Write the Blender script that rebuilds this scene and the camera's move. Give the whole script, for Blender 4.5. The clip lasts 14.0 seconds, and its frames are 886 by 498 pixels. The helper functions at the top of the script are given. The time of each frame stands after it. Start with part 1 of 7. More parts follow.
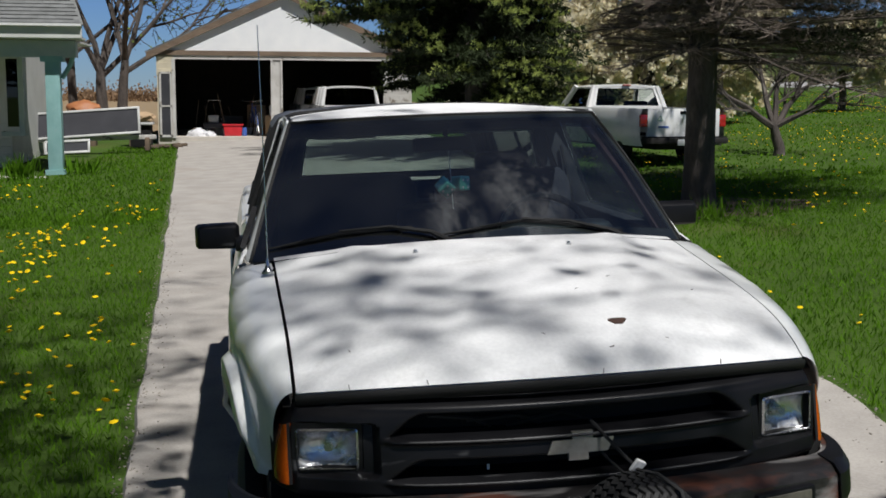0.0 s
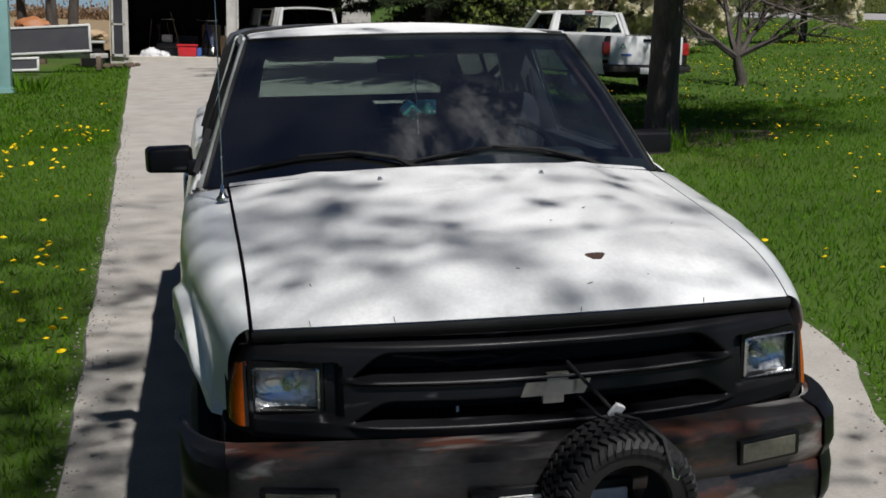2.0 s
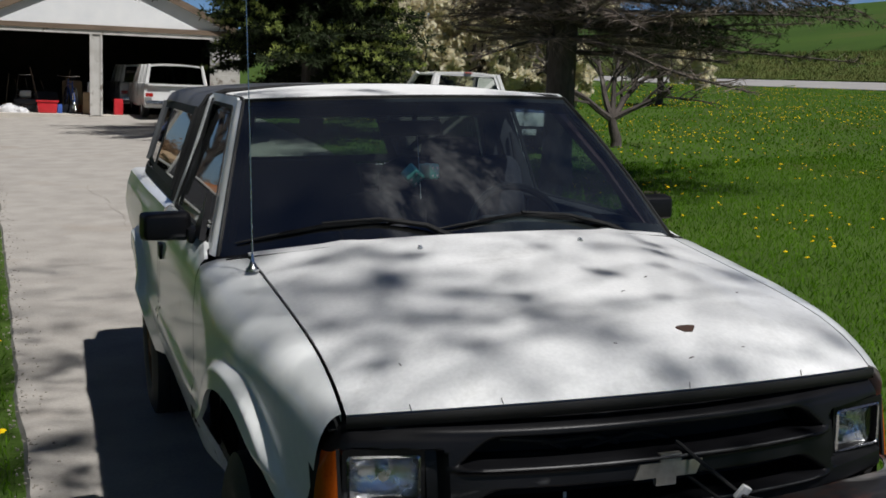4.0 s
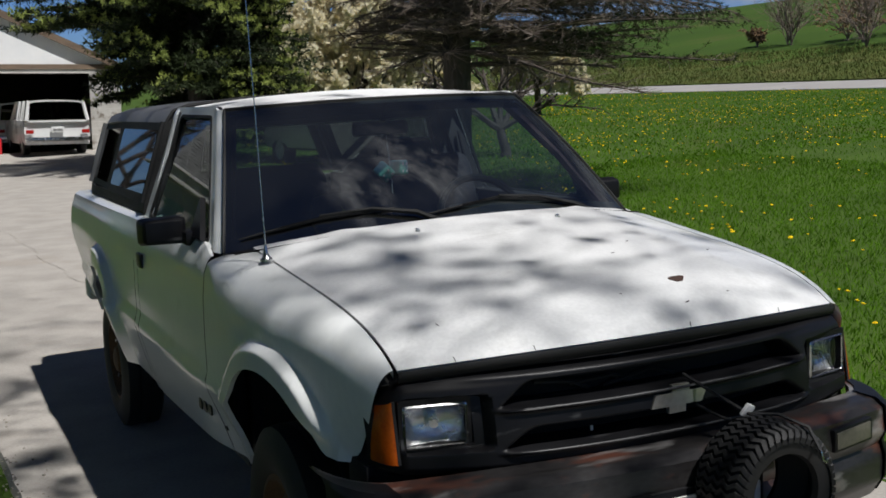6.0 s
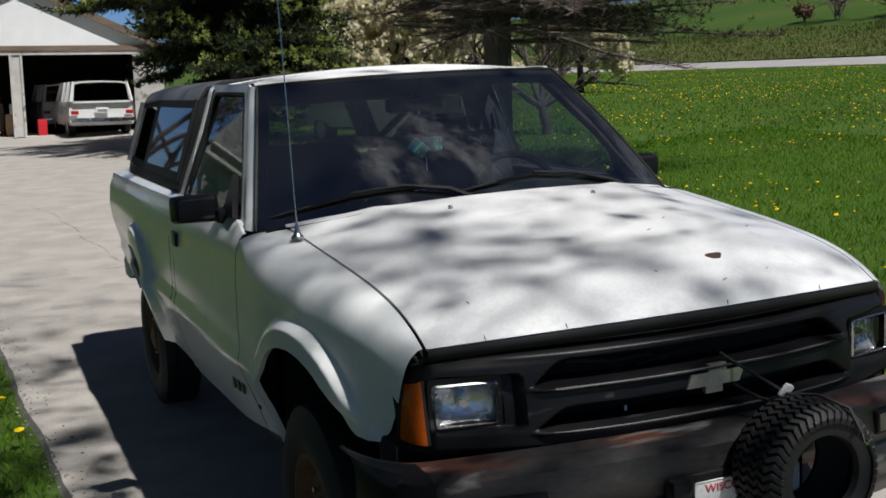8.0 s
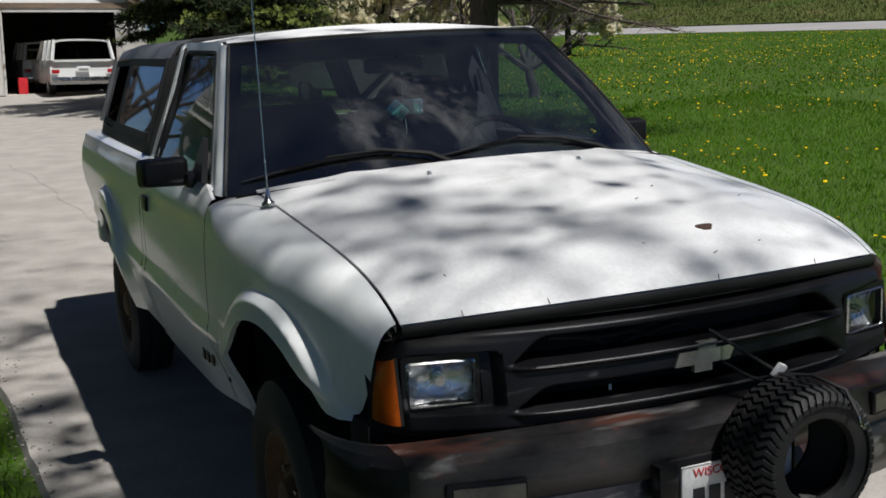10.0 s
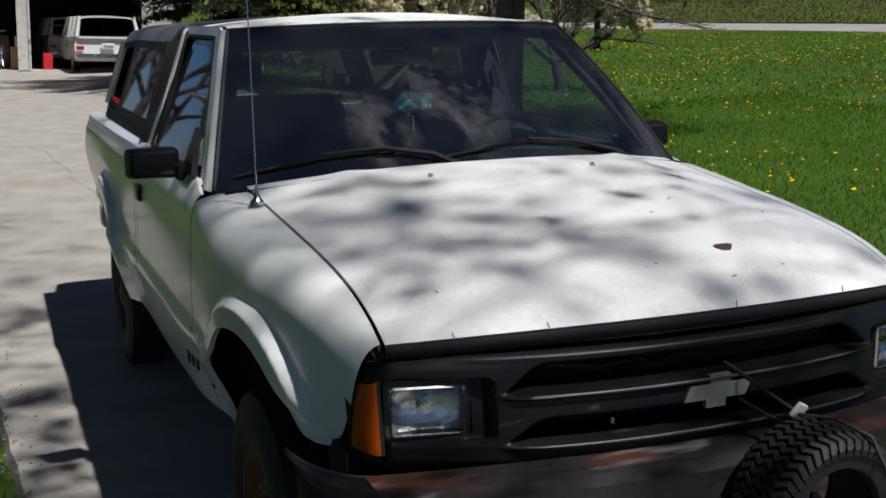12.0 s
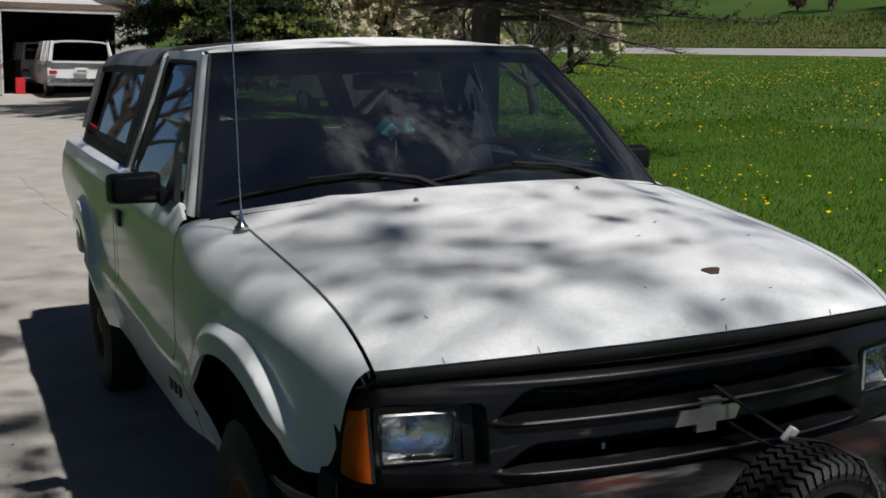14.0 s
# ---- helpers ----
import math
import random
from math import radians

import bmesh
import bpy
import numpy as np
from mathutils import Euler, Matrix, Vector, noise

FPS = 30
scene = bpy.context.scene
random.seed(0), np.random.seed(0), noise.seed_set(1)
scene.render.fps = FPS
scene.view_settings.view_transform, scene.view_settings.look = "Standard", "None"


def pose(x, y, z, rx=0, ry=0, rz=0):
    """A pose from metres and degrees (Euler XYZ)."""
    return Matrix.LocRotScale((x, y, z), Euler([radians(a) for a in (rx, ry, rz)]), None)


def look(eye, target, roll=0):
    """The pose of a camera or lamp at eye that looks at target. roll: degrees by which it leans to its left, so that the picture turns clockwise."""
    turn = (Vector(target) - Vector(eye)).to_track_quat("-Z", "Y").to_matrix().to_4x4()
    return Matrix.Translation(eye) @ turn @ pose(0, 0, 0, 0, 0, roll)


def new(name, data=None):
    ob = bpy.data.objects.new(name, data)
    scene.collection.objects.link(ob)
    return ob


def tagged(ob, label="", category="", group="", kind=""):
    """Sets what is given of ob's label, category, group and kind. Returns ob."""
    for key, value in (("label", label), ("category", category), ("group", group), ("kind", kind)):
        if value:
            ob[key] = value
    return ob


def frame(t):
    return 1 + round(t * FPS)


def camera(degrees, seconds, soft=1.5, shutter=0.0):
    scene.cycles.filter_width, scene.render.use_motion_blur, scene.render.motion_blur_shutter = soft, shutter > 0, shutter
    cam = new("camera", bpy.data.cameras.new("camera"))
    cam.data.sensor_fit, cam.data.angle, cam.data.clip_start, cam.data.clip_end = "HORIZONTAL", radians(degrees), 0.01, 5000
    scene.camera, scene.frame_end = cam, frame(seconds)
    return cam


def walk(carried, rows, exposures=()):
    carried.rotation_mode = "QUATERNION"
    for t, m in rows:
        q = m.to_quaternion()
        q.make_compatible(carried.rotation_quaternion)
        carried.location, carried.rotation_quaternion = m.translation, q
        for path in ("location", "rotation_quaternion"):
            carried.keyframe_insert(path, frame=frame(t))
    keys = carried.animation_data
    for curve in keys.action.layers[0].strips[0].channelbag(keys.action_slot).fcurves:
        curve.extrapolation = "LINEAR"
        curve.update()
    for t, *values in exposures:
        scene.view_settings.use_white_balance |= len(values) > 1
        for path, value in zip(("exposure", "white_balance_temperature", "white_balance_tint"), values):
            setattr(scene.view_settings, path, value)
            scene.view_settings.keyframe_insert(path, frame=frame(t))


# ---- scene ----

# ---- camera and walk ----
cam = camera(41.5, 14.0, soft=1.7)
PATH = [
    (0, (-0.806, -2.916, 1.679), (-0.494, -0.958, 1.419), 0.3),
    (0.5, (-0.803, -2.907, 1.677), (-0.503, -0.947, 1.413), 0.4),
    (1, (-0.796, -2.896, 1.67), (-0.505, -0.939, 1.381), 0.6),
    (1.5, (-0.803, -2.832, 1.667), (-0.473, -0.89, 1.318), 1.0),
    (2, (-0.804, -2.715, 1.657), (-0.42, -0.79, 1.274), 1.4),
    (2.5, (-0.837, -2.616, 1.651), (-0.404, -0.699, 1.281), 1.7),
    (3, (-0.949, -2.529, 1.652), (-0.407, -0.631, 1.328), 1.6),
    (3.5, (-1.114, -2.443, 1.668), (-0.565, -0.552, 1.318), 1.2),
    (3.7, (-1.196, -2.403, 1.662), (-0.613, -0.516, 1.348), 1.8),
    (5.8, (-1.773, -2.577, 1.567), (-0.947, -0.771, 1.331), -0.7),
    (6, (-1.769, -2.589, 1.561), (-0.945, -0.782, 1.322), -0.9),
    (6.5, (-1.747, -2.59, 1.554), (-0.945, -0.771, 1.335), -2.0),
    (7, (-1.725, -2.559, 1.549), (-0.966, -0.728, 1.285), -2.4),
    (7.5, (-1.722, -2.55, 1.547), (-0.948, -0.726, 1.277), -1.8),
    (8, (-1.719, -2.555, 1.548), (-0.965, -0.722, 1.275), -1.3),
    (8.5, (-1.716, -2.543, 1.537), (-0.944, -0.719, 1.258), -1.8),
    (8.7, (-1.711, -2.531, 1.542), (-0.953, -0.707, 1.231), -2.1),
    (10.8, (-1.566, -2.308, 1.541), (-0.811, -0.486, 1.21), 0.9),
    (11, (-1.548, -2.279, 1.568), (-0.805, -0.451, 1.239), 1.4),
    (11.5, (-1.506, -2.239, 1.572), (-0.806, -0.393, 1.251), 0.7),
    (12, (-1.485, -2.221, 1.557), (-0.75, -0.395, 1.201), 1.1),
    (12.5, (-1.499, -2.222, 1.543), (-0.721, -0.418, 1.168), 0.7),
    (13, (-1.511, -2.206, 1.549), (-0.698, -0.414, 1.19), 0.7),
    (13.5, (-1.518, -2.202, 1.555), (-0.724, -0.39, 1.26), 0.9),
    (14, (-1.511, -2.197, 1.557), (-0.733, -0.382, 1.242), 1.1),
]
walk(cam, [(t, look(eye, target, roll)) for t, eye, target, roll in PATH],
     exposures=((0.0, -0.10), (3.0, -0.18), (3.5, -0.26), (6.0, -0.12), (8.5, -0.06), (11.0, -0.06), (12.0, -0.15), (12.5, -0.22), (13.5, -0.22), (14.0, -0.24)))

# ---- world, sun, exposure ----
SUN_TO = Vector((0.36, -0.86, 1.60)).normalized()
world = bpy.data.worlds.new("world")
scene.world = world
world.use_nodes = True
wn, wl = world.node_tree.nodes, world.node_tree.links
sky = wn.new("ShaderNodeTexSky")
sky.sky_type = "NISHITA"
sky.sun_disc = False
sky.sun_elevation = math.asin(SUN_TO.z)
sky.sun_rotation = math.atan2(SUN_TO.x, SUN_TO.y)
sky.altitude, sky.air_density, sky.dust_density, sky.ozone_density = 0, 1.0, 0.0, 1.0
w_co = wn.new("ShaderNodeTexCoord")
w_map = wn.new("ShaderNodeMapping")
w_map.inputs["Scale"].default_value = (1.0, 1.0, 1.5)
w_map.inputs["Location"].default_value = (-0.27, 0.13, 1.7)
w_noise = wn.new("ShaderNodeTexNoise")
w_noise.inputs["Scale"].default_value = 7.0
w_noise.inputs["Detail"].default_value = 8.0
w_noise.inputs["Roughness"].default_value = 0.68
w_noise.inputs["Distortion"].default_value = 0.08
w_ramp = wn.new("ShaderNodeValToRGB")
w_ramp.color_ramp.elements[0].position, w_ramp.color_ramp.elements[1].position = 0.46, 0.70
wl.new(w_co.outputs["Generated"], w_map.inputs["Vector"])
wl.new(w_map.outputs["Vector"], w_noise.inputs["Vector"])
wl.new(w_noise.outputs["Fac"], w_ramp.inputs["Fac"])


def cloud_bank(towards, near, far):
    """Where one bank of fair-weather cloud stands: 1 at its middle, 0 beyond its edge."""
    dot = wn.new("ShaderNodeVectorMath")
    dot.operation = "DOT_PRODUCT"
    dot.inputs[1].default_value = Vector(towards).normalized()
    wl.new(w_co.outputs["Generated"], dot.inputs[0])
    mr = wn.new("ShaderNodeMapRange")
    mr.interpolation_type = "SMOOTHSTEP"
    mr.inputs["From Min"].default_value, mr.inputs["From Max"].default_value = math.cos(radians(far)), math.cos(radians(near))
    wl.new(dot.outputs["Value"], mr.inputs["Value"])
    return mr.outputs["Result"]


banks = [cloud_bank(d, n, f) for d, n, f in (((0.32, 0.29, 0.90), 2, 11), ((0.06, 0.17, 0.98), 1, 8), ((0.75, 0.62, 0.16), 8, 26), ((-0.45, -0.75, 0.35), 6, 24), ((-0.95, 0.1, 0.3), 6, 20))]
cover = banks[0]
for other in banks[1:]:
    add = wn.new("ShaderNodeMath")
    add.operation = "MAXIMUM"
    wl.new(cover, add.inputs[0])
    wl.new(other, add.inputs[1])
    cover = add.outputs[0]
w_cloud = wn.new("ShaderNodeMath")
w_cloud.operation = "MULTIPLY"
wl.new(w_ramp.outputs["Color"], w_cloud.inputs[0])
wl.new(cover, w_cloud.inputs[1])
w_mix = wn.new("ShaderNodeMix")
w_mix.data_type = "RGBA"
w_mix.inputs["B"].default_value = (38.0, 39.0, 41.0, 1)
bg = wn["Background"]
bg.inputs["Strength"].default_value = 0.0110
wl.new(w_cloud.outputs[0], w_mix.inputs["Factor"])
w_tint = wn.new("ShaderNodeMix")
w_tint.data_type, w_tint.blend_type = "RGBA", "MULTIPLY"
w_tint.inputs["Factor"].default_value = 1.0
w_sep = wn.new("ShaderNodeSeparateXYZ")
wl.new(w_co.outputs["Generated"], w_sep.inputs[0])
w_low = wn.new("ShaderNodeMapRange")
w_low.interpolation_type = "SMOOTHSTEP"
w_low.inputs["From Min"].default_value, w_low.inputs["From Max"].default_value = 0.05, 0.50
wl.new(w_sep.outputs["Z"], w_low.inputs["Value"])
w_blue = wn.new("ShaderNodeMix")
w_blue.data_type = "RGBA"
w_blue.inputs["A"].default_value, w_blue.inputs["B"].default_value = (2.3, 3.6, 6.6, 1), (0.76, 1.0, 1.60, 1)
wl.new(w_low.outputs["Result"], w_blue.inputs["Factor"])
wl.new(w_blue.outputs["Result"], w_tint.inputs["B"])
wl.new(sky.outputs["Color"], w_tint.inputs["A"])
wl.new(w_tint.outputs["Result"], w_mix.inputs["A"])
wl.new(w_mix.outputs["Result"], bg.inputs["Color"])

sun = new("sun", bpy.data.lights.new("sun", "SUN"))
sun.data.energy, sun.data.angle, sun.data.color = 5.5, radians(0.85), (0.985, 0.97, 0.955)
sun.matrix_world = look(SUN_TO * 60, (0, 0, 0))


# ---- materials ----
def nodes_of(name):
    m = bpy.data.materials.new(name)
    m.use_nodes = True
    return m, m.node_tree.nodes, m.node_tree.links, m.node_tree.nodes["Principled BSDF"]


def surf(name, col, col2=None, rough=0.6, metal=0.0, scale=8.0, bump=0.15, fine=80.0, wear=None, wear_at=(0.60, 0.68),
         wear_scale=3.0, coat=0.0, spec=0.5, stretch=(1, 1, 1), bump_scale=None, rough_var=0.12, island=0.0, bump_dist=0.01, thin=0.0, scuff=None, scuff_at=(0.66, 0.70), scuff_scale=14.0):
    """A surface with broad and fine variation, relief, and worn spots of their own colour."""
    m, n, l, p = nodes_of(name)
    co = n.new("ShaderNodeTexCoord")
    mp = n.new("ShaderNodeMapping")
    mp.inputs["Scale"].default_value = stretch
    l.new(co.outputs["Object"], mp.inputs["Vector"])
    big = n.new("ShaderNodeTexNoise")
    big.inputs["Scale"].default_value, big.inputs["Detail"].default_value = scale, 5.0
    small = n.new("ShaderNodeTexNoise")
    small.inputs["Scale"].default_value, small.inputs["Detail"].default_value = fine, 3.0
    for t in (big, small):
        l.new(mp.outputs["Vector"], t.inputs["Vector"])
    add = n.new("ShaderNodeMath")
    add.operation = "MULTIPLY_ADD"
    add.inputs[1].default_value = 0.45
    l.new(small.outputs["Fac"], add.inputs[0])
    sc = n.new("ShaderNodeMath")
    sc.operation = "MULTIPLY"
    sc.inputs[1].default_value = 0.62
    l.new(big.outputs["Fac"], sc.inputs[0])
    l.new(sc.outputs[0], add.inputs[2])
    ramp = n.new("ShaderNodeValToRGB")
    col2 = col2 or tuple(c * 0.72 for c in col)
    ramp.color_ramp.elements[0].position, ramp.color_ramp.elements[1].position = 0.36, 0.68
    ramp.color_ramp.elements[0].color, ramp.color_ramp.elements[1].color = (*col2, 1), (*col, 1)
    l.new(add.outputs[0], ramp.inputs["Fac"])
    out = ramp.outputs["Color"]
    if island:
        info = n.new("ShaderNodeNewGeometry")
        ob = n.new("ShaderNodeObjectInfo")
        s = n.new("ShaderNodeMath")
        s.operation = "ADD"
        l.new(info.outputs["Random Per Island"], s.inputs[0])
        l.new(ob.outputs["Random"], s.inputs[1])
        mr = n.new("ShaderNodeMapRange")
        mr.inputs["From Max"].default_value = 2.0
        mr.inputs["To Min"].default_value, mr.inputs["To Max"].default_value = 1 - island, 1 + island
        l.new(s.outputs[0], mr.inputs["Value"])
        hs = n.new("ShaderNodeHueSaturation")
        l.new(mr.outputs["Result"], hs.inputs["Value"])
        l.new(out, hs.inputs["Color"])
        out = hs.outputs["Color"]
    if wear:
        wt = n.new("ShaderNodeTexNoise")
        wt.inputs["Scale"].default_value, wt.inputs["Detail"].default_value = wear_scale, 8.0
        wt.inputs["Roughness"].default_value = 0.65
        l.new(mp.outputs["Vector"], wt.inputs["Vector"])
        wr = n.new("ShaderNodeValToRGB")
        wr.color_ramp.elements[0].position, wr.color_ramp.elements[1].position = wear_at
        l.new(wt.outputs["Fac"], wr.inputs["Fac"])
        mx = n.new("ShaderNodeMix")
        mx.data_type = "RGBA"
        mx.inputs["B"].default_value = (*wear, 1)
        l.new(wr.outputs["Color"], mx.inputs["Factor"])
        l.new(out, mx.inputs["A"])
        out = mx.outputs["Result"]
    if scuff:
        # Scraped streaks where paint or plating shows pale.
        sm = n.new("ShaderNodeMapping")
        sm.inputs["Scale"].default_value = (0.25, 1, 1)
        l.new(co.outputs["Object"], sm.inputs["Vector"])
        st = n.new("ShaderNodeTexNoise")
        st.inputs["Scale"].default_value, st.inputs["Detail"].default_value = scuff_scale, 6.0
        l.new(sm.outputs["Vector"], st.inputs["Vector"])
        sr = n.new("ShaderNodeValToRGB")
        sr.color_ramp.elements[0].position, sr.color_ramp.elements[1].position = scuff_at
        l.new(st.outputs["Fac"], sr.inputs["Fac"])
        sx = n.new("ShaderNodeMix")
        sx.data_type = "RGBA"
        sx.inputs["B"].default_value = (*scuff, 1)
        l.new(sr.outputs["Color"], sx.inputs["Factor"])
        l.new(out, sx.inputs["A"])
        out = sx.outputs["Result"]
    l.new(out, p.inputs["Base Color"])
    rr = n.new("ShaderNodeMapRange")
    rr.inputs["To Min"].default_value, rr.inputs["To Max"].default_value = max(0.02, rough - rough_var), min(1, rough + rough_var)
    l.new(add.outputs[0], rr.inputs["Value"])
    l.new(rr.outputs["Result"], p.inputs["Roughness"])
    p.inputs["Metallic"].default_value = metal
    p.inputs["Coat Weight"].default_value = coat
    p.inputs["Coat Roughness"].default_value = 0.07
    p.inputs["Specular IOR Level"].default_value = spec
    if bump:
        b = n.new("ShaderNodeBump")
        b.inputs["Strength"].default_value, b.inputs["Distance"].default_value = bump, bump_dist
        src = add
        l.new(src.outputs[0], b.inputs["Height"])
        l.new(b.outputs["Normal"], p.inputs["Normal"])
    if thin:
        # Thin leaves and petals let part of the light through.
        tl = n.new("ShaderNodeBsdfTranslucent")
        l.new(out, tl.inputs["Color"])
        ms = n.new("ShaderNodeMixShader")
        ms.inputs["Fac"].default_value = thin
        l.new(p.outputs[0], ms.inputs[1])
        l.new(tl.outputs[0], ms.inputs[2])
        l.new(ms.outputs[0], n["Material Output"].inputs["Surface"])
    return m


def glass(name, tint=(0.75, 0.85, 0.82), rough=0.02, ior=1.62, dust=0.0):
    """A thin pane: clear through, with Fresnel gloss."""
    m, n, l, p = nodes_of(name)
    n.remove(p)
    out = n["Material Output"]
    tr = n.new("ShaderNodeBsdfTransparent")
    tr.inputs["Color"].default_value = (*tint, 1)
    gl = n.new("ShaderNodeBsdfGlossy")
    gl.inputs["Roughness"].default_value = rough
    fr = n.new("ShaderNodeFresnel")
    fr.inputs["IOR"].default_value = ior
    mx = n.new("ShaderNodeMixShader")
    l.new(fr.outputs["Fac"], mx.inputs["Fac"])
    l.new(tr.outputs[0], mx.inputs[1])
    l.new(gl.outputs[0], mx.inputs[2])
    l.new(mx.outputs[0], out.inputs["Surface"])
    if dust:
        # A thin, uneven film of dust on the pane.
        co = n.new("ShaderNodeTexCoord")
        sp = n.new("ShaderNodeTexNoise")
        sp.inputs["Scale"].default_value, sp.inputs["Detail"].default_value = 3.0, 6.0
        l.new(co.outputs["Object"], sp.inputs["Vector"])
        mr = n.new("ShaderNodeMapRange")
        mr.inputs["To Min"].default_value, mr.inputs["To Max"].default_value = dust * 0.4, dust * 1.6
        l.new(sp.outputs["Fac"], mr.inputs["Value"])
        df = n.new("ShaderNodeBsdfDiffuse")
        df.inputs["Color"].default_value = (0.62, 0.64, 0.60, 1)
        film_mix = n.new("ShaderNodeMixShader")
        l.new(mr.outputs["Result"], film_mix.inputs["Fac"])
        l.new(mx.outputs[0], film_mix.inputs[1])
        l.new(df.outputs[0], film_mix.inputs[2])
        l.new(film_mix.outputs[0], out.inputs["Surface"])
    return m


M = {}
M["paint"] = surf("white_paint", (0.80, 0.81, 0.79), (0.73, 0.74, 0.73), 0.34, 0, 2.5, 0.02, 40, wear=(0.50, 0.50, 0.47), wear_at=(0.64, 0.82), wear_scale=5, coat=0.6, rough_var=0.08)
M["hood_paint"] = surf("hood_paint", (0.80, 0.80, 0.79), (0.66, 0.66, 0.655), 0.42, 0, 4.5, 0.03, 90, wear=(0.42, 0.415, 0.40), wear_at=(0.56, 0.86), wear_scale=5, coat=0.25, rough_var=0.1)
M["roof_paint"] = surf("chalky_paint", (0.80, 0.80, 0.79), (0.72, 0.72, 0.71), 0.6, 0, 3.5, 0.02, 60, wear=(0.52, 0.52, 0.50), wear_at=(0.62, 0.85), wear_scale=5, spec=0.15)
M["plastic"] = surf("black_plastic", (0.008, 0.008, 0.009), (0.004, 0.004, 0.005), 0.40, 0, 9, 0.08, 220, wear=(0.024, 0.024, 0.024), wear_at=(0.60, 0.85), wear_scale=5, stretch=(0.6, 1, 2.0), spec=0.24, bump_dist=0.002, scuff=(0.055, 0.055, 0.056), scuff_at=(0.66, 0.74), scuff_scale=16.0)
# Greyer plastic for worn ridges, with their sheen put into the colour.
M["worn_plastic"] = surf("worn_plastic", (0.060, 0.060, 0.061), (0.026, 0.026, 0.027), 0.42, 0, 9, 0.05, 220, wear=(0.12, 0.12, 0.12), wear_at=(0.58, 0.75), wear_scale=12, spec=0.35, bump_dist=0.002)
M["rubber"] = surf("tyre_rubber", (0.0065, 0.0065, 0.0065), (0.003, 0.003, 0.003), 0.66, 0, 12, 0.2, 160, wear=(0.022, 0.020, 0.017), wear_at=(0.62, 0.8), bump_dist=0.003)
M["seal"] = surf("rubber_seal", (0.006, 0.006, 0.006), None, 0.7, 0, 20, 0.05, 100, bump_dist=0.002)
# Near-black that puts deep shade into the colour of gaps and hollows.
M["dark"] = surf("shade_black", (0.003, 0.003, 0.003), None, 0.9, 0, 10, 0.1, 60)
M["chassis"] = surf("chassis_dirt", (0.014, 0.012, 0.010), (0.006, 0.005, 0.005), 0.85, 0, 10, 0.3, 60)
M["rust_bumper"] = surf("rusted_chrome", (0.034, 0.032, 0.032), (0.012, 0.011, 0.011), 0.36, 0.2, 9, 0.2, 70, wear=(0.105, 0.040, 0.026), wear_at=(0.52, 0.62), wear_scale=4.6, stretch=(0.6, 1, 1.6), bump_dist=0.003, scuff=(0.30, 0.29, 0.28), scuff_at=(0.58, 0.68), scuff_scale=8.0)
M["chrome"] = surf("dull_chrome", (0.62, 0.60, 0.54), (0.45, 0.42, 0.36), 0.32, 0.7, 12, 0.05, 90, bump_dist=0.002)
M["steel"] = surf("bright_steel", (0.6, 0.6, 0.6), (0.4, 0.4, 0.4), 0.25, 1.0, 12, 0.02, 90)
M["amber"] = surf("amber_lens", (0.52, 0.095, 0.005), (0.36, 0.055, 0.003), 0.18, 0, 20, 0.3, 120, coat=0.6, bump_dist=0.003)
M["red_lens"] = surf("red_lens", (0.42, 0.02, 0.015), (0.25, 0.01, 0.01), 0.2, 0, 20, 0.2, 120, coat=0.5)
M["reflector"] = surf("lamp_reflector", (0.85, 0.85, 0.85), (0.60, 0.60, 0.60), 0.24, 0.9, 25, 0.6, 60, bump_dist=0.01)
M["cloudy"] = surf("clouded_lens", (0.12, 0.112, 0.09), (0.06, 0.056, 0.046), 0.35, 0, 14, 0.2, 90, bump_dist=0.003)
M["glass"] = glass("window_glass", (0.80, 0.84, 0.80))
M["side_glass"] = glass("side_window_glass", (0.66, 0.74, 0.70), 0.02, 1.55, 0.02)
M["ws_glass"] = glass("windshield_glass", (0.74, 0.88, 0.92), 0.012, 3.6, 0.011)
M["band_glass"] = glass("shade_band_glass", (0.16, 0.22, 0.42), 0.02, 1.45)
M["lens"] = glass("lamp_lens", (0.92, 0.94, 0.95), 0.05)
M["tint"] = glass("tinted_glass", (0.03, 0.035, 0.035), 0.02, 1.6)
M["cloth"] = surf("seat_cloth", (0.010, 0.012, 0.019), (0.006, 0.007, 0.011), 0.9, 0, 12, 0.3, 150, bump_dist=0.003)
M["dash"] = surf("dashboard", (0.022, 0.024, 0.027), (0.014, 0.015, 0.017), 0.65, 0, 12, 0.15, 150, bump_dist=0.002)
M["red_trim"] = surf("red_trim", (0.085, 0.028, 0.030), (0.05, 0.018, 0.02), 0.7, 0, 12, 0.1, 100)
M["teal_plush"] = surf("teal_plush", (0.16, 0.52, 0.43), (0.10, 0.40, 0.33), 0.95, 0, 30, 0.6, 200)
M["white_plain"] = surf("white_plain", (0.78, 0.78, 0.76), None, 0.5, 0, 10, 0.05, 80)
M["red_print"] = surf("red_print", (0.55, 0.03, 0.04), None, 0.5, 0, 10, 0.02, 80)
M["shell_grey"] = surf("topper_grey", (0.11, 0.115, 0.12), (0.07, 0.072, 0.075), 0.5, 0, 6, 0.08, 90, wear=(0.2, 0.2, 0.2), wear_at=(0.6, 0.8), bump_dist=0.003)
M["rim_rust"] = surf("rusty_rim", (0.16, 0.085, 0.035), (0.06, 0.035, 0.02), 0.7, 0.3, 12, 0.3, 80)
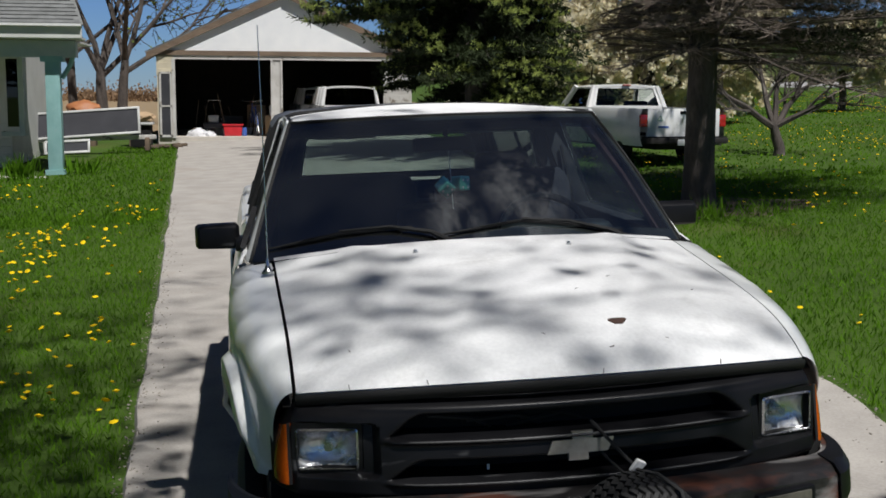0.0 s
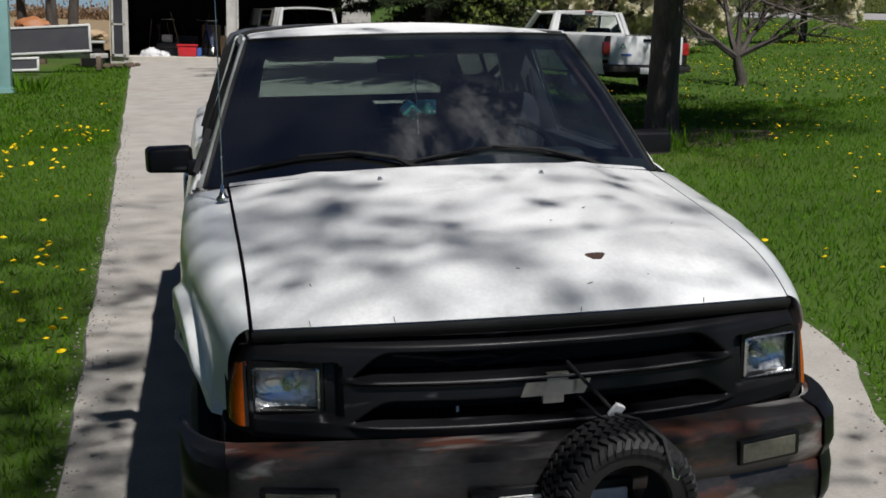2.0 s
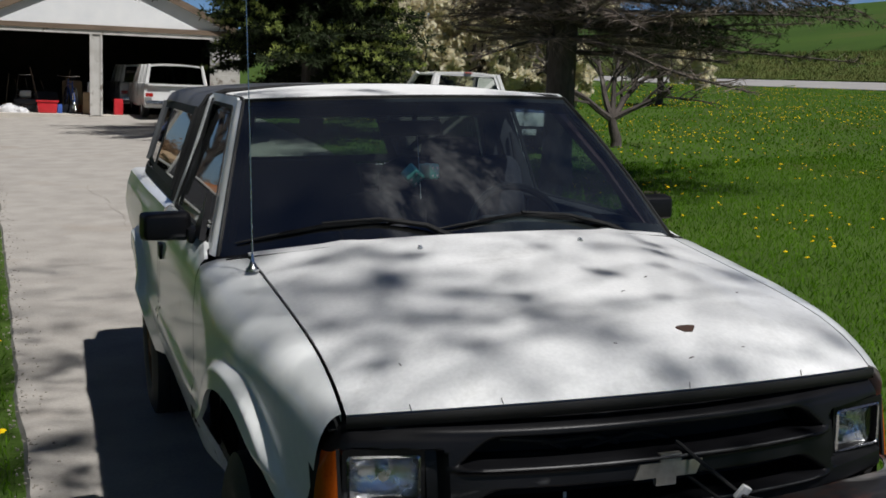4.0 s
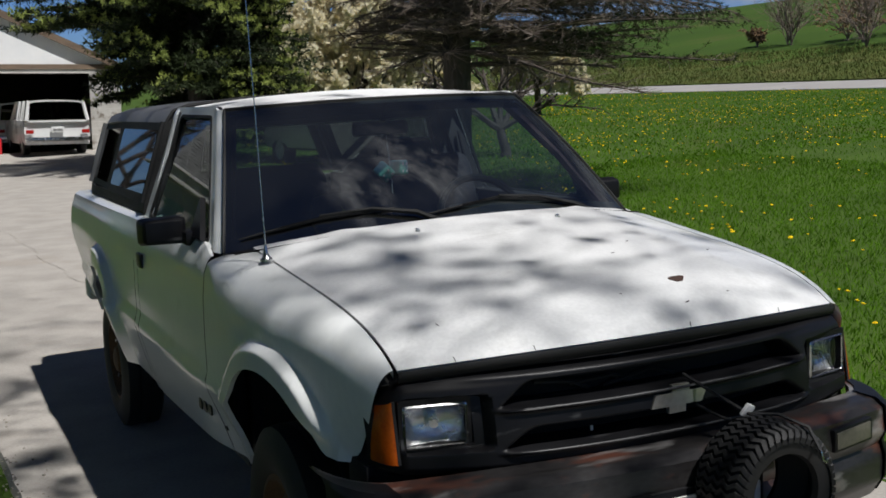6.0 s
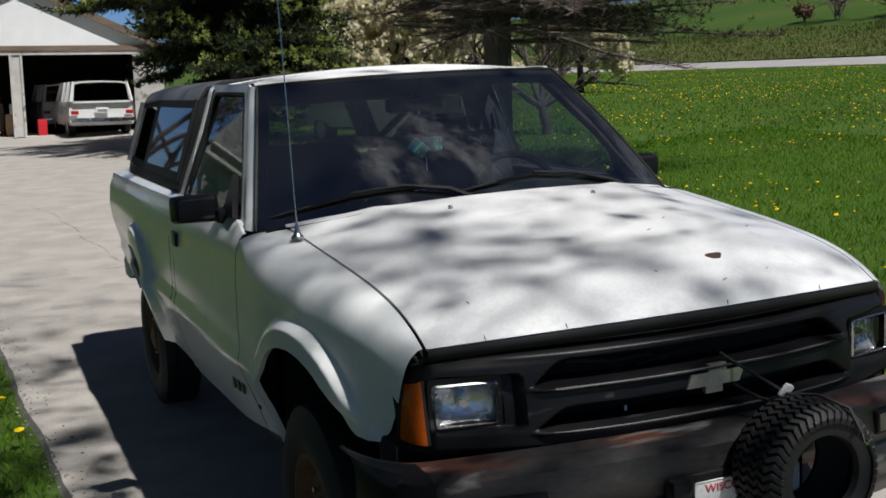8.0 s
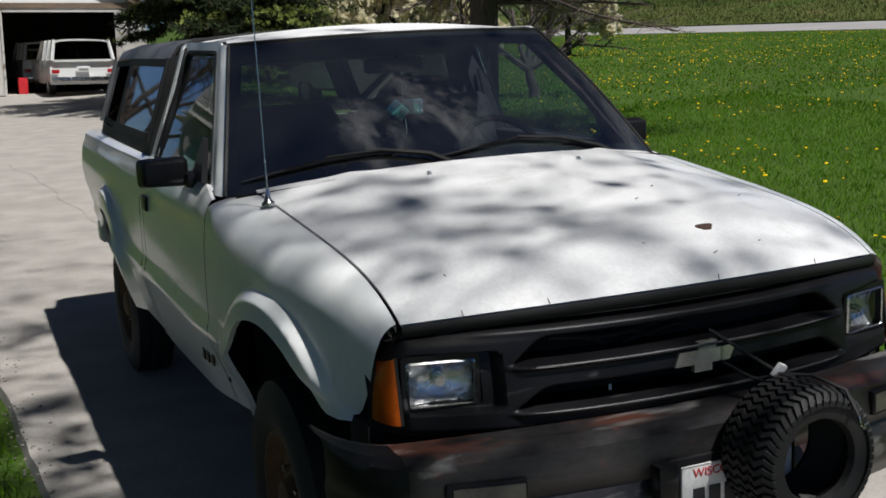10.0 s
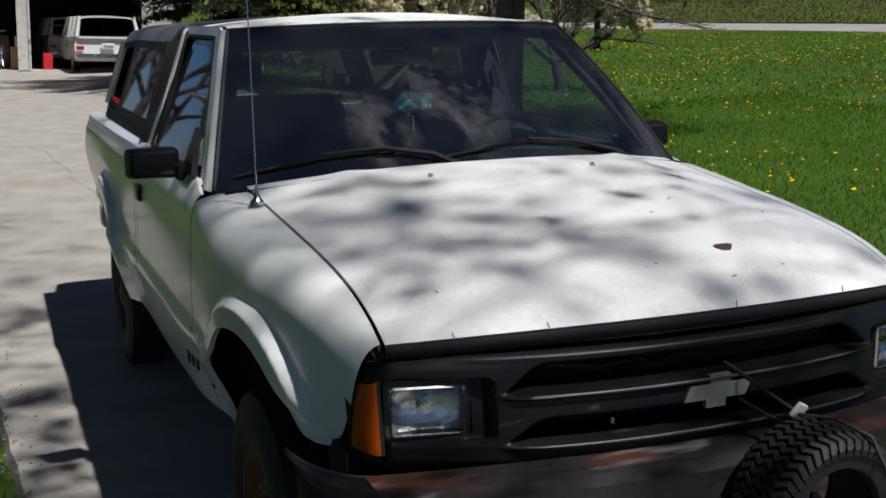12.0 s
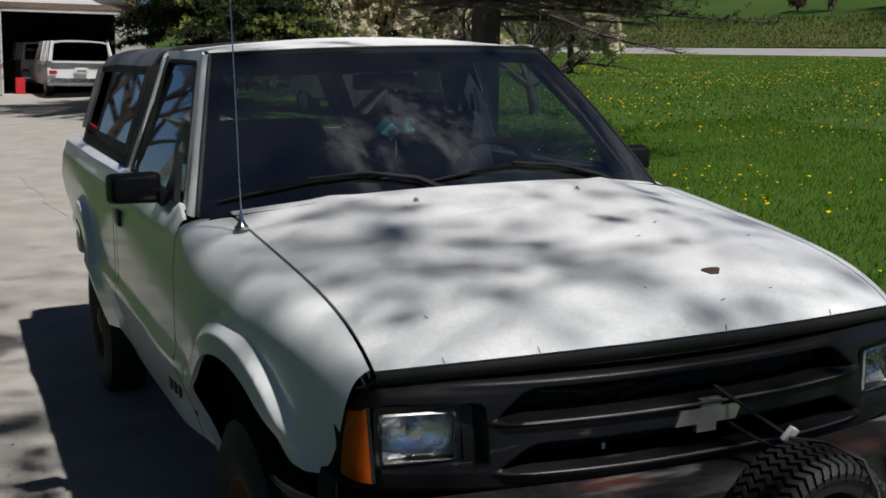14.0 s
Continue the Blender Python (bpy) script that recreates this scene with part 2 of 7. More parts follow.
M["grass"] = surf("grass_ground", (0.066, 0.114, 0.020), (0.038, 0.070, 0.013), 0.95, 0, 0.6, 0.8, 26, wear=(0.085, 0.085, 0.030), wear_at=(0.55, 0.75), wear_scale=0.35, bump_dist=0.04, spec=0.1)
M["blade"] = surf("grass_blade", (0.108, 0.232, 0.014), (0.066, 0.150, 0.009), 0.9, 0, 0.8, 0, 12, island=0.22, spec=0.06, thin=0.4)
M["dandelion"] = surf("dandelion", (0.90, 0.66, 0.012), (0.82, 0.54, 0.01), 0.8, 0, 30, 0, 90, spec=0.1, thin=0.2)
M["drive"] = surf("driveway_concrete", (0.40, 0.372, 0.335), (0.285, 0.262, 0.235), 0.9, 0, 3.0, 0.35, 70, wear=(0.29, 0.245, 0.20), wear_at=(0.56, 0.80), wear_scale=0.7, bump_dist=0.002)
M["gravel"] = surf("gravel_edge", (0.34, 0.31, 0.27), (0.20, 0.18, 0.15), 0.95, 0, 8, 0.9, 60, island=0.4, bump_dist=0.02)
M["bank"] = surf("rough_bank", (0.088, 0.105, 0.028), (0.046, 0.070, 0.016), 0.95, 0, 0.35, 0.6, 6, wear=(0.16, 0.135, 0.065), wear_at=(0.55, 0.72), wear_scale=0.5, bump_dist=0.05, spec=0.1)
M["hill"] = surf("hill_pasture", (0.050, 0.092, 0.016), (0.034, 0.066, 0.012), 0.95, 0, 0.08, 0.6, 3, wear=(0.085, 0.085, 0.030), wear_at=(0.58, 0.76), wear_scale=0.06, bump_dist=0.05, spec=0.1)
M["road"] = surf("pale_road", (0.34, 0.325, 0.31), (0.27, 0.26, 0.25), 0.95, 0, 0.6, 0.2, 12)
M["bark"] = surf("bark", (0.095, 0.078, 0.066), (0.034, 0.028, 0.024), 0.95, 0, 6, 0.9, 30, wear=(0.17, 0.15, 0.13), wear_at=(0.60, 0.72), wear_scale=4, stretch=(1, 1, 0.35), bump_dist=0.03)
M["twig"] = surf("dry_twig", (0.215, 0.172, 0.140), (0.105, 0.082, 0.066), 0.95, 0, 4, 0.2, 40, island=0.35)
# Needle colours carry light: dark for the shaded inside, pale for sunlit young tips.
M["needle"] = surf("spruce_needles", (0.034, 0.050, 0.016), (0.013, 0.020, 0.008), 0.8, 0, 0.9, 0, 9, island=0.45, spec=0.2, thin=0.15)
M["needle_tip"] = surf("sunlit_young_needles", (0.42, 0.48, 0.135), (0.12, 0.165, 0.045), 0.8, 0, 1.6, 0, 14, island=0.30, spec=0.2, thin=0.25)
M["dry_blade"] = surf("straw_grass", (0.120, 0.118, 0.040), (0.055, 0.085, 0.018), 0.85, 0, 0.35, 0, 4, island=0.4, spec=0.1)
M["leaf"] = surf("young_leaves", (0.17, 0.23, 0.045), (0.09, 0.13, 0.03), 0.7, 0, 1.2, 0, 8, island=0.35, spec=0.2, thin=0.35)
M["blossom"] = surf("blossom", (0.88, 0.83, 0.66), (0.76, 0.70, 0.50), 0.85, 0, 1.5, 0, 12, island=0.2, spec=0.1, thin=0.55)
M["siding"] = surf("cream_siding", (0.62, 0.56, 0.42), (0.50, 0.44, 0.32), 0.8, 0, 2, 0.1, 60, wear=(0.34, 0.30, 0.23), wear_at=(0.62, 0.75), island=0.08)
M["gable"] = surf("white_wrap", (0.82, 0.82, 0.81), (0.72, 0.73, 0.74), 0.6, 0, 0.9, 0.25, 3, bump_dist=0.05)
M["old_wood"] = surf("weathered_wood", (0.20, 0.145, 0.10), (0.11, 0.078, 0.055), 0.9, 0, 4, 0.4, 60, stretch=(0.4, 2, 2), wear=(0.30, 0.25, 0.2), wear_at=(0.6, 0.75))
M["grey_wood"] = surf("peeling_white_wood", (0.56, 0.55, 0.52), (0.40, 0.38, 0.35), 0.85, 0, 3, 0.3, 50, wear=(0.20, 0.17, 0.14), wear_at=(0.57, 0.66), wear_scale=5)
M["shingle"] = surf("grey_shingles", (0.20, 0.205, 0.20), (0.12, 0.125, 0.12), 0.95, 0, 5, 0.5, 60, island=0.25)
M["teal_paint"] = surf("teal_paint", (0.25, 0.43, 0.42), (0.18, 0.34, 0.33), 0.6, 0, 5, 0.1, 60, wear=(0.40, 0.42, 0.40), wear_at=(0.68, 0.8))
M["beam_paint"] = surf("grey_teal_paint", (0.40, 0.46, 0.45), (0.30, 0.36, 0.355), 0.65, 0, 4, 0.1, 60, wear=(0.46, 0.47, 0.45), wear_at=(0.62, 0.75))
M["house_wall"] = surf("pale_house_wall", (0.58, 0.58, 0.55), (0.48, 0.48, 0.45), 0.8, 0, 2, 0.1, 60, island=0.06)
M["slab"] = surf("concrete_slab", (0.52, 0.48, 0.42), (0.40, 0.37, 0.33), 0.9, 0, 4, 0.3, 60)
M["panel_black"] = surf("dark_panel", (0.045, 0.045, 0.052), (0.032, 0.032, 0.038), 0.45, 0, 3, 0.05, 60)
M["alu"] = surf("pale_frame", (0.62, 0.62, 0.60), (0.5, 0.5, 0.48), 0.45, 0.3, 6, 0.05, 60)
M["orange"] = surf("orange_plastic", (0.40, 0.16, 0.055), (0.28, 0.10, 0.04), 0.6, 0, 6, 0.1, 60)
M["red_bin"] = surf("red_plastic", (0.55, 0.02, 0.03), (0.42, 0.015, 0.02), 0.4, 0, 6, 0.05, 60)
M["tarp"] = surf("white_bag", (0.70, 0.70, 0.70), (0.5, 0.5, 0.52), 0.6, 0, 12, 0.6, 60, bump_dist=0.03)
M["cardboard"] = surf("cardboard", (0.42, 0.30, 0.18), (0.32, 0.22, 0.13), 0.85, 0, 6, 0.1, 60)
# Brown wood darkened so that the open bays' shade is in its colour.
M["inner_wall"] = surf("garage_inside_shade", (0.09, 0.075, 0.06), (0.05, 0.042, 0.035), 0.95, 0, 3, 0.3, 40)
M["blue_plastic"] = surf("blue_plastic", (0.05, 0.12, 0.42), None, 0.5, 0, 8, 0.05, 60)
M["dry_field"] = surf("dry_grass", (0.32, 0.23, 0.12), (0.20, 0.14, 0.075), 0.95, 0, 1.5, 0.4, 10, island=0.3)
M["soil"] = surf("leaf_litter", (0.09, 0.065, 0.042), (0.05, 0.036, 0.025), 0.95, 0, 3, 0.7, 30, island=0.3, bump_dist=0.03)
M["white_car"] = surf("white_car_paint", (0.74, 0.74, 0.72), (0.64, 0.64, 0.63), 0.28, 0, 2, 0.02, 40, coat=0.4)
M["green_print"] = surf("green_print", (0.10, 0.35, 0.20), None, 0.5, 0, 8, 0.02, 60)
M["cord"] = surf("black_cord", (0.02, 0.02, 0.02), None, 0.7, 0, 30, 0.2, 200)
M["dead_leaf"] = surf("dead_leaf", (0.055, 0.024, 0.013), (0.022, 0.010, 0.007), 0.8, 0, 40, 0.3, 200)
M["brown_leaf"] = surf("rusty_buds", (0.26, 0.165, 0.085), (0.17, 0.10, 0.055), 0.85, 0, 2, 0, 12, island=0.3)


# ---- mesh helpers ----
def clamp(v, a=0.0, b=1.0):
    return max(a, min(b, v))


def step(v, a, b):
    s = clamp((v - a) / (b - a))
    return s * s * (3 - 2 * s)


def mesh_ob(name, bm, mat, parent=None, label="", smooth=True):
    me = bpy.data.meshes.new(name)
    bm.normal_update()
    if smooth:
        for f in bm.faces:
            f.smooth = True
    bm.to_mesh(me)
    bm.free()
    for one in mat if isinstance(mat, (list, tuple)) else [mat]:
        me.materials.append(M[one])
    if smooth:
        me.set_sharp_from_angle(angle=radians(38))
    ob = new(name, me)
    if parent:
        ob.parent = parent
    if label:
        ob["label"] = label
    return ob


def part(name, bm, mat, parent, label="", smooth=True):
    return mesh_ob(name, bm, mat, parent, label, smooth)


def thing(name, label, category, group="", at=None, kind=""):
    ob = tagged(new(name), label, category, group, kind)
    if at is not None:
        ob.matrix_world = at
    return ob


def raw(name, verts, faces, mat, parent=None, label="", smooth=False):
    me = bpy.data.meshes.new(name)
    me.from_pydata(verts, [], faces)
    me.materials.append(M[mat])
    if smooth:
        me.polygons.foreach_set("use_smooth", [True] * len(me.polygons))
    ob = new(name, me)
    if parent:
        ob.parent = parent
    if label:
        ob["label"] = label
    return ob


def grid(fn, nu, nv, bm=None, thick=0.0):
    """A sheet of fn(u, v), u and v from 0 to 1; thick: depth along the normal, inwards."""
    bm = bm or bmesh.new()
    rows = [[bm.verts.new(fn(a / nu, b / nv)) for b in range(nv + 1)] for a in range(nu + 1)]
    made = [bm.faces.new((rows[a][b], rows[a + 1][b], rows[a + 1][b + 1], rows[a][b + 1])) for a in range(nu) for b in range(nv)]
    if thick:
        bm.normal_update()
        bmesh.ops.solidify(bm, geom=made, thickness=thick)
    return bm


def box(bm, c, s, rot=None, bevel=0.0, seg=2):
    """A box of size s round c, with eased edges."""
    t = Matrix.Translation(c) @ (rot or Matrix()) @ Matrix.Diagonal((*s, 1))
    got = bmesh.ops.create_cube(bm, size=1.0, matrix=t)
    if bevel:
        edges = list({e for v in got["verts"] for e in v.link_edges})
        bmesh.ops.bevel(bm, geom=edges, offset=bevel, segments=seg, affect="EDGES", profile=0.6)
    return bm


def tube(bm, pts, radii, n=8, cap=True):
    """A round bar through pts."""
    pts = [Vector(p) for p in pts]
    if not isinstance(radii, (list, tuple)):
        radii = [radii] * len(pts)
    rings = []
    side = None
    for k, p in enumerate(pts):
        d = (pts[min(k + 1, len(pts) - 1)] - pts[max(k - 1, 0)]).normalized()
        if side is None:
            side = d.orthogonal().normalized()
        side = (side - d * side.dot(d)).normalized()
        up = d.cross(side)
        rings.append([bm.verts.new(p + (side * math.cos(a) + up * math.sin(a)) * radii[k]) for a in (2 * math.pi * j / n for j in range(n))])
    for a, b in zip(rings, rings[1:]):
        for j in range(n):
            bm.faces.new((a[j], a[(j + 1) % n], b[(j + 1) % n], b[j]))
    if cap:
        bm.faces.new(rings[0][::-1])
        bm.faces.new(rings[-1])
    return bm


def lathe(bm, prof, n=32, m=None, closed=False):
    """prof: (radius, along) pairs turned round the x axis."""
    m = m or Matrix()
    rings = [[bm.verts.new(m @ Vector((h, r * math.cos(2 * math.pi * j / n), r * math.sin(2 * math.pi * j / n)))) for j in range(n)] for r, h in prof]
    pairs = list(zip(rings, rings[1:])) + ([(rings[-1], rings[0])] if closed else [])
    for a, b in pairs:
        for j in range(n):
            bm.faces.new((a[j], a[(j + 1) % n], b[(j + 1) % n], b[j]))
    return bm


def ring_frame(bm, outer, inner, thick=0.02):
    """A frame between two loops of equal count, with depth along its normal."""
    a, b = [bm.verts.new(p) for p in outer], [bm.verts.new(p) for p in inner]
    k = len(a)
    made = [bm.faces.new((a[j], a[(j + 1) % k], b[(j + 1) % k], b[j])) for j in range(k)]
    bm.normal_update()
    if thick:
        bmesh.ops.solidify(bm, geom=made, thickness=thick)
    return bm


def loop_of(pts, per, radius=0.0):
    """pts of a polygon cut into per pieces a side, corners rounded by radius."""
    pts = [Vector(p) for p in pts]
    out = []
    k = len(pts)
    for j in range(k):
        p, q, r = pts[j - 1], pts[j], pts[(j + 1) % k]
        a = q + (p - q).normalized() * radius
        b = q + (r - q).normalized() * radius
        for s in range(5):
            w = s / 4
            out.append((a * (1 - w) + q * w) * (1 - w) + (q * (1 - w) + b * w) * w)
        c = r + (q - r).normalized() * radius
        for s in range(1, per):
            out.append(b.lerp(c, s / per))
    return out


def fan(bm, loop, thick=0.0):
    f = bm.faces.new([bm.verts.new(p) for p in loop])
    if thick:
        bm.normal_update()
        bmesh.ops.solidify(bm, geom=[f], thickness=thick)
    return bm


def text_mesh(body, size, depth=0.001):
    cu = bpy.data.curves.new("lettering", "FONT")
    cu.body, cu.size, cu.extrude, cu.align_x, cu.align_y = body, size, depth, "CENTER", "CENTER"
    ob = bpy.data.objects.new("lettering", cu)
    scene.collection.objects.link(ob)
    dg = bpy.context.evaluated_depsgraph_get()
    me = bpy.data.meshes.new_from_object(ob.evaluated_get(dg))
    bpy.data.objects.remove(ob)
    bpy.data.curves.remove(cu)
    return me


# ---- ground ----
# The whole yard falls gently from east to west; the pickup leans with it.
CROSS = math.tan(radians(2.2))
LEAN = Matrix.Rotation(radians(-2.2), 4, "Y")


def land(x, y):
    """Height of the ground: a yard that rises to the garage, a field up to the road, and the hill behind it."""
    r = math.hypot(x, y)
    h = 0.0235 * clamp(r - 4.5, 0.0, 25.5) * step(y, -9, 6)
    s = step(x, 7, 36)
    h = h * (1 - s) + s * (0.74 + 0.0065 * clamp(y - 38, -30, 60))
    h += CROSS * clamp(x, -16.0, 130.0)
    h += 0.24 * step(x, 36.3, 41.2) + 0.135 * clamp(x - 42, 0, 88) - 0.03 * max(0.0, x - 130)
    return h


verts, faces = [], []
RINGS = [0.0] + [0.7 * 1.074 ** k for k in range(98)]
SECT = 180
for r in RINGS:
    for k in range(SECT):
        a = 2 * math.pi * k / SECT
        x, y = r * math.sin(a), r * math.cos(a)
        bumpy = 0.015 * noise.noise((x * 0.6, y * 0.6, 0)) + (0.25 * noise.noise((x * 0.09, y * 0.09, 5)) if x > 45 else 0)
        verts.append((x, y, land(x, y) - 0.025 + bumpy))
for j in range(len(RINGS) - 1):
    for k in range(SECT):
        a, b = j * SECT + k, j * SECT + (k + 1) % SECT
        faces.append((a, a + SECT, b + SECT, b))
ground = raw("ground", verts, faces, "grass", smooth=True)
tagged(ground, "green lawn and rising green fields", "ground", kind="structure")


def edge_l(y):
    return float(np.interp(y, (-12, -3, 2.2, 8.5, 27.9), (-1.1, -1.2, -1.43, -1.75, -2.80))) + 0.035 * noise.noise((0, y * 0.9, 3)) + 0.010 * noise.noise((4, y * 6, 3))


def edge_r(y):
    return float(np.interp(y, (-12, -3, 1.0, 2.3, 3.1, 12, 20, 27.9), (0.7, 1.0, 1.72, 2.27, 2.38, 2.9, 3.4, 3.6))) + 0.06 * noise.noise((9, y * 1.3, 3)) + 0.03 * noise.noise((7, y * 6, 3))


def strip_mesh(name, y0, y1, ny, nx, left, right, lift, mat, label, category):
    bm = bmesh.new()
    rows = []
    for j in range(ny + 1):
        y = y0 + (y1 - y0) * j / ny
        l_, r_ = left(y), right(y)
        xs = [l_, l_ + 0.03] + [l_ + (r_ - l_) * k / nx for k in range(1, nx)] + [r_ - 0.03, r_]
        rows.append([bm.verts.new((x, y, land(x, y) + (lift if l_ < x < r_ else -0.06))) for x in xs])
    for a, b in zip(rows, rows[1:]):
        for k in range(len(a) - 1):
            bm.faces.new((a[k], a[k + 1], b[k + 1], b[k]))
    return tagged(mesh_ob(name, bm, mat), label, category, kind="structure")


drive_ob = strip_mesh("driveway", -12, 28.6, 240, 18, edge_l, edge_r, 0.012, "drive", "pale worn concrete driveway with tree shadows", "driveway")
strip_mesh("road", -10, 190, 60, 6, lambda y: 36.4, lambda y: 41.3, 0.03, "road", "pale gravel road along the field", "road")
strip_mesh("bank", 10, 120, 90, 16, lambda y: 41.5, lambda y: 51.5 + 2.5 * noise.noise((3, y * 0.12, 1)) + 1.2 * noise.noise((5, y * 0.5, 1)), 0.10, "bank", "olive and straw-coloured rough bank above the road", "bank")
strip_mesh("hillside", -40, 260, 80, 40, lambda y: 50.0, lambda y: 175.0, 0.06, "hill", "dark green pasture on the rising hillside", "hillside")
strip_mesh("dry_field", 36, 330, 40, 40, lambda y: -170, lambda y: 12, 0.05, "dry_field", "dry brown field beyond the yard", "field")

# Cracks in the driveway.
for x0, y0, x1, y1, sd in ((-1.7, 7.6, 2.3, 8.3, 1), (-1.9, 10.4, 2.5, 10.1, 2), (-0.4, 7.9, -0.9, 13.5, 3), (-2.0, 14.2, 2.8, 14.8, 4), (0.9, 10.2, 1.3, 15.5, 5), (-2.2, 19.0, 3.0, 18.6, 6)):
    verts, faces = [], []
    for k in range(61):
        w = k / 60
        x, y = x0 + (x1 - x0) * w, y0 + (y1 - y0) * w
        nx, ny = -(y1 - y0), x1 - x0
        ln = math.hypot(nx, ny)
        off = 0.22 * noise.noise((w * 5, sd * 7, 0)) + 0.05 * noise.noise((w * 26, sd * 7, 3))
        hw = 0.0022 + 0.0018 * noise.noise((w * 12, sd, 9))
        for s in (-1, 1):
            px, py = x + nx / ln * (off + s * hw), y + ny / ln * (off + s * hw)
            verts.append((px, py, land(px, py) + 0.0165))
        if k:
            faces.append((2 * k - 2, 2 * k - 1, 2 * k + 1, 2 * k))
    raw("crack", verts, faces, "gravel", drive_ob, "thin crack in the concrete")

# Litter below the dead conifer.
bm = bmesh.new()
rows = []
for j in range(9):
    rr = 0.85 * j / 8
    rows.append([bm.verts.new((x, y, land(x, y) + (0.006 if j < 8 else -0.05) + 0.02 * noise.noise((x * 3, y * 3, 0)))) for k in range(28)
                 for x, y in ((4.72 + 1.4 * rr * math.cos(k * math.pi / 14) * (1 + 0.2 * math.sin(k * 1.7)), 10.6 + rr * math.sin(k * math.pi / 14) * (1 + 0.25 * math.cos(k * 2.3))),)])
for a, b in zip(rows, rows[1:]):
    for k in range(28):
        bm.faces.new((a[k], b[k], b[(k + 1) % 28], a[(k + 1) % 28]))
tagged(mesh_ob("litter_bed", bm, "soil"), "brown leaf litter under the dead conifer", "leaf litter", kind="structure")

# ---- the pickup ----
def hood_pt(u, v, lift=0.0):
    """u from -1 to 1 across, v from 0 at the nose to 1 at the cowl."""
    yf, zf = -0.15 * (1 - abs(u) ** 2.2), 0.988 - 0.033 * abs(u) ** 2.4
    yb, zb = 0.93 + 0.21 * u * u, 1.206 - 0.060 * abs(u) ** 2.2
    g = 0.40 * (1 - (1 - v) ** 8) + 0.60 * v
    ridge = 0.006 * math.exp(-((abs(u) - 0.62) / 0.06) ** 2) * step(v, 0.05, 0.3)
    return Vector(((0.685 + 0.030 * v) * u, yf + (yb - yf) * v, zf + (zb - zf) * g + ridge + lift))


def prof_x(z):
    """Half width of the body side at the doors, by height."""
    zs = (0.30, 0.40, 0.52, 0.64, 0.70, 0.735, 0.85, 0.98, 1.07, 1.13, 1.16)
    xs = (0.765, 0.812, 0.850, 0.880, 0.892, 0.876, 0.875, 0.871, 0.860, 0.832, 0.805)
    return float(np.interp(z, zs, xs))


def taper(y):
    return 1 - 0.150 * clamp((0.95 - y) / 0.95, 0, 1.2) ** 1.7 + 0.014 * step(y, 2.6, 3.5)


ARCH_F, ARCH_R, ARCH_Z, ARCH_RAD, WHEEL_R = 0.58, 3.46, 0.45, 0.415, 0.345


def flare(y, z):
    out = 0.0
    for c in (ARCH_F, ARCH_R):
        d = math.hypot(y - c, z - ARCH_Z)
        if z > 0.25:
            low = step(z, 0.30, 0.42) * (1 - (1.0 if c > 1 else 0.4) * step(y, c + 0.05, c + 0.32)) if y > c else step(z, 0.70, 0.80) if c < 1 else 1.0
            out = max(out, 0.034 * low * (1 - step(d, ARCH_RAD + 0.050, ARCH_RAD + 0.085)))
    return out


def side_pt(y, z, sgn):
    tuck = 1 - 0.075 * step(y, 3.55, 4.3) * (1 - step(z, 0.60, 0.98))
    tuck -= 0.060 * (1 - step(z, 0.50, 0.76)) * (1 - step(y, 0.95, 1.5))
    return Vector((sgn * (prof_x(z) * taper(y) * tuck + flare(y, z)), y, z))


def low_z(y, base):
    for c in (ARCH_F, ARCH_R):
        if abs(y - c) < ARCH_RAD:
            top = ARCH_Z - (0.03 if c > 1 else 0.0) + math.sqrt(max(0.0, ARCH_RAD ** 2 - (y - c) ** 2))
            return max(base, top)
    return base


def columns(y0, y1, n, marks=()):
    ys = sorted({round(y0 + (y1 - y0) * k / n, 4) for k in range(n + 1)} | {m for m in marks if y0 < m < y1})
    return ys


def side_panel(ys, top, base, sgn, nz=26, cap=None):
    """A pressed body side between top(y) and base(y), with arches cut and lips turned in; cap(y): points that carry it on over the shoulder."""
    bm = bmesh.new()
    cols = []
    for y in ys:
        t, b = top(y), low_z(y, base(y))
        pts = [Vector((side_pt(y, b, sgn).x - sgn * 0.016, y, b + 0.004))]
        pts += [side_pt(y, b + (t - b) * k / nz, sgn) for k in range(nz + 1)]
        if cap:
            pts += cap(y, pts[-1])
        cols.append([bm.verts.new(p) for p in pts])
    for a, b in zip(cols, cols[1:]):
        for j in range(len(a) - 1):
            bm.faces.new((a[j], b[j], b[j + 1], a[j + 1]) if sgn > 0 else (a[j], a[j + 1], b[j + 1], b[j]))
    bmesh.ops.recalc_face_normals(bm, faces=bm.faces)
    return bm


def hood_edge(y):
    """Half width and height of the gap between hood and fender."""
    lo, hi = 0.0, 1.0
    for _ in range(24):
        mid = (lo + hi) / 2
        if hood_pt(1, mid).y < y:
            lo = mid
        else:
            hi = mid
    p = hood_pt(1, lo)
    return p.x, p.z


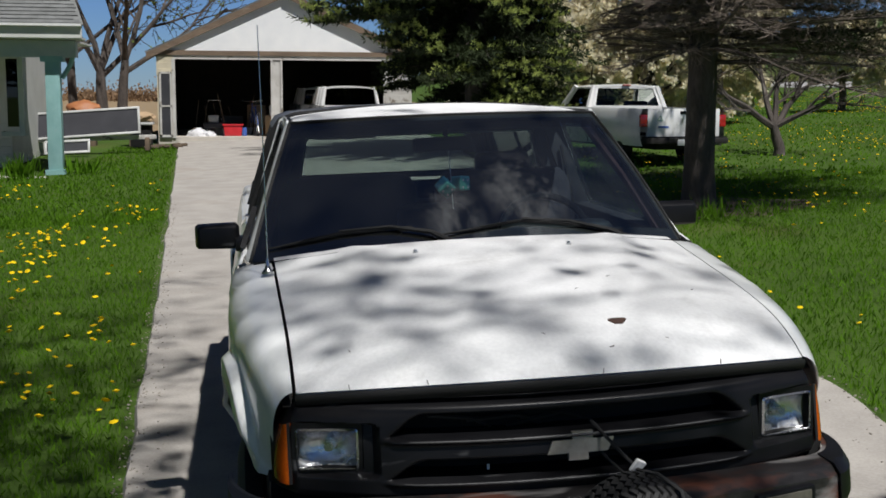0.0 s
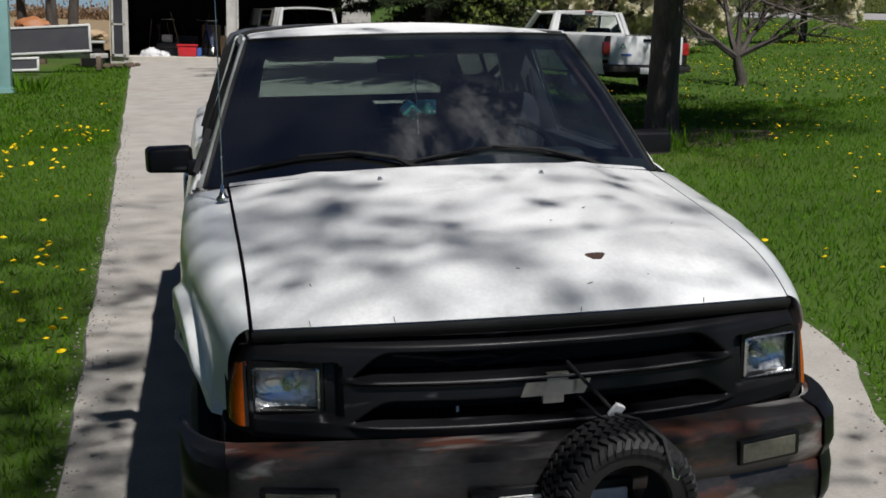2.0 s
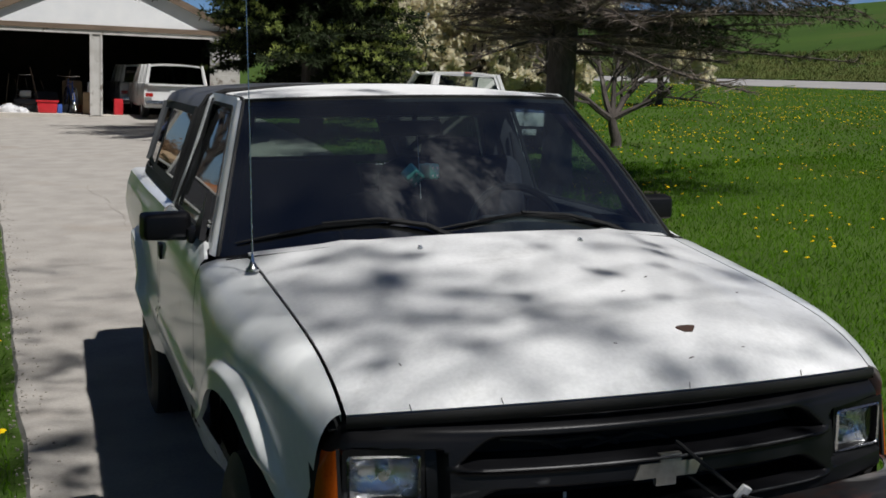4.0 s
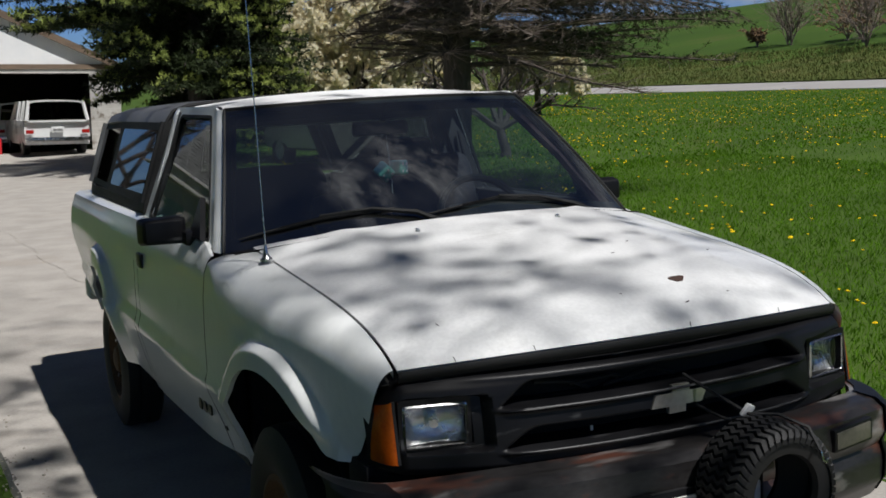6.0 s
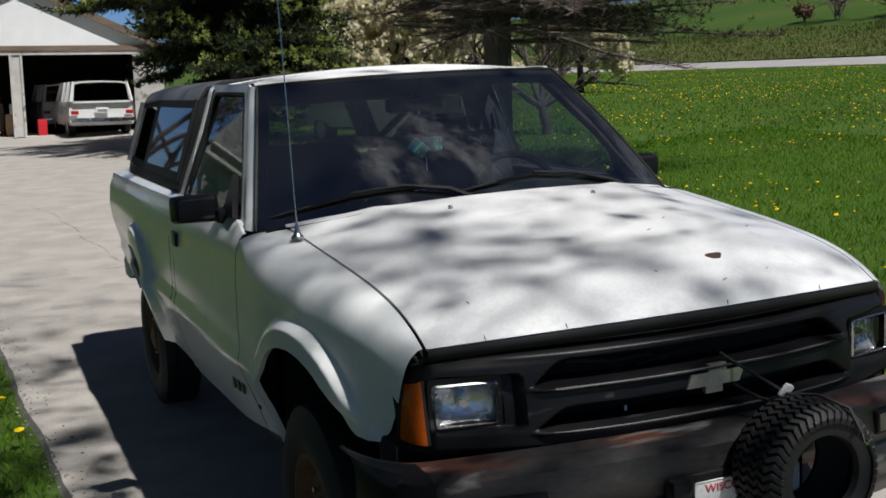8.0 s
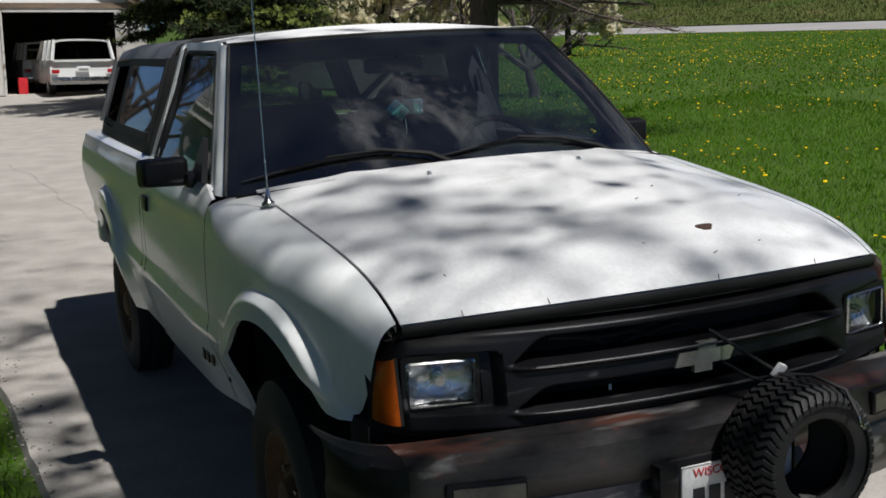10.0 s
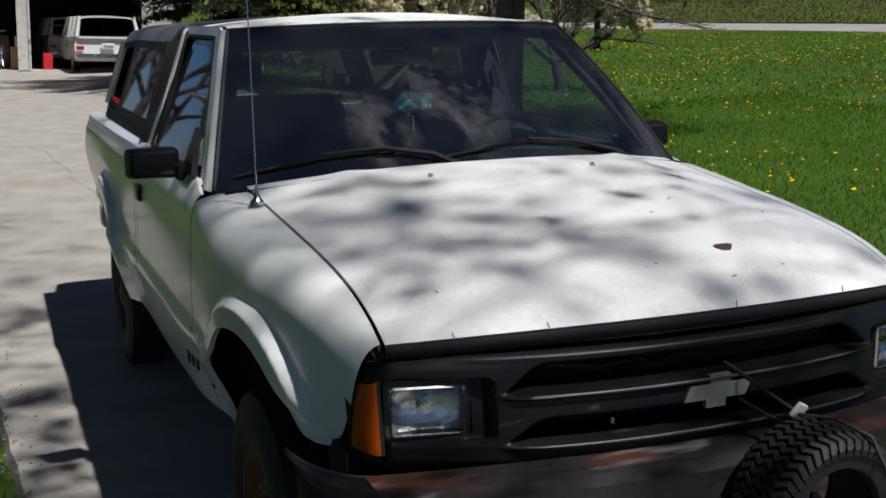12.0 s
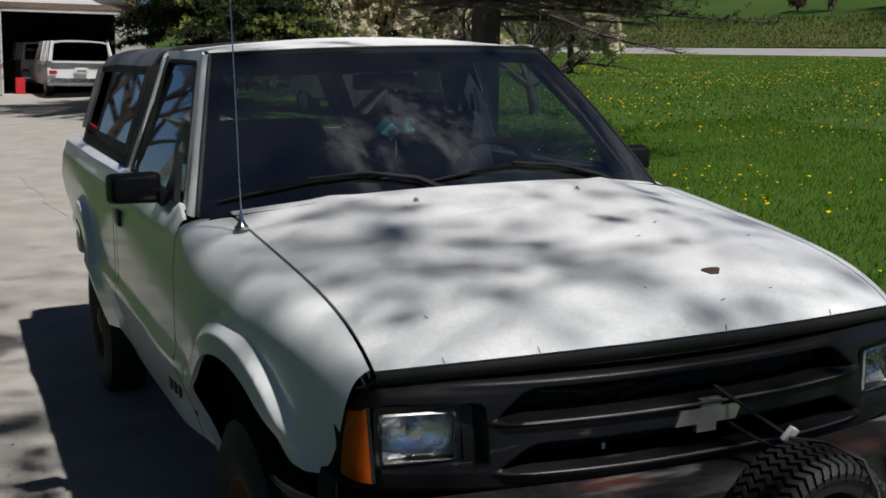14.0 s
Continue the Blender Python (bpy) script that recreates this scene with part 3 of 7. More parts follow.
def fender(sgn, truck):
    def top(y):
        return hood_edge(y)[1] - 0.13 - 0.03 * step(y, 0.2, 0.9) + 0.105 * step(y, 1.02, 1.20)

    def cap(y, p):
        gx, gz = hood_edge(y)
        gz -= 0.026 * step(y, 1.07, 1.21)
        g = Vector((sgn * (gx + (0.002 if sgn > 0 else 0.005) + 0.062 * step(y, 1.09, 1.21)), y, gz))
        c = Vector((p.x * 1.002, y, gz - 0.012))
        out = [(p * (1 - w) + c * w) * (1 - w) + (c * (1 - w) + g * w) * w for w in (k / 9 for k in range(1, 10))]
        return out + [Vector((g.x, y, gz - 0.02))]

    marks = [ARCH_F - ARCH_RAD + 0.002, ARCH_F + ARCH_RAD - 0.002] + [ARCH_F + ARCH_RAD * math.cos(a * math.pi / 28) for a in range(1, 28)]
    bm = side_panel(columns(0.003, 1.215, 24, marks), top, lambda y: 0.39 + (2.4 - y) * 0.05 if y > 0.5 else 0.70, sgn, 26, cap)
    rear = sorted((v for v in bm.verts if v.co.y > 1.2149), key=lambda v: v.co.z)
    bm.faces.new(rear)
    # The front edge sweeps back from the hood's corner to the bumper.
    for v in bm.verts:
        if v.co.y < 0.17:
            v.co.y += (0.17 - v.co.y) / 0.167 * 0.125 * clamp((0.955 - v.co.z) / 0.235) ** 1.9
    wing = part("fender", bm, "paint", truck)
    bm = grid(lambda a, b: Vector((sgn * (abs(side_pt(0.01 + 0.19 * a, 0.70 + 0.25 * b, 1).x) - 0.034 - 0.045 * (1 - a) ** 2.2 * (0.4 + 0.6 * b) - 0.020 * b ** 3), 0.014 + 0.19 * a, 0.70 + (0.225 - 0.040 * (1 - a)) * b)), 12, 12)
    part("corner_filler", bm, "plastic", wing, "black plastic corner behind the indicator")
    def channel(a, b):
        gx, gz = hood_edge(0.02 + 1.06 * a)
        return Vector((sgn * (gx - 0.045 + 0.075 * b), 0.02 + 1.06 * a, gz - 0.050))
    part("rain_channel", grid(channel, 20, 1, thick=0.004), "seal", wing, "black rain channel under the hood gap")
    return wing


def door(sgn, truck):
    bm = side_panel(columns(1.225, 2.43, 16), lambda y: 1.135 - 0.030 * (1 - step(y, 1.225, 1.36)), lambda y: 0.39 + (2.4 - y) * 0.05, sgn, 30,
                    lambda y, p: [Vector((p.x - sgn * 0.012, y, p.z + 0.013)), Vector((p.x - sgn * (0.022 + 0.043 * step(y, 1.30, 1.42)), y, p.z + 0.014))])
    d = part("door", bm, "paint", truck)
    handle = bmesh.new()
    box(handle, side_pt(2.345, 0.985, sgn) + Vector((sgn * 0.004, 0, 0)), (0.016, 0.095, 0.060), bevel=0.006)
    part("door_handle", handle, "plastic", d, "black plastic flush handle")
    # Letters of the model badge, low on the door.
    for k in range(3):
        bm = bmesh.new()
        box(bm, side_pt(1.30 + 0.052 * k, 0.585, sgn) + Vector((sgn * 0.003, 0, 0)), (0.006, 0.042, 0.040), bevel=0.003)
        part("badge_bar", bm, "plastic", d, "dark badge bar")
    # Upper frame round the side glass.
    def green(y, z):
        return Vector((sgn * (0.808 - (z - 1.13) * 0.385), y, z))
    outer = loop_of([green(1.290, 1.135), green(1.835, 1.604), green(2.535, 1.608), green(2.560, 1.135)], 8, 0.025)
    inner = loop_of([green(1.365, 1.148), green(1.862, 1.574), green(2.410, 1.578), green(2.470, 1.148)], 8, 0.030)
    bm = ring_frame(bmesh.new(), outer, inner, 0.010)
    bmesh.ops.recalc_face_normals(bm, faces=bm.faces)
    part("window_frame", bm, "paint", d)
    lin = ring_frame(bmesh.new(), [p - Vector((sgn * 0.020, 0, 0)) for p in outer], [p - Vector((sgn * 0.018, 0, 0)) for p in inner], 0.004)
    part("frame_lining", lin, "dash", d, "dark inner frame lining")
    inner2 = [p + Vector((sgn * 0.003, 0, 0)) for p in inner]
    inner3 = loop_of([green(1.382, 1.158), green(1.872, 1.562), green(2.398, 1.566), green(2.457, 1.158)], 8, 0.026)
    bm = ring_frame(bmesh.new(), inner2, [p + Vector((sgn * 0.003, 0, 0)) for p in inner3], 0.012)
    part("window_seal", bm, "seal", d, "black rubber window seal")
    bm = fan(bmesh.new(), [p - Vector((sgn * 0.012, 0, 0)) for p in inner])
    part("window_glass", bm, "side_glass", d, "clear side window glass").visible_shadow = False
    # Mirror on its foot.
    bm = bmesh.new()
    box(bm, (sgn * 0.915, 1.600, 1.178), (0.165, 0.085, 0.098), Matrix.Rotation(-sgn * 0.10, 4, "Z"), 0.022, 3)
    for v in bm.verts:
        if v.co.y < 1.585:
            v.co.z = 1.178 + (v.co.z - 1.178) * 0.88
            v.co.x = sgn * 0.915 + (v.co.x - sgn * 0.915) * 0.93
    mirror = part("wing_mirror", bm, "plastic", d, "black plastic wing mirror")
    bm = bmesh.new()
    box(bm, (sgn * 0.815, 1.575, 1.150), (0.07, 0.12, 0.05), bevel=0.012)
    part("mirror_foot", bm, "plastic", mirror)
    bm = bmesh.new()
    box(bm, (sgn * 0.915, 1.6445, 1.178), (0.140, 0.004, 0.078), Matrix.Rotation(-sgn * 0.10, 4, "Z"))
    part("mirror_glass", bm, "steel", mirror, "silvered mirror glass")
    bm = bmesh.new()
    box(bm, (sgn * 0.752, 1.90, 1.146), (0.075, 1.10, 0.022), bevel=0.008)
    part("sill_trim", bm, "dash", d, "dark inner window sill")
    bm = fan(bmesh.new(), [green(1.385, 1.150) + Vector((sgn * 0.010, 0, 0)), green(1.560, 1.150) + Vector((sgn * 0.010, 0, 0)), green(1.560, 1.285) + Vector((sgn * 0.010, 0, 0))], 0.02)
    part("mirror_sail", bm, "plastic", d, "black triangular mirror base", smooth=False)
    bm = bmesh.new()
    box(bm, (sgn * 0.815, 1.220, 0.80), (0.03, 0.06, 0.54), bevel=0.004)
    part("hinge_post", bm, "seal", truck, "black hinge post behind the door gap")
    # Inner door card.
    bm = bmesh.new()
    box(bm, (sgn * 0.765, 1.83, 0.83), (0.05, 1.18, 0.62), bevel=0.02)
    part("door_card", bm, "dash", d, "dark door lining")
    return d


def wheel(truck, x, y, sgn):
    bm = bmesh.new()
    m = Matrix.Translation((x, y, WHEEL_R)) @ Matrix.Diagonal((sgn, 1, 1, 1))
    R = WHEEL_R
    prof = [(0.195, 0.075), (0.225, 0.098), (0.275, 0.104), (0.305, 0.096), (R - 0.004, 0.080), (R, 0.055), (R, 0.032), (R - 0.008, 0.030), (R - 0.008, 0.020), (R, 0.018),
            (R, -0.018), (R - 0.008, -0.020), (R - 0.008, -0.030), (R, -0.032), (R, -0.055), (R - 0.004, -0.080), (0.305, -0.096), (0.275, -0.104), (0.195, -0.075)]
    lathe(bm, prof, 48, m)
    bmesh.ops.recalc_face_normals(bm, faces=bm.faces)
    tyre_ob = part("wheel", bm, "rubber", truck, "dusty black tyre on a rusty rim")
    bm = bmesh.new()
    lathe(bm, [(0.205, 0.086), (0.190, 0.088), (0.182, 0.060), (0.165, 0.030), (0.150, 0.045), (0.075, 0.058), (0.060, 0.085), (0.030, 0.095), (0.001, 0.096)], 36, m)
    bmesh.ops.recalc_face_normals(bm, faces=bm.faces)
    rim = part("rim", bm, "rim_rust", tyre_ob, "rusty steel rim")
    for k in range(5):
        a = 2 * math.pi * k / 5
        bm = bmesh.new()
        tube(bm, [(x + sgn * 0.05, y + 0.095 * math.cos(a), WHEEL_R + 0.095 * math.sin(a)), (x + sgn * 0.075, y + 0.095 * math.cos(a), WHEEL_R + 0.095 * math.sin(a))], 0.010, 6)
        part("wheel_nut", bm, "steel", tyre_ob)
    return tyre_ob


truck = thing("pickup_truck", "worn white compact pickup with black grille parked on driveway", "pickup truck", at=LEAN)

# Hood with its turned-down nose.
bm = grid(lambda a, b: hood_pt(2 * a - 1, b) - Vector(((0.0015 if a > 0.5 else -0.0045) * (abs(2 * a - 1) > 0.97), 0, 0)), 48, 40, thick=0.012)
hood = part("hood", bm, "hood_paint", truck, "white hood, sun-bleached and chipped")
for sgn in (-1, 1):
    bm = bmesh.new()
    p = hood_pt(sgn * 0.36, 0.875)
    tube(bm, [p - Vector((0, 0, 0.006)), p + Vector((0, 0, 0.004))], 0.009, 10)
    box(bm, p + Vector((0, 0.003, 0.006)), (0.011, 0.010, 0.007), bevel=0.002)
    part("washer_nozzle", bm, "steel", hood, "small grey washer nozzle")
# Chip with rust on the hood.
bm = bmesh.new()
hp = hood_pt(0.262, 0.172)
ring = [hp + Vector((0.022 * math.cos(a) * (1 + 0.3 * math.sin(3 * a)), 0.017 * math.sin(a) * (1 + 0.25 * math.cos(2 * a)), 0.0)) for a in (k * math.pi / 9 for k in range(18))]
for q in ring:
    q.z = hp.z + (q.y - hp.y) * 0.36 + 0.004
fan(bm, ring, 0.003)
part("rust_spot", bm, "dead_leaf", hood, "brown rust spot", smooth=False)
random.seed(5)
for k in range(7):
    u, v = random.uniform(-0.8, 0.8), random.uniform(0.0, 0.55)
    p = hood_pt(u, v, 0.002)
    a = random.uniform(0, 6.3)
    bm = bmesh.new()
    s = random.uniform(0.003, 0.006)
    tube(bm, [p - Vector((math.cos(a) * s, math.sin(a) * s, 0)), p + Vector((math.cos(a) * s, math.sin(a) * s, s * 0.5))], 0.0011, 4)
    part("debris", bm, "dead_leaf", hood, "bits of fallen bark and needles")

for u in (-0.80, -0.52, 0.12, 0.60):
    bm = bmesh.new()
    p = hood_pt(u, 0.004, 0.002)
    tube(bm, [p + Vector((0, -0.004, -0.006)), p + Vector((random.uniform(-0.004, 0.004), 0.004, 0.007))], 0.0010, 4)
    part("edge_clip", bm, "seal", hood, "small dark clip on the lip")
for sgn in (-1, 1):
    fender(sgn, truck)
    door(sgn, truck)

for sgn in (-1, 1):
    bm = side_panel(columns(2.438, 2.512, 3), lambda y: 1.135, lambda y: 0.40, sgn, 30, lambda y, p: [Vector((p.x - sgn * 0.012, y, 1.150)), Vector((p.x - sgn * 0.05, y, 1.150))])
    part("cab_corner", bm, "paint", truck)

# Cowl below the windshield.
def cowl_pt(a, b):
    u = 2 * a - 1
    p, q = hood_pt(u, 1.0, -0.012), ws_pt(u, 0.0)
    p = Vector((p.x * 1.09, p.y - 0.03, p.z))
    m = p.lerp(q, b)
    m.z -= 0.022 * math.sin(b * math.pi)
    return m


def ws_pt(u, v, lift=0.0):
    yb, zb = 0.985 + 0.235 * u * u, 1.190 - 0.067 * u * u
    yt, zt = 1.640 + 0.123 * u * u, 1.606 - 0.014 * u * u
    x = (0.792 * (1 - v) + 0.616 * v) * u
    bow = 0.020 * math.sin(v * math.pi)
    return Vector((x, yb + (yt - yb) * v - bow * 0.6 - lift * 0.6, zb + (zt - zb) * v + bow * 0.8 + lift * 0.8))


cowl = part("cowl", grid(cowl_pt, 30, 6), "plastic", truck, "black plastic cowl with fallen twigs")
for a, b, turn, ln in ((0.07, 0.55, 0.3, 0.050), (0.10, 0.45, -0.6, 0.035), (0.13, 0.65, 1.0, 0.040), (0.38, 0.6, 0.2, 0.045), (0.55, 0.5, -0.3, 0.050), (0.60, 0.6, 0.5, 0.035), (0.72, 0.55, 0.1, 0.040)):
    p = cowl_pt(a, b) + Vector((0, 0, 0.008))
    bm = bmesh.new()
    tube(bm, [p, p + Vector((math.cos(turn) * ln * 0.5, math.sin(turn) * ln * 0.5, 0.012)), p + Vector((math.cos(turn) * ln, math.sin(turn) * ln, 0.010))], [0.0022, 0.0018, 0.001], 5)
    part("fallen_twig", bm, "twig", cowl, "dry brown twig")
pane = part("windshield", grid(lambda a, b: ws_pt((2 * a - 1) * 0.995, b), 28, 18), "ws_glass", truck, "tinted windshield reflecting sky")
bm = bmesh.new()
edge = [(-1, k / 14) for k in range(14)] + [(-1 + 2 * k / 20, 1) for k in range(20)] + [(1, 1 - k / 14) for k in range(14)] + [(1 - 2 * k / 20, 0) for k in range(20)]
inner = [((u * 0.968), 0.070 + v * 0.885) for u, v in edge]
ring_frame(bm, [ws_pt(u, v, -0.004) for u, v in edge], [ws_pt(u, v, -0.004) for u, v in inner], 0.003)
part("glass_border", bm, "seal", pane, "black painted glass border")

bm = grid(lambda a, b: ws_pt((2 * a - 1) * 0.985, 0.865 + 0.125 * b, -0.003), 28, 4)
part("shade_band", bm, "band_glass", pane, "blue sun-shade band along the top")
for k0, k1 in ((0, 14), (14, 34), (34, 48)):
    bm = bmesh.new()
    tube(bm, [ws_pt(u, v, 0.002) for u, v in edge[k0:k1 + 1]], 0.0055, 6)
    part("glass_moulding", bm, "seal", pane, "black rubber moulding")

# Roof, pillars and cab back.
def roof_pt(a, b):
    u = 2 * a - 1
    y0, z0 = 1.642 + 0.123 * u * u, 1.609 - 0.014 * u * u
    y = y0 + (2.475 - y0) * b
    z = z0 + 0.042 * (1 - (1 - min(1.0, b * 1.7)) ** 2) * (1 - 0.75 * u * u) - 0.008 * b
    x = (0.622 + 0.018 * b) * u
    if abs(u) > 0.9:
        z -= 0.028 * ((abs(u) - 0.9) / 0.1) ** 2
    return Vector((x, y, z))


part("roof", grid(roof_pt, 36, 18, thick=0.02), "roof_paint", truck, "white cab roof")
part("headliner", grid(lambda a, b: roof_pt(a, b) * 0.995 - Vector((0, 0, 0.026)), 16, 8), "dash", truck, "dark headliner")
bm = ring_frame(bmesh.new(), [(-0.76, 2.462, 0.5), (0.76, 2.462, 0.5), (0.76, 2.462, 1.14), (0.62, 2.446, 1.585), (-0.62, 2.446, 1.585), (-0.76, 2.462, 1.14)],
                [(-0.57, 2.46, 1.15), (0.57, 2.46, 1.15), (0.58, 2.458, 1.24), (0.53, 2.448, 1.505), (-0.53, 2.448, 1.505), (-0.58, 2.458, 1.24)], 0.006)
part("back_lining", bm, "dash", truck, "dark back wall lining")
for sgn in (-1, 1):
    bm = bmesh.new()
    box(bm, (sgn * 0.672, 2.445, 1.36), (0.085, 0.03, 0.46), Matrix.Rotation(-sgn * 0.33, 4, "Y"), 0.008)
    part("pillar_lining", bm, "dash", truck, "dark rear pillar lining")
for sgn in (-1, 1):
    bm = bmesh.new()
    rows = []
    for k in range(13):
        v = k / 12
        p = ws_pt(sgn * 1.0, v)
        q = Vector((sgn * (0.809 - (p.z - 1.13) * 0.385), 1.302 + (p.z - 1.135) * 1.162, p.z + 0.002))
        mid = p.lerp(q, 0.55) + Vector((sgn * 0.003, 0, 0))
        rows.append([bm.verts.new(c) for c in (p + Vector((-sgn * 0.012, 0.014, -0.012)), p, mid, q, q + Vector((-sgn * 0.008, 0.05, 0)))])
    for a, b in zip(rows, rows[1:]):
        for j in range(4):
            bm.faces.new((a[j], a[j + 1], b[j + 1], b[j]))
    bmesh.ops.recalc_face_normals(bm, faces=bm.faces)
    part("pillar", bm, "paint", truck)
    lin = bmesh.new()
    rows = []
    for k in range(13):
        p = ws_pt(sgn * 1.0, k / 12)
        q = Vector((sgn * (0.809 - (p.z - 1.13) * 0.385), 1.302 + (p.z - 1.135) * 1.162, p.z))
        rows.append([lin.verts.new(c + Vector((-sgn * 0.014, 0.014, -0.010))) for c in (p + Vector((-sgn * 0.004, 0, 0)), p.lerp(q, 0.55), q, q + Vector((-sgn * 0.006, 0.055, 0)))])
    for a, b in zip(rows, rows[1:]):
        for j in range(3):
            lin.faces.new((a[j], a[j + 1], b[j + 1], b[j]))
    part("pillar_lining", lin, "dash", truck, "dark front pillar lining")
    bm = bmesh.new()
    tube(bm, [ws_pt(sgn * 0.965, 0.04) + Vector((0, 0.05, -0.03)), ws_pt(sgn * 0.96, 0.5) + Vector((0, 0.05, -0.03)), ws_pt(sgn * 0.95, 0.97) + Vector((0, 0.05, -0.03))], 0.022, 8)
    part("pillar_trim", bm, "red_trim", truck, "faded red inner pillar trim")
    bm = bmesh.new()
    box(bm, (sgn * 0.70, 2.470, 1.36), (0.04, 0.04, 0.46), Matrix.Rotation(-sgn * 0.33, 4, "Y"), 0.01)
    part("rear_pillar", bm, "paint", truck)
bm = bmesh.new()
oc = loop_of([(-0.80, 2.495, 0.45), (0.80, 2.495, 0.45), (0.80, 2.495, 1.14), (0.64, 2.475, 1.60), (-0.64, 2.475, 1.60), (-0.80, 2.495, 1.14)], 6, 0.02)
ic = loop_of([(-0.56, 2.49, 1.16), (0.56, 2.49, 1.16), (0.57, 2.488, 1.25), (0.52, 2.478, 1.50), (-0.52, 2.478, 1.50), (-0.57, 2.488, 1.25)], 6, 0.02)
ring_frame(bm, oc, ic, 0.03)
cab_back = part("cab_back", bm, "paint", truck, "white cab back wall")
bm = fan(bmesh.new(), ic)
part("rear_window", bm, "glass", cab_back, "clear rear cab window").visible_shadow = False
bm = bmesh.new()
box(bm, (0, 1.86, 0.42), (1.52, 1.30, 0.06))
part("cab_floor", bm, "dash", truck, "dark cab floor")
bm = bmesh.new()
box(bm, (0, 1.16, 0.72), (1.5, 0.04, 0.66))
part("firewall", bm, "dash", truck, "dark firewall")

# Interior.
bm = grid(lambda a, b: Vector(((2 * a - 1) * 0.74, 1.16 + 0.14 * (2 * a - 1) ** 2 * 0.8 + 0.36 * b, 1.110 + 0.020 * math.sin(b * 3) - 0.20 * step(b, 0.82, 1.0) - 0.02 * (2 * a - 1) ** 2)), 24, 14, thick=0.02)
dash = part("dashboard", bm, "dash", truck, "dark dashboard")
bm = bmesh.new()
box(bm, (0.38, 1.46, 1.14), (0.42, 0.16, 0.09), bevel=0.035, seg=3)
part("instrument_hood", bm, "dash", dash)
bm = bmesh.new()
sm = Matrix.Translation((0.38, 1.63, 1.10)) @ Matrix.Rotation(radians(62), 4, "X")
ringp = [sm @ Vector((0.185 * math.cos(a), 0.185 * math.sin(a), 0)) for a in (2 * math.pi * k / 32 for k in range(33))]
tube(bm, ringp, 0.015, 8, cap=False)
wheel_ob = part("steering_wheel", bm, "plastic", truck, "black steering wheel")
for a in (0.2, math.pi - 0.2, -math.pi / 2):
    bm = bmesh.new()
    tube(bm, [sm @ Vector((0.03 * math.cos(a), 0.03 * math.sin(a), -0.02)), sm @ Vector((0.18 * math.cos(a), 0.18 * math.sin(a), 0))], 0.014, 6)
    part("spoke", bm, "plastic", wheel_ob)
bm = bmesh.new()
tube(bm, [sm @ Vector((0, 0, -0.03)), sm @ Vector((0, 0, 0.012))], 0.062, 16)
part("horn_pad", bm, "plastic", wheel_ob)
for sgn in (-1, 1):
    bm = bmesh.new()
    box(bm, (sgn * 0.36, 2.02, 0.70), (0.62, 0.50, 0.20), bevel=0.06, seg=3)
    seat = part("seat", bm, "cloth", truck, "dark cloth bucket seat")
    bm = bmesh.new()
    box(bm, (sgn * 0.355, 2.30, 1.02), (0.68, 0.16, 0.64), Matrix.Rotation(radians(-10), 4, "X"), 0.07, 3)
    for v in bm.verts:
        v.co.x = sgn * 0.36 + (v.co.x - sgn * 0.36) * (1 - 0.16 * step(v.co.z, 1.16, 1.36))
    part("backrest", bm, "cloth", seat)
bm = bmesh.new()
box(bm, (0, 2.18, 0.92), (0.30, 0.34, 0.56), bevel=0.05, seg=3)
part("seat_console", bm, "cloth", truck, "dark middle seat")
bm = bmesh.new()
box(bm, (0.36, 2.37, 1.335), (0.25, 0.09, 0.16), bevel=0.035, seg=3)
part("headrest", bm, "cloth", truck, "dark headrest on the driver's seat")
bm = bmesh.new()
tube(bm, [(0.69, 2.30, 0.9), (0.705, 2.39, 1.15), (0.655, 2.41, 1.43)], 0.008, 6)
part("seat_belt", bm, "seal", truck, "dark seat belt")
bm = bmesh.new()
box(bm, (-0.02, 1.70, 1.490), (0.24, 0.035, 0.056), Matrix.Rotation(0.12, 4, "Z"), 0.017, 4)
tube(bm, [(-0.01, 1.71, 1.49), (0.0, 1.69, 1.56), (0.0, 1.66, 1.60)], 0.010, 8)
part("rear_view_mirror", bm, "plastic", truck, "black rear-view mirror")

dice = thing("hanging_dice", "pair of teal plush dice hanging from the mirror", "dice", at=LEAN)
for k, (cx, cz, rz) in enumerate(((-0.012, 1.318, 0.5), (0.050, 1.330, 1.1))):
    bm = bmesh.new()
    box(bm, (cx, 1.70, cz), (0.058, 0.058, 0.058), Euler((0.5, 0.6 + k, rz)).to_matrix().to_4x4(), 0.010, 3)
    die = part("die", bm, "teal_plush", dice)
    for j in range(4):
        bm = bmesh.new()
        m = Matrix.Translation((cx, 1.70, cz)) @ Euler((0.5, 0.6 + k, rz)).to_matrix().to_4x4()
        c = m @ Vector((0.014 * (-1) ** j, -0.0296, 0.014 * (-1) ** (j // 2)))
        d = (m.to_3x3() @ Vector((0, -1, 0))).normalized()
        tube(bm, [c, c + d * 0.0012], 0.005, 8)
        part("pip", bm, "white_plain", die)
bm = bmesh.new()
tube(bm, [(0.005, 1.70, 1.47), (0.012, 1.70, 1.36), (0.014, 1.69, 1.28), (0.016, 1.69, 1.23)], 0.0016, 5)
part("string", bm, "white_plain", dice, "white string")

# Front fascia: black grille shell with openings, lamps and bars.
def fascia_y(x):
    return -0.175 + 0.150 * (abs(x) / 0.70) ** 2.4 + 1.1 * max(0.0, abs(x) - 0.69)


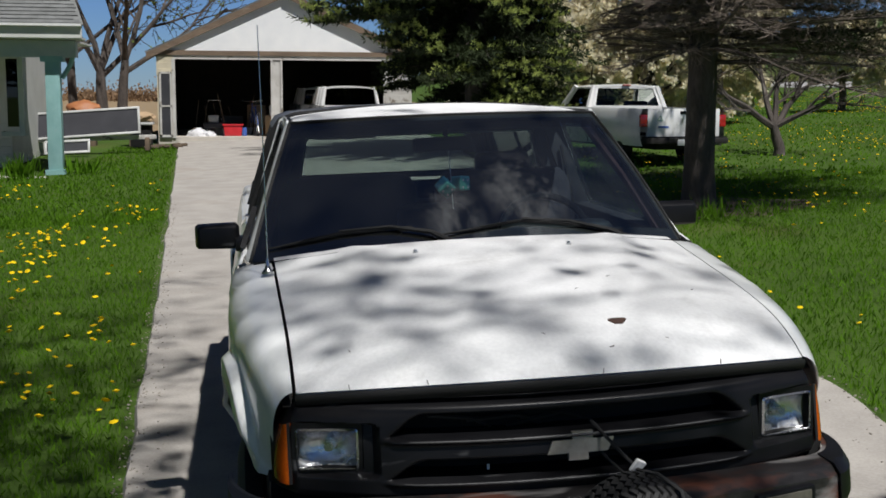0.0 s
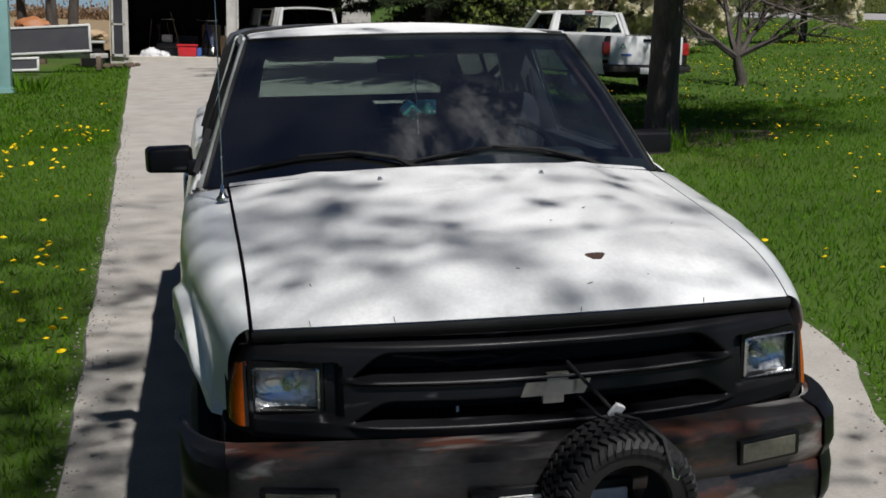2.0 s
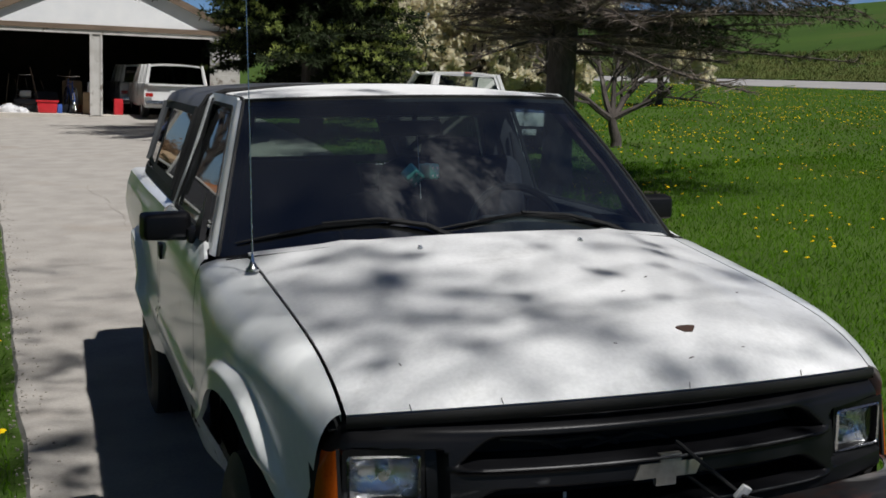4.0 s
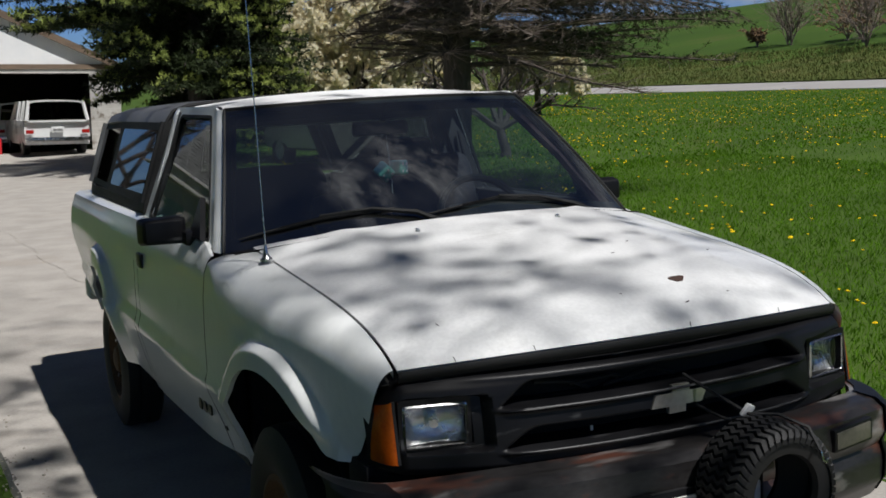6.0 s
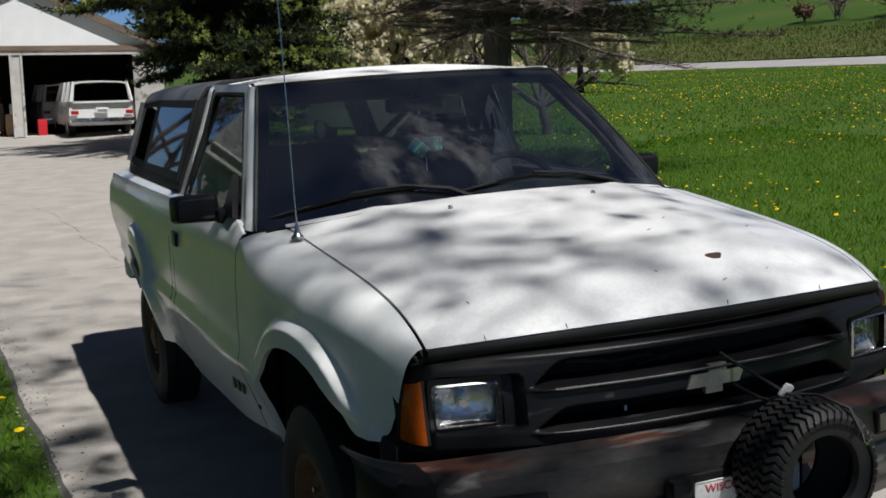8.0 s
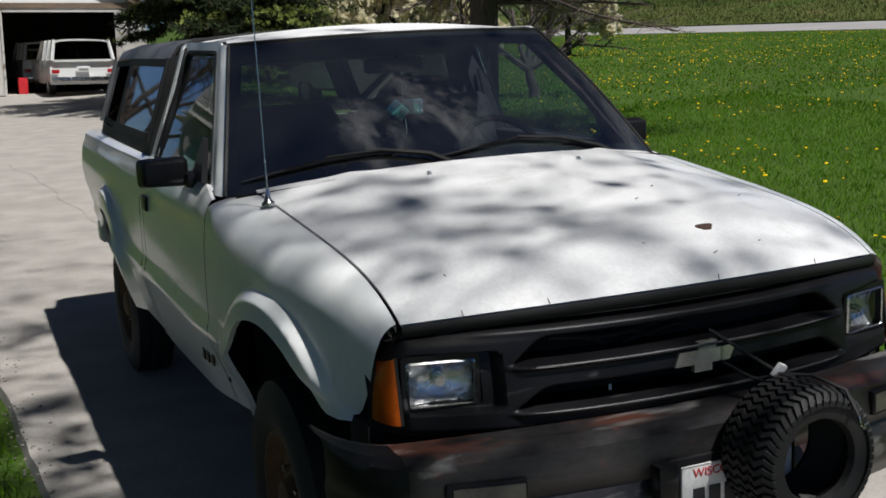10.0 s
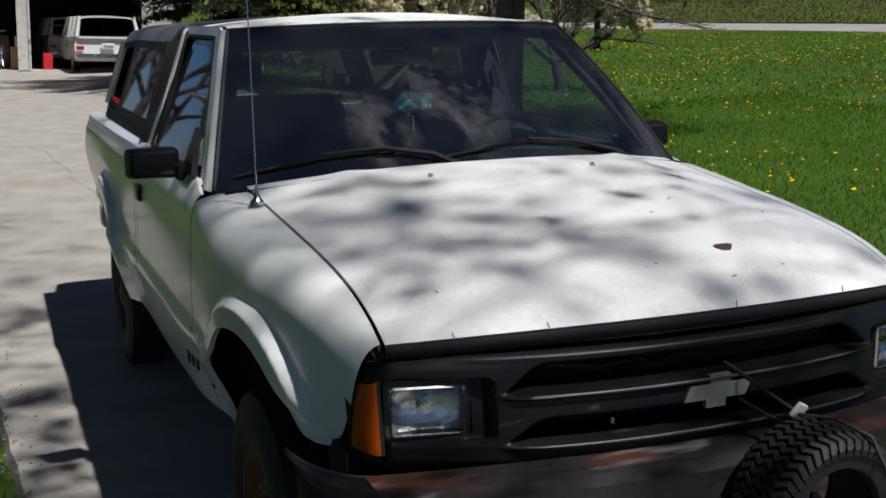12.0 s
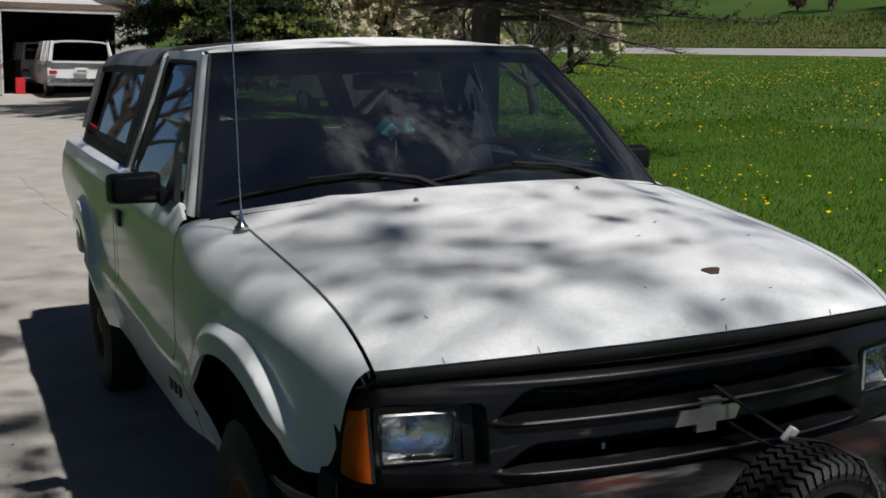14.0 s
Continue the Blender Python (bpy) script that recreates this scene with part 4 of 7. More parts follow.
def in_slot(x, z, x0, x1, z0, z1, r, soft):
    """1 inside a rounded slot, falling to 0 over soft."""
    dx, dz = max(x0 + r - x, x - x1 + r), max(z0 + r - z, z - z1 + r)
    sd = math.hypot(max(dx, 0), max(dz, 0)) + min(max(dx, dz), 0) - r
    return step(-sd, 0.0, soft)


def fascia_pt(a, b):
    x = -0.752 + 1.504 * a
    w = abs(x)
    e = (w / 0.72) ** 3
    z0, z1 = 0.697 + 0.006 * e, 0.950 - 0.018 * min(e, 1) - 0.075 * step(w, 0.675, 0.750)
    z = z0 + (z1 - z0) * b
    y = fascia_y(x) - 0.010 * math.sin(math.pi * b)
    y += 0.040 * clamp((b - 0.84) / 0.16) ** 2 + 0.020 * clamp((0.09 - b) / 0.09) ** 2
    lean = 0.16 * (z - 0.85)
    y += lean
    for zl, zh in ((0.853, 0.914), (0.750, 0.803)):
        # Each opening: a crisp lower edge, a soft upper one, and ends that taper to the ridge.
        k = clamp((z - zl) / (zh - zl))
        ends = 1 - step(w, 0.400 - 0.050 * k, 0.475 - 0.075 * k)
        y += 0.120 * step(z, zl, zl + 0.006) * (1 - step(z, zh - 0.026, zh + 0.004)) * ends
    ridge = math.exp(-((z - 0.849) / 0.0060) ** 2) + 0.9 * math.exp(-((z - 0.746) / 0.0060) ** 2)
    y -= 0.015 * ridge * (1 - step(w, 0.44, 0.49))
    y -= 0.010 * math.exp(-((z - 0.930) / 0.010) ** 2) * (1 - step(w, 0.50, 0.66))
    y += 0.034 * in_slot(w, z, 0.487, 0.692, 0.752, 0.892, 0.018, 0.010)
    y += 0.080 * in_slot(w, z, 0.524, 0.684, 0.764, 0.876, 0.012, 0.008)
    return Vector((x, y, z))


bm = grid(fascia_pt, 190, 96)
bmesh.ops.recalc_face_normals(bm, faces=bm.faces)
if sum(f.normal.y for f in bm.faces) > 0:
    bmesh.ops.reverse_faces(bm, faces=bm.faces)
grille = part("grille_shell", bm, "plastic", truck, "black moulded plastic grille surround")
# Sheet of painted shade that closes the grille openings.
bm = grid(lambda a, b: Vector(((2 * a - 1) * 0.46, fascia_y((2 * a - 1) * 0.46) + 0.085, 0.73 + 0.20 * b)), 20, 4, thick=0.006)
part("grille_back", bm, "dark", grille, "near-black sheet standing in for shade behind the grille")
bm = bmesh.new()
for k in range(3):
    tube(bm, [(-0.36 + 0.10 * k, -0.10, 0.90 - 0.02 * k), (-0.25 + 0.12 * k, -0.10, 0.885), (-0.20 + 0.13 * k, -0.095, 0.86)], 0.006, 6)
part("hose", bm, "rubber", grille, "dark hoses behind the grille")
bm = bmesh.new()
box(bm, (-0.215, -0.13, 0.765), (0.007, 0.004, 0.013))
part("paper_scrap", bm, "white_plain", grille, "white scrap of paper")
# Black seal under the hood lip.
bm = grid(lambda a, b: hood_pt((2 * a - 1) * 0.992, 0.0) + Vector((0, -0.004 - 0.003 * math.sin(b * 3.1) + 0.012 * b * b, -0.0045 - 0.020 * b)), 40, 6, thick=0.012)
part("hood_seal", bm, "seal", truck, "black rubber seal under the hood lip")
# Grey tubes paint the highlight along the two worn grille ridges.
for zr, half in ((0.849, 0.455), (0.746, 0.450)):
    bm = bmesh.new()
    tube(bm, [Vector((x, fascia_y(x) + 0.16 * (zr - 0.85) - 0.0215 + 0.012 * step(abs(x), 0.40, 0.47), zr + 0.001)) for x in (half * (2 * k / 40 - 1) for k in range(41))], [0.0008 + 0.0030 * math.sin(math.pi * k / 40) ** 0.4 for k in range(41)], 6)
    part("grille_ridge", bm, "worn_plastic", grille, "worn grille ridge with its highlight in grey")
# Bow-shaped badge.
bm = bmesh.new()
fan(bm, [Vector((x, 0, z)) for x, z in ((-0.082, -0.017), (-0.028, -0.017), (-0.028, -0.036), (0.022, -0.036), (0.022, -0.017), (0.072, -0.017),
                                        (0.088, 0.017), (0.034, 0.017), (0.034, 0.036), (-0.018, 0.036), (-0.018, 0.017), (-0.068, 0.017))], 0.014)
bmesh.ops.transform(bm, matrix=Matrix.Translation((0.005, -0.195, 0.821)), verts=bm.verts)
part("badge", bm, "chrome", grille, "dull silver cross-shaped badge", smooth=False)

for sgn in (-1, 1):
    yc = -0.058
    turn = Matrix.Translation((sgn * 0.612, yc, 0.820)) @ Matrix.Rotation(sgn * radians(14), 4, "Z")
    hl = bmesh.new()
    o = [turn @ p for p in loop_of([(-0.090, 0, -0.068), (0.090, 0, -0.068), (0.090, 0, 0.068), (-0.090, 0, 0.068)], 4, 0.012)]
    i = [turn @ p for p in loop_of([(-0.080, 0, -0.054), (0.080, 0, -0.054), (0.080, 0, 0.054), (-0.080, 0, 0.054)], 4, 0.010)]
    ring_frame(hl, o, i, 0.03)
    bmesh.ops.recalc_face_normals(hl, faces=hl.faces)
    lamp = part("headlight", hl, "plastic", truck, "rectangular clear glass headlight")
    bm = grid(lambda a, b: turn @ Vector(((2 * a - 1) * 0.080, 0.012 - 0.012 * (1 - (2 * a - 1) ** 4) * (1 - (2 * b - 1) ** 4), (2 * b - 1) * 0.054)), 12, 10)
    part("lens", bm, "lens", lamp, "clear fluted lens").visible_shadow = False
    bm = grid(lambda a, b: turn @ Vector(((2 * a - 1) * 0.080, 0.055 - 0.035 * (((2 * a - 1) ** 2 + (2 * b - 1) ** 2)) * 0.5 , (2 * b - 1) * 0.054)), 24, 12)
    part("reflector", bm, "reflector", lamp, "silvered bowl")
    bm = bmesh.new()
    tube(bm, [turn @ Vector((0, 0.05, 0)), turn @ Vector((0, 0.018, 0))], [0.018, 0.012], 10)
    part("bulb", bm, "steel", lamp)
    rim = ring_frame(bmesh.new(), [p + Vector((0, -0.003, 0)) for p in i], [turn @ (p + Vector((0, -0.006, 0))) for p in loop_of([(-0.076, 0, -0.050), (0.076, 0, -0.050), (0.076, 0, 0.050), (-0.076, 0, 0.050)], 4, 0.010)], 0.004)
    part("lamp_rim", rim, "steel", lamp, "bright rim")
    # Amber corner lamp that wraps to the fender, wide at its foot.
    def corner(a, b):
        w = a * 1.30
        z = 0.733 + 0.152 * b * (1 - 0.12 * a)
        x = 0.710 + 0.040 * math.sin(w) * (1 - 0.55 * b * b)
        y = fascia_y(0.697) - 0.010 + 0.16 * (z - 0.85) + 0.105 * (1 - math.cos(w)) * (1 - 0.35 * b) + 0.02 * a
        return Vector((sgn * x, y, z))
    bm = grid(corner, 12, 14)
    bmesh.ops.recalc_face_normals(bm, faces=bm.faces)
    if sum(f.normal.y for f in bm.faces) > 0:
        bmesh.ops.reverse_faces(bm, faces=bm.faces)
    bm.normal_update()
    bmesh.ops.solidify(bm, geom=bm.faces[:], thickness=0.014)
    cl = part("corner_lamp", bm, "amber", truck, "amber corner indicator lens")
    bm = bmesh.new()
    tube(bm, [Vector(corner(0, k / 8)) + Vector((-sgn * 0.004, 0.002, 0)) for k in range(9)], 0.005, 6)
    part("lamp_edge", bm, "seal", cl, "black lamp edge")

# Valance and liners fill the gaps behind the bumper with painted shade.
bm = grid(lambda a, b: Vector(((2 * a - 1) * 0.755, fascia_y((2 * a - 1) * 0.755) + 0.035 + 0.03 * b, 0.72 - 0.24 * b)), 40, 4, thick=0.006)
part("valance", bm, "dark", truck, "valance behind the bumper, coloured as black shade")

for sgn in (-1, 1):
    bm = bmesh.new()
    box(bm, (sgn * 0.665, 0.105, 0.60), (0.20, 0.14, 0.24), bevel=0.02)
    part("fender_liner", bm, "dark", truck, "inner fender liner, coloured as black shade")

# Front bumper.
def bump_pt(a, b):
    s = 2 * a - 1
    w = clamp((abs(s) - 0.80) / 0.20)
    x = math.copysign(min(abs(s), 0.80) / 0.80 * 0.70 + 0.125 * math.sin(w * 1.45), s)
    y = -0.320 + 0.155 * (abs(x) / 0.8) ** 1.9 + 0.24 * (1 - math.cos(w * 1.45))
    k = b * 1.0
    prof = [(0.12, 0.716), (0.03, 0.716), (-0.002, 0.700), (-0.010, 0.640), (0.012, 0.600), (-0.004, 0.560), (0.0, 0.500), (0.03, 0.455), (0.12, 0.440)]
    j = min(int(k * 8), 7)
    f = k * 8 - j
    dy, z = prof[j][0] * (1 - f) + prof[j + 1][0] * f, prof[j][1] * (1 - f) + prof[j + 1][1] * f
    return Vector((x - 0.034, y + dy, z - 0.020 * (abs(x) / 0.8) ** 2))


bumper = part("front_bumper", grid(bump_pt, 60, 32, thick=0.006), "rust_bumper", truck, "rusted dark front bumper")
for sgn in (-1, 1):
    bm = grid(lambda a, b: bump_pt(0.5 + sgn * (0.408 + 0.092 * a), b) + Vector((sgn * 0.010, -0.008, 0.008)), 16, 24, thick=0.003)
    bmesh.ops.recalc_face_normals(bm, faces=bm.faces)
    part("end_cap", bm, "plastic", bumper, "black plastic end cap")
    bm = bmesh.new()
    box(bm, (0.515 if sgn > 0 else -0.600, -0.254, 0.655 if sgn > 0 else 0.622), (0.180, 0.03, 0.064), Matrix.Rotation(sgn * 0.25, 4, "Z"), 0.008)
    fl = part("bumper_lamp", bm, "plastic", bumper, "inset bumper lamp")
    bm = bmesh.new()
    box(bm, (0.514 if sgn > 0 else -0.599, -0.269, 0.655 if sgn > 0 else 0.622), (0.158, 0.008, 0.046), Matrix.Rotation(sgn * 0.25, 4, "Z"), 0.003)
    part("lamp_lens", bm, "cloudy", fl, "clouded lens")

# Number plate with its frame.
bm = bmesh.new()
box(bm, (-0.005, -0.338, 0.545), (0.345, 0.018, 0.185), bevel=0.008)
plate = part("number_plate", bm, "plastic", truck, "white number plate in a black frame")
bm = bmesh.new()
box(bm, (0.0, -0.350, 0.543), (0.300, 0.004, 0.152), bevel=0.006)
part("plate_face", bm, "white_plain", plate)
me = text_mesh("WISCONSIN", 0.029, 0.0008)
me.materials.append(M["red_print"])
state = new("lettering", me)
state.parent = plate
state.matrix_local = pose(-0.040, -0.3535, 0.600, 90, 0, 0)
for k in range(6):
    bm = bmesh.new()
    box(bm, (-0.105 + 0.042 * k, -0.3535, 0.530), (0.030, 0.002, 0.070))
    part("plate_bar", bm, "dash", plate)

bm = bmesh.new()
box(bm, (-0.190, -0.345, 0.595), (0.050, 0.040, 0.085), bevel=0.010)
part("plate_bracket", bm, "plastic", plate, "black plastic bracket")

plate.location = (-0.020, 0, 0.010)

# Wipers.
for arm_uv, blade_uv in ((((-0.13, -0.03), (-0.22, 0.05), (-0.40, 0.105), (-0.62, 0.105)), ((-0.94, 0.055), (-0.62, 0.10), (-0.30, 0.105))),
                         (((0.70, -0.03), (0.60, 0.03), (0.42, 0.085), (0.20, 0.105)), ((-0.20, 0.035), (0.20, 0.105), (0.68, 0.035)))):
    bm = bmesh.new()
    tube(bm, [ws_pt(u, v, 0.017) for u, v in arm_uv], [0.011, 0.009, 0.006, 0.005], 8)
    arm = part("wiper", bm, "seal", truck, "black wiper arm and blade")
    bm = bmesh.new()
    fine_uv = [(blade_uv[k][0] + (blade_uv[k + 1][0] - blade_uv[k][0]) * w, blade_uv[k][1] + (blade_uv[k + 1][1] - blade_uv[k][1]) * w) for k in range(2) for w in (0, 0.25, 0.5, 0.75)] + [blade_uv[-1]]
    tube(bm, [ws_pt(u, v, 0.008) for u, v in fine_uv], [0.003, 0.005, 0.006, 0.007, 0.007, 0.007, 0.006, 0.005, 0.003], 6)
    part("blade", bm, "seal", arm)
    bm = bmesh.new()
    tube(bm, [ws_pt(u, v, 0.014) for u, v in fine_uv[2:7]], 0.003, 6)
    part("blade_bridge", bm, "plastic", arm)

# Antenna.
base = Vector((-0.733, 0.908, 1.132))
bm = bmesh.new()
lathe(bm, [(0.001, -0.006), (0.020, -0.004), (0.020, 0.003), (0.011, 0.012), (0.007, 0.026), (0.004, 0.046), (0.001, 0.048)], 16, Matrix.Translation(base) @ Matrix.Rotation(radians(-90), 4, "Y"))
bmesh.ops.recalc_face_normals(bm, faces=bm.faces)
ant = part("antenna", bm, "steel", truck, "thin steel aerial mast")
bm = bmesh.new()
tube(bm, [base, base + Vector((0.006, 0.03, 0.40)), base + Vector((0.008, 0.055, 0.80))], [0.0022, 0.0018, 0.0015], 6)
part("mast", bm, "steel", ant)

# Bed, tailgate and rear bumper.
for sgn in (-1, 1):
    marks = [ARCH_R - ARCH_RAD + 0.002, ARCH_R + ARCH_RAD - 0.002] + [ARCH_R + ARCH_RAD * math.cos(a * math.pi / 22) for a in range(1, 22)]
    bm = side_panel(columns(2.524, 4.50, 20, marks), lambda y: 1.100, lambda y: 0.42 if y < 3.4 else 0.54, sgn, 26,
                    lambda y, p: [Vector((p.x - sgn * 0.010, y, 1.135)), Vector((p.x - sgn * 0.035, y, 1.150)), Vector((p.x - sgn * 0.12, y, 1.150)), Vector((p.x - sgn * 0.12, y, 0.75))])
    part("bed_side", bm, "paint", truck, "white bed side")
    for yc in (ARCH_F, ARCH_R):
        bm = bmesh.new()
        prof = [Vector((0, yc + 0.43 * math.cos(a), ARCH_Z + 0.43 * math.sin(a))) for a in (math.pi * (k / 14 * 1.1 - 0.05) for k in range(15))]
        a = [bm.verts.new(p + Vector((sgn * (0.815 if yc > 1 else 0.76), 0, 0))) for p in prof]
        b = [bm.verts.new(p + Vector((sgn * 0.48, 0, 0))) for p in prof]
        for j in range(14):
            bm.faces.new((a[j], a[j + 1], b[j + 1], b[j]))
        bm.faces.new(b)
        # The shade inside the arch is put into the well's colour.
        part("wheel_well", bm, "dark", truck, "inner wheel well, coloured as black shade")
        wheel(truck, sgn * (0.762 if yc > 1 else 0.750), yc, sgn)
bm = bmesh.new()
box(bm, (0, 4.455, 0.86), (1.50, 0.04, 0.56), bevel=0.015)
part("tailgate", bm, "paint", truck, "white tailgate")
bm = bmesh.new()
box(bm, (0, 2.536, 0.85), (1.56, 0.02, 0.60), bevel=0.006)
part("bed_front", bm, "paint", truck, "white front wall of the bed")
bm = bmesh.new()
box(bm, (0, 4.428, 0.88), (1.44, 0.01, 0.52), bevel=0.003)
part("tailgate_liner", bm, "chassis", truck, "dark tailgate liner")
for sgn in (-1, 1):
    bm = bmesh.new()
    box(bm, (sgn * 0.70, 3.48, 0.90), (0.01, 1.86, 0.50), bevel=0.003)
    part("bed_liner", bm, "chassis", truck, "dark bed liner")
bm = bmesh.new()
box(bm, (0, 4.58, 0.56), (1.64, 0.16, 0.13), bevel=0.03, seg=3)
part("rear_bumper", bm, "alu", truck, "dull rear bumper")
bm = bmesh.new()
box(bm, (0, 3.5, 0.62), (1.40, 1.90, 0.05))
part("bed_floor", bm, "chassis", truck, "dirty bed floor")
bm = bmesh.new()
for sgn in (-1, 1):
    box(bm, (sgn * 0.36, 2.2, 0.38), (0.08, 4.3, 0.13), bevel=0.01)
for yc in (ARCH_F, ARCH_R):
    tube(bm, [(-0.66, yc, WHEEL_R), (0.66, yc, WHEEL_R)], 0.045, 10)
box(bm, (0, 0.75, 0.52), (0.7, 0.9, 0.42), bevel=0.05)
part("chassis", bm, "chassis", truck, "dirty steel chassis")
for cy, cz, sx, sy in ((2.20, 0.455, 1.46, 1.90), (4.15, 0.50, 1.46, 0.50), (0.02, 0.52, 1.30, 0.30)):
    bm = bmesh.new()
    box(bm, (0, cy, cz), (sx, sy, 0.03), bevel=0.006)
    part("floor_pan", bm, "chassis", truck, "dirty floor pan")

# ---- topper on the bed ----
topper = thing("truck_topper", "grey fibreglass truck topper with dark framed sliding side windows", "truck topper", at=LEAN)
def shell_sec(y, k):
    pts = ((-0.800, 1.156), (-0.790, 1.20), (-0.672, 1.545), (-0.640, 1.590), (-0.57, 1.612), (-0.3, 1.630), (0, 1.634))
    sg = -1 if k <= 6 else 1
    x, z = pts[k] if k <= 6 else pts[12 - k]
    x = abs(x)
    end = 1 - 0.06 * step(y, 4.1, 4.52)
    return Vector((sg * x * end, y, 1.156 + (z - 1.156) * (1 - 0.05 * step(y, 3.8, 4.55))))


def shell_top(sel, y0, y1, n, off=0.0):
    bm = bmesh.new()
    rows = []
    for j in range(n + 1):
        y = y0 + (y1 - y0) * j / n
        rows.append([bm.verts.new(shell_sec(y, k) + Vector((0, 0, off))) for k in sel])
    made = []
    for a, b in zip(rows, rows[1:]):
        for q in range(len(sel) - 1):
            made.append(bm.faces.new((a[q], b[q], b[q + 1], a[q + 1])))
    bmesh.ops.recalc_face_normals(bm, faces=bm.faces)
    bmesh.ops.solidify(bm, geom=made, thickness=0.014)
    return bm


part("topper_roof", shell_top(list(range(2, 11)), 2.575, 4.50, 14), "shell_grey", topper, "grey topper roof")
for sgn in (-1, 1):
    ks = (0, 1) if sgn < 0 else (12, 11)
    part("lower_rail", shell_top(list(ks), 2.575, 4.50, 10), "seal", topper, "black lower rail")
    def sp(y, w):
        a, b = shell_sec(y, ks[1]), shell_sec(y, 2 if sgn < 0 else 10)
        return a.lerp(b, w)
    for y0, y1 in ((2.620, 3.62), (3.66, 4.42)):
        o = loop_of([sp(y0 - 0.02, 0.0), sp(y0 - 0.02, 1.0), sp(y1 + 0.02, 1.0), sp(y1 + 0.02, 0.0)], 6, 0.015)
        i = loop_of([sp(y0 + 0.03, 0.10), sp(y0 + 0.03, 0.90), sp(y1 - 0.03, 0.90), sp(y1 - 0.03, 0.10)], 6, 0.02)
        bm = ring_frame(bmesh.new(), o, i, 0.025)
        bmesh.ops.recalc_face_normals(bm, faces=bm.faces)
        fr = part("side_window", bm, "seal", topper, "black framed topper window")
        part("pane", fan(bmesh.new(), i), "tint", fr, "dark reflective pane").visible_shadow = False
    bm = grid(lambda a, b: sp(2.576 + 0.024 * a, b), 2, 6, thick=0.02)
    part("front_post", bm, "seal", topper, "black front post")
    bm = grid(lambda a, b: sp(4.44 + 0.06 * a, b), 2, 6, thick=0.02)
    part("rear_post", bm, "shell_grey", topper)
for yy, mat in ((2.575, "seal"), (4.50, "seal")):
    o = [shell_sec(yy, k) for k in range(13)]
    o = loop_of([o[0], o[2], o[4], o[6], o[8], o[10], o[12]], 3, 0.01)
    c = Vector((0, yy, 1.40))
    i = [Vector((c.x + (p.x - c.x) * 0.90, yy, c.z + (p.z - c.z) * 0.84)) for p in o]
    bm = ring_frame(bmesh.new(), o, i, 0.02)
    end = part("end_wall", bm, mat, topper)
    part("end_glass", fan(bmesh.new(), i), "glass", end, "clear end window").visible_shadow = False
bm = bmesh.new()
tube(bm, [shell_sec(2.572, k) + Vector((0, -0.006, 0.002)) for k in range(13)], 0.009, 8)
part("gasket", bm, "seal", topper, "black rubber gasket against the cab")

# ---- tyre strapped to the bumper ----
tyre = thing("loose_tyre", "small black turf tyre tied in front of the bumper", "tyre", at=LEAN)
TC = Vector((0.082, -0.430, 0.648))
tm = Matrix.Translation(TC) @ Matrix.Rotation(radians(90), 4, "Z") @ Matrix.Diagonal((1.0, 0.785, 0.785, 1))
bm = bmesh.new()
lathe(bm, [(0.116, 0.060), (0.122, 0.076), (0.152, 0.084), (0.176, 0.079), (0.190, 0.064), (0.193, 0.0), (0.190, -0.064), (0.176, -0.079), (0.152, -0.084), (0.122, -0.076), (0.116, -0.060), (0.128, -0.050), (0.168, 0.0), (0.128, 0.050)], 48, tm, closed=True)
bmesh.ops.recalc_face_normals(bm, faces=bm.faces)
carcass = part("carcass", bm, "rubber", tyre)
# One zigzag tread bar, laid across the tyre and repeated round it.
bar = bmesh.new()
rows = []
for k in range(11):
    h = -0.089 + 0.178 * k / 10
    zig = 0.0075 * (1 if k % 2 else -1)
    drop = 0.030 * clamp((abs(h) - 0.052) / 0.037) ** 1.5
    wide = 0.0085 if k % 2 else 0.0098
    rows.append([bar.verts.new((h, zig + y, z - drop)) for y, z in ((-wide, -0.004), (-wide * 0.80, 0.0115), (wide * 0.80, 0.0115), (wide, -0.004))])
for p, q in zip(rows, rows[1:]):
    for j in range(3):
        bar.faces.new((p[j], q[j], q[j + 1], p[j + 1]))
bar.faces.new(rows[0])
bar.faces.new(rows[-1][::-1])
bmesh.ops.recalc_face_normals(bar, faces=bar.faces)
bme = bpy.data.meshes.new("tread_bar")
bar.to_mesh(bme)
bar.free()
bme.materials.append(M["rubber"])
for k in range(46):
    a = 2 * math.pi * k / 46
    ob = new("tread_bar", bme)
    ob.parent = tyre
    ca, sa = math.cos(a), math.sin(a)
    ob.matrix_local = tm @ Matrix(((1, 0, 0, 0), (0, -sa, ca, 0.1935 * ca), (0, ca, sa, 0.1935 * sa), (0, 0, 0, 1)))
bungee = thing("bungee_cord", "black elastic cord with white tag holding the tyre to the grille", "cord", at=LEAN)
bm = bmesh.new()
tube(bm, [(0.045, -0.16, 0.872), (0.075, -0.25, 0.835), (0.105, -0.345, 0.800), (0.125, -0.43, 0.815), (0.155, -0.50, 0.795), (0.160, -0.535, 0.745)], 0.0045, 6)
tube(bm, [(0.06, -0.16, 0.80), (0.085, -0.26, 0.775), (0.10, -0.36, 0.765)], 0.004, 6)
part("cord", bm, "cord", bungee)
bm = bmesh.new()
tube(bm, [(0.160, -0.535, 0.745), (0.162, -0.540, 0.725), (0.172, -0.538, 0.716), (0.178, -0.535, 0.726)], 0.003, 6)
part("hook", bm, "steel", bungee, "bright wire hook")
bm = bmesh.new()
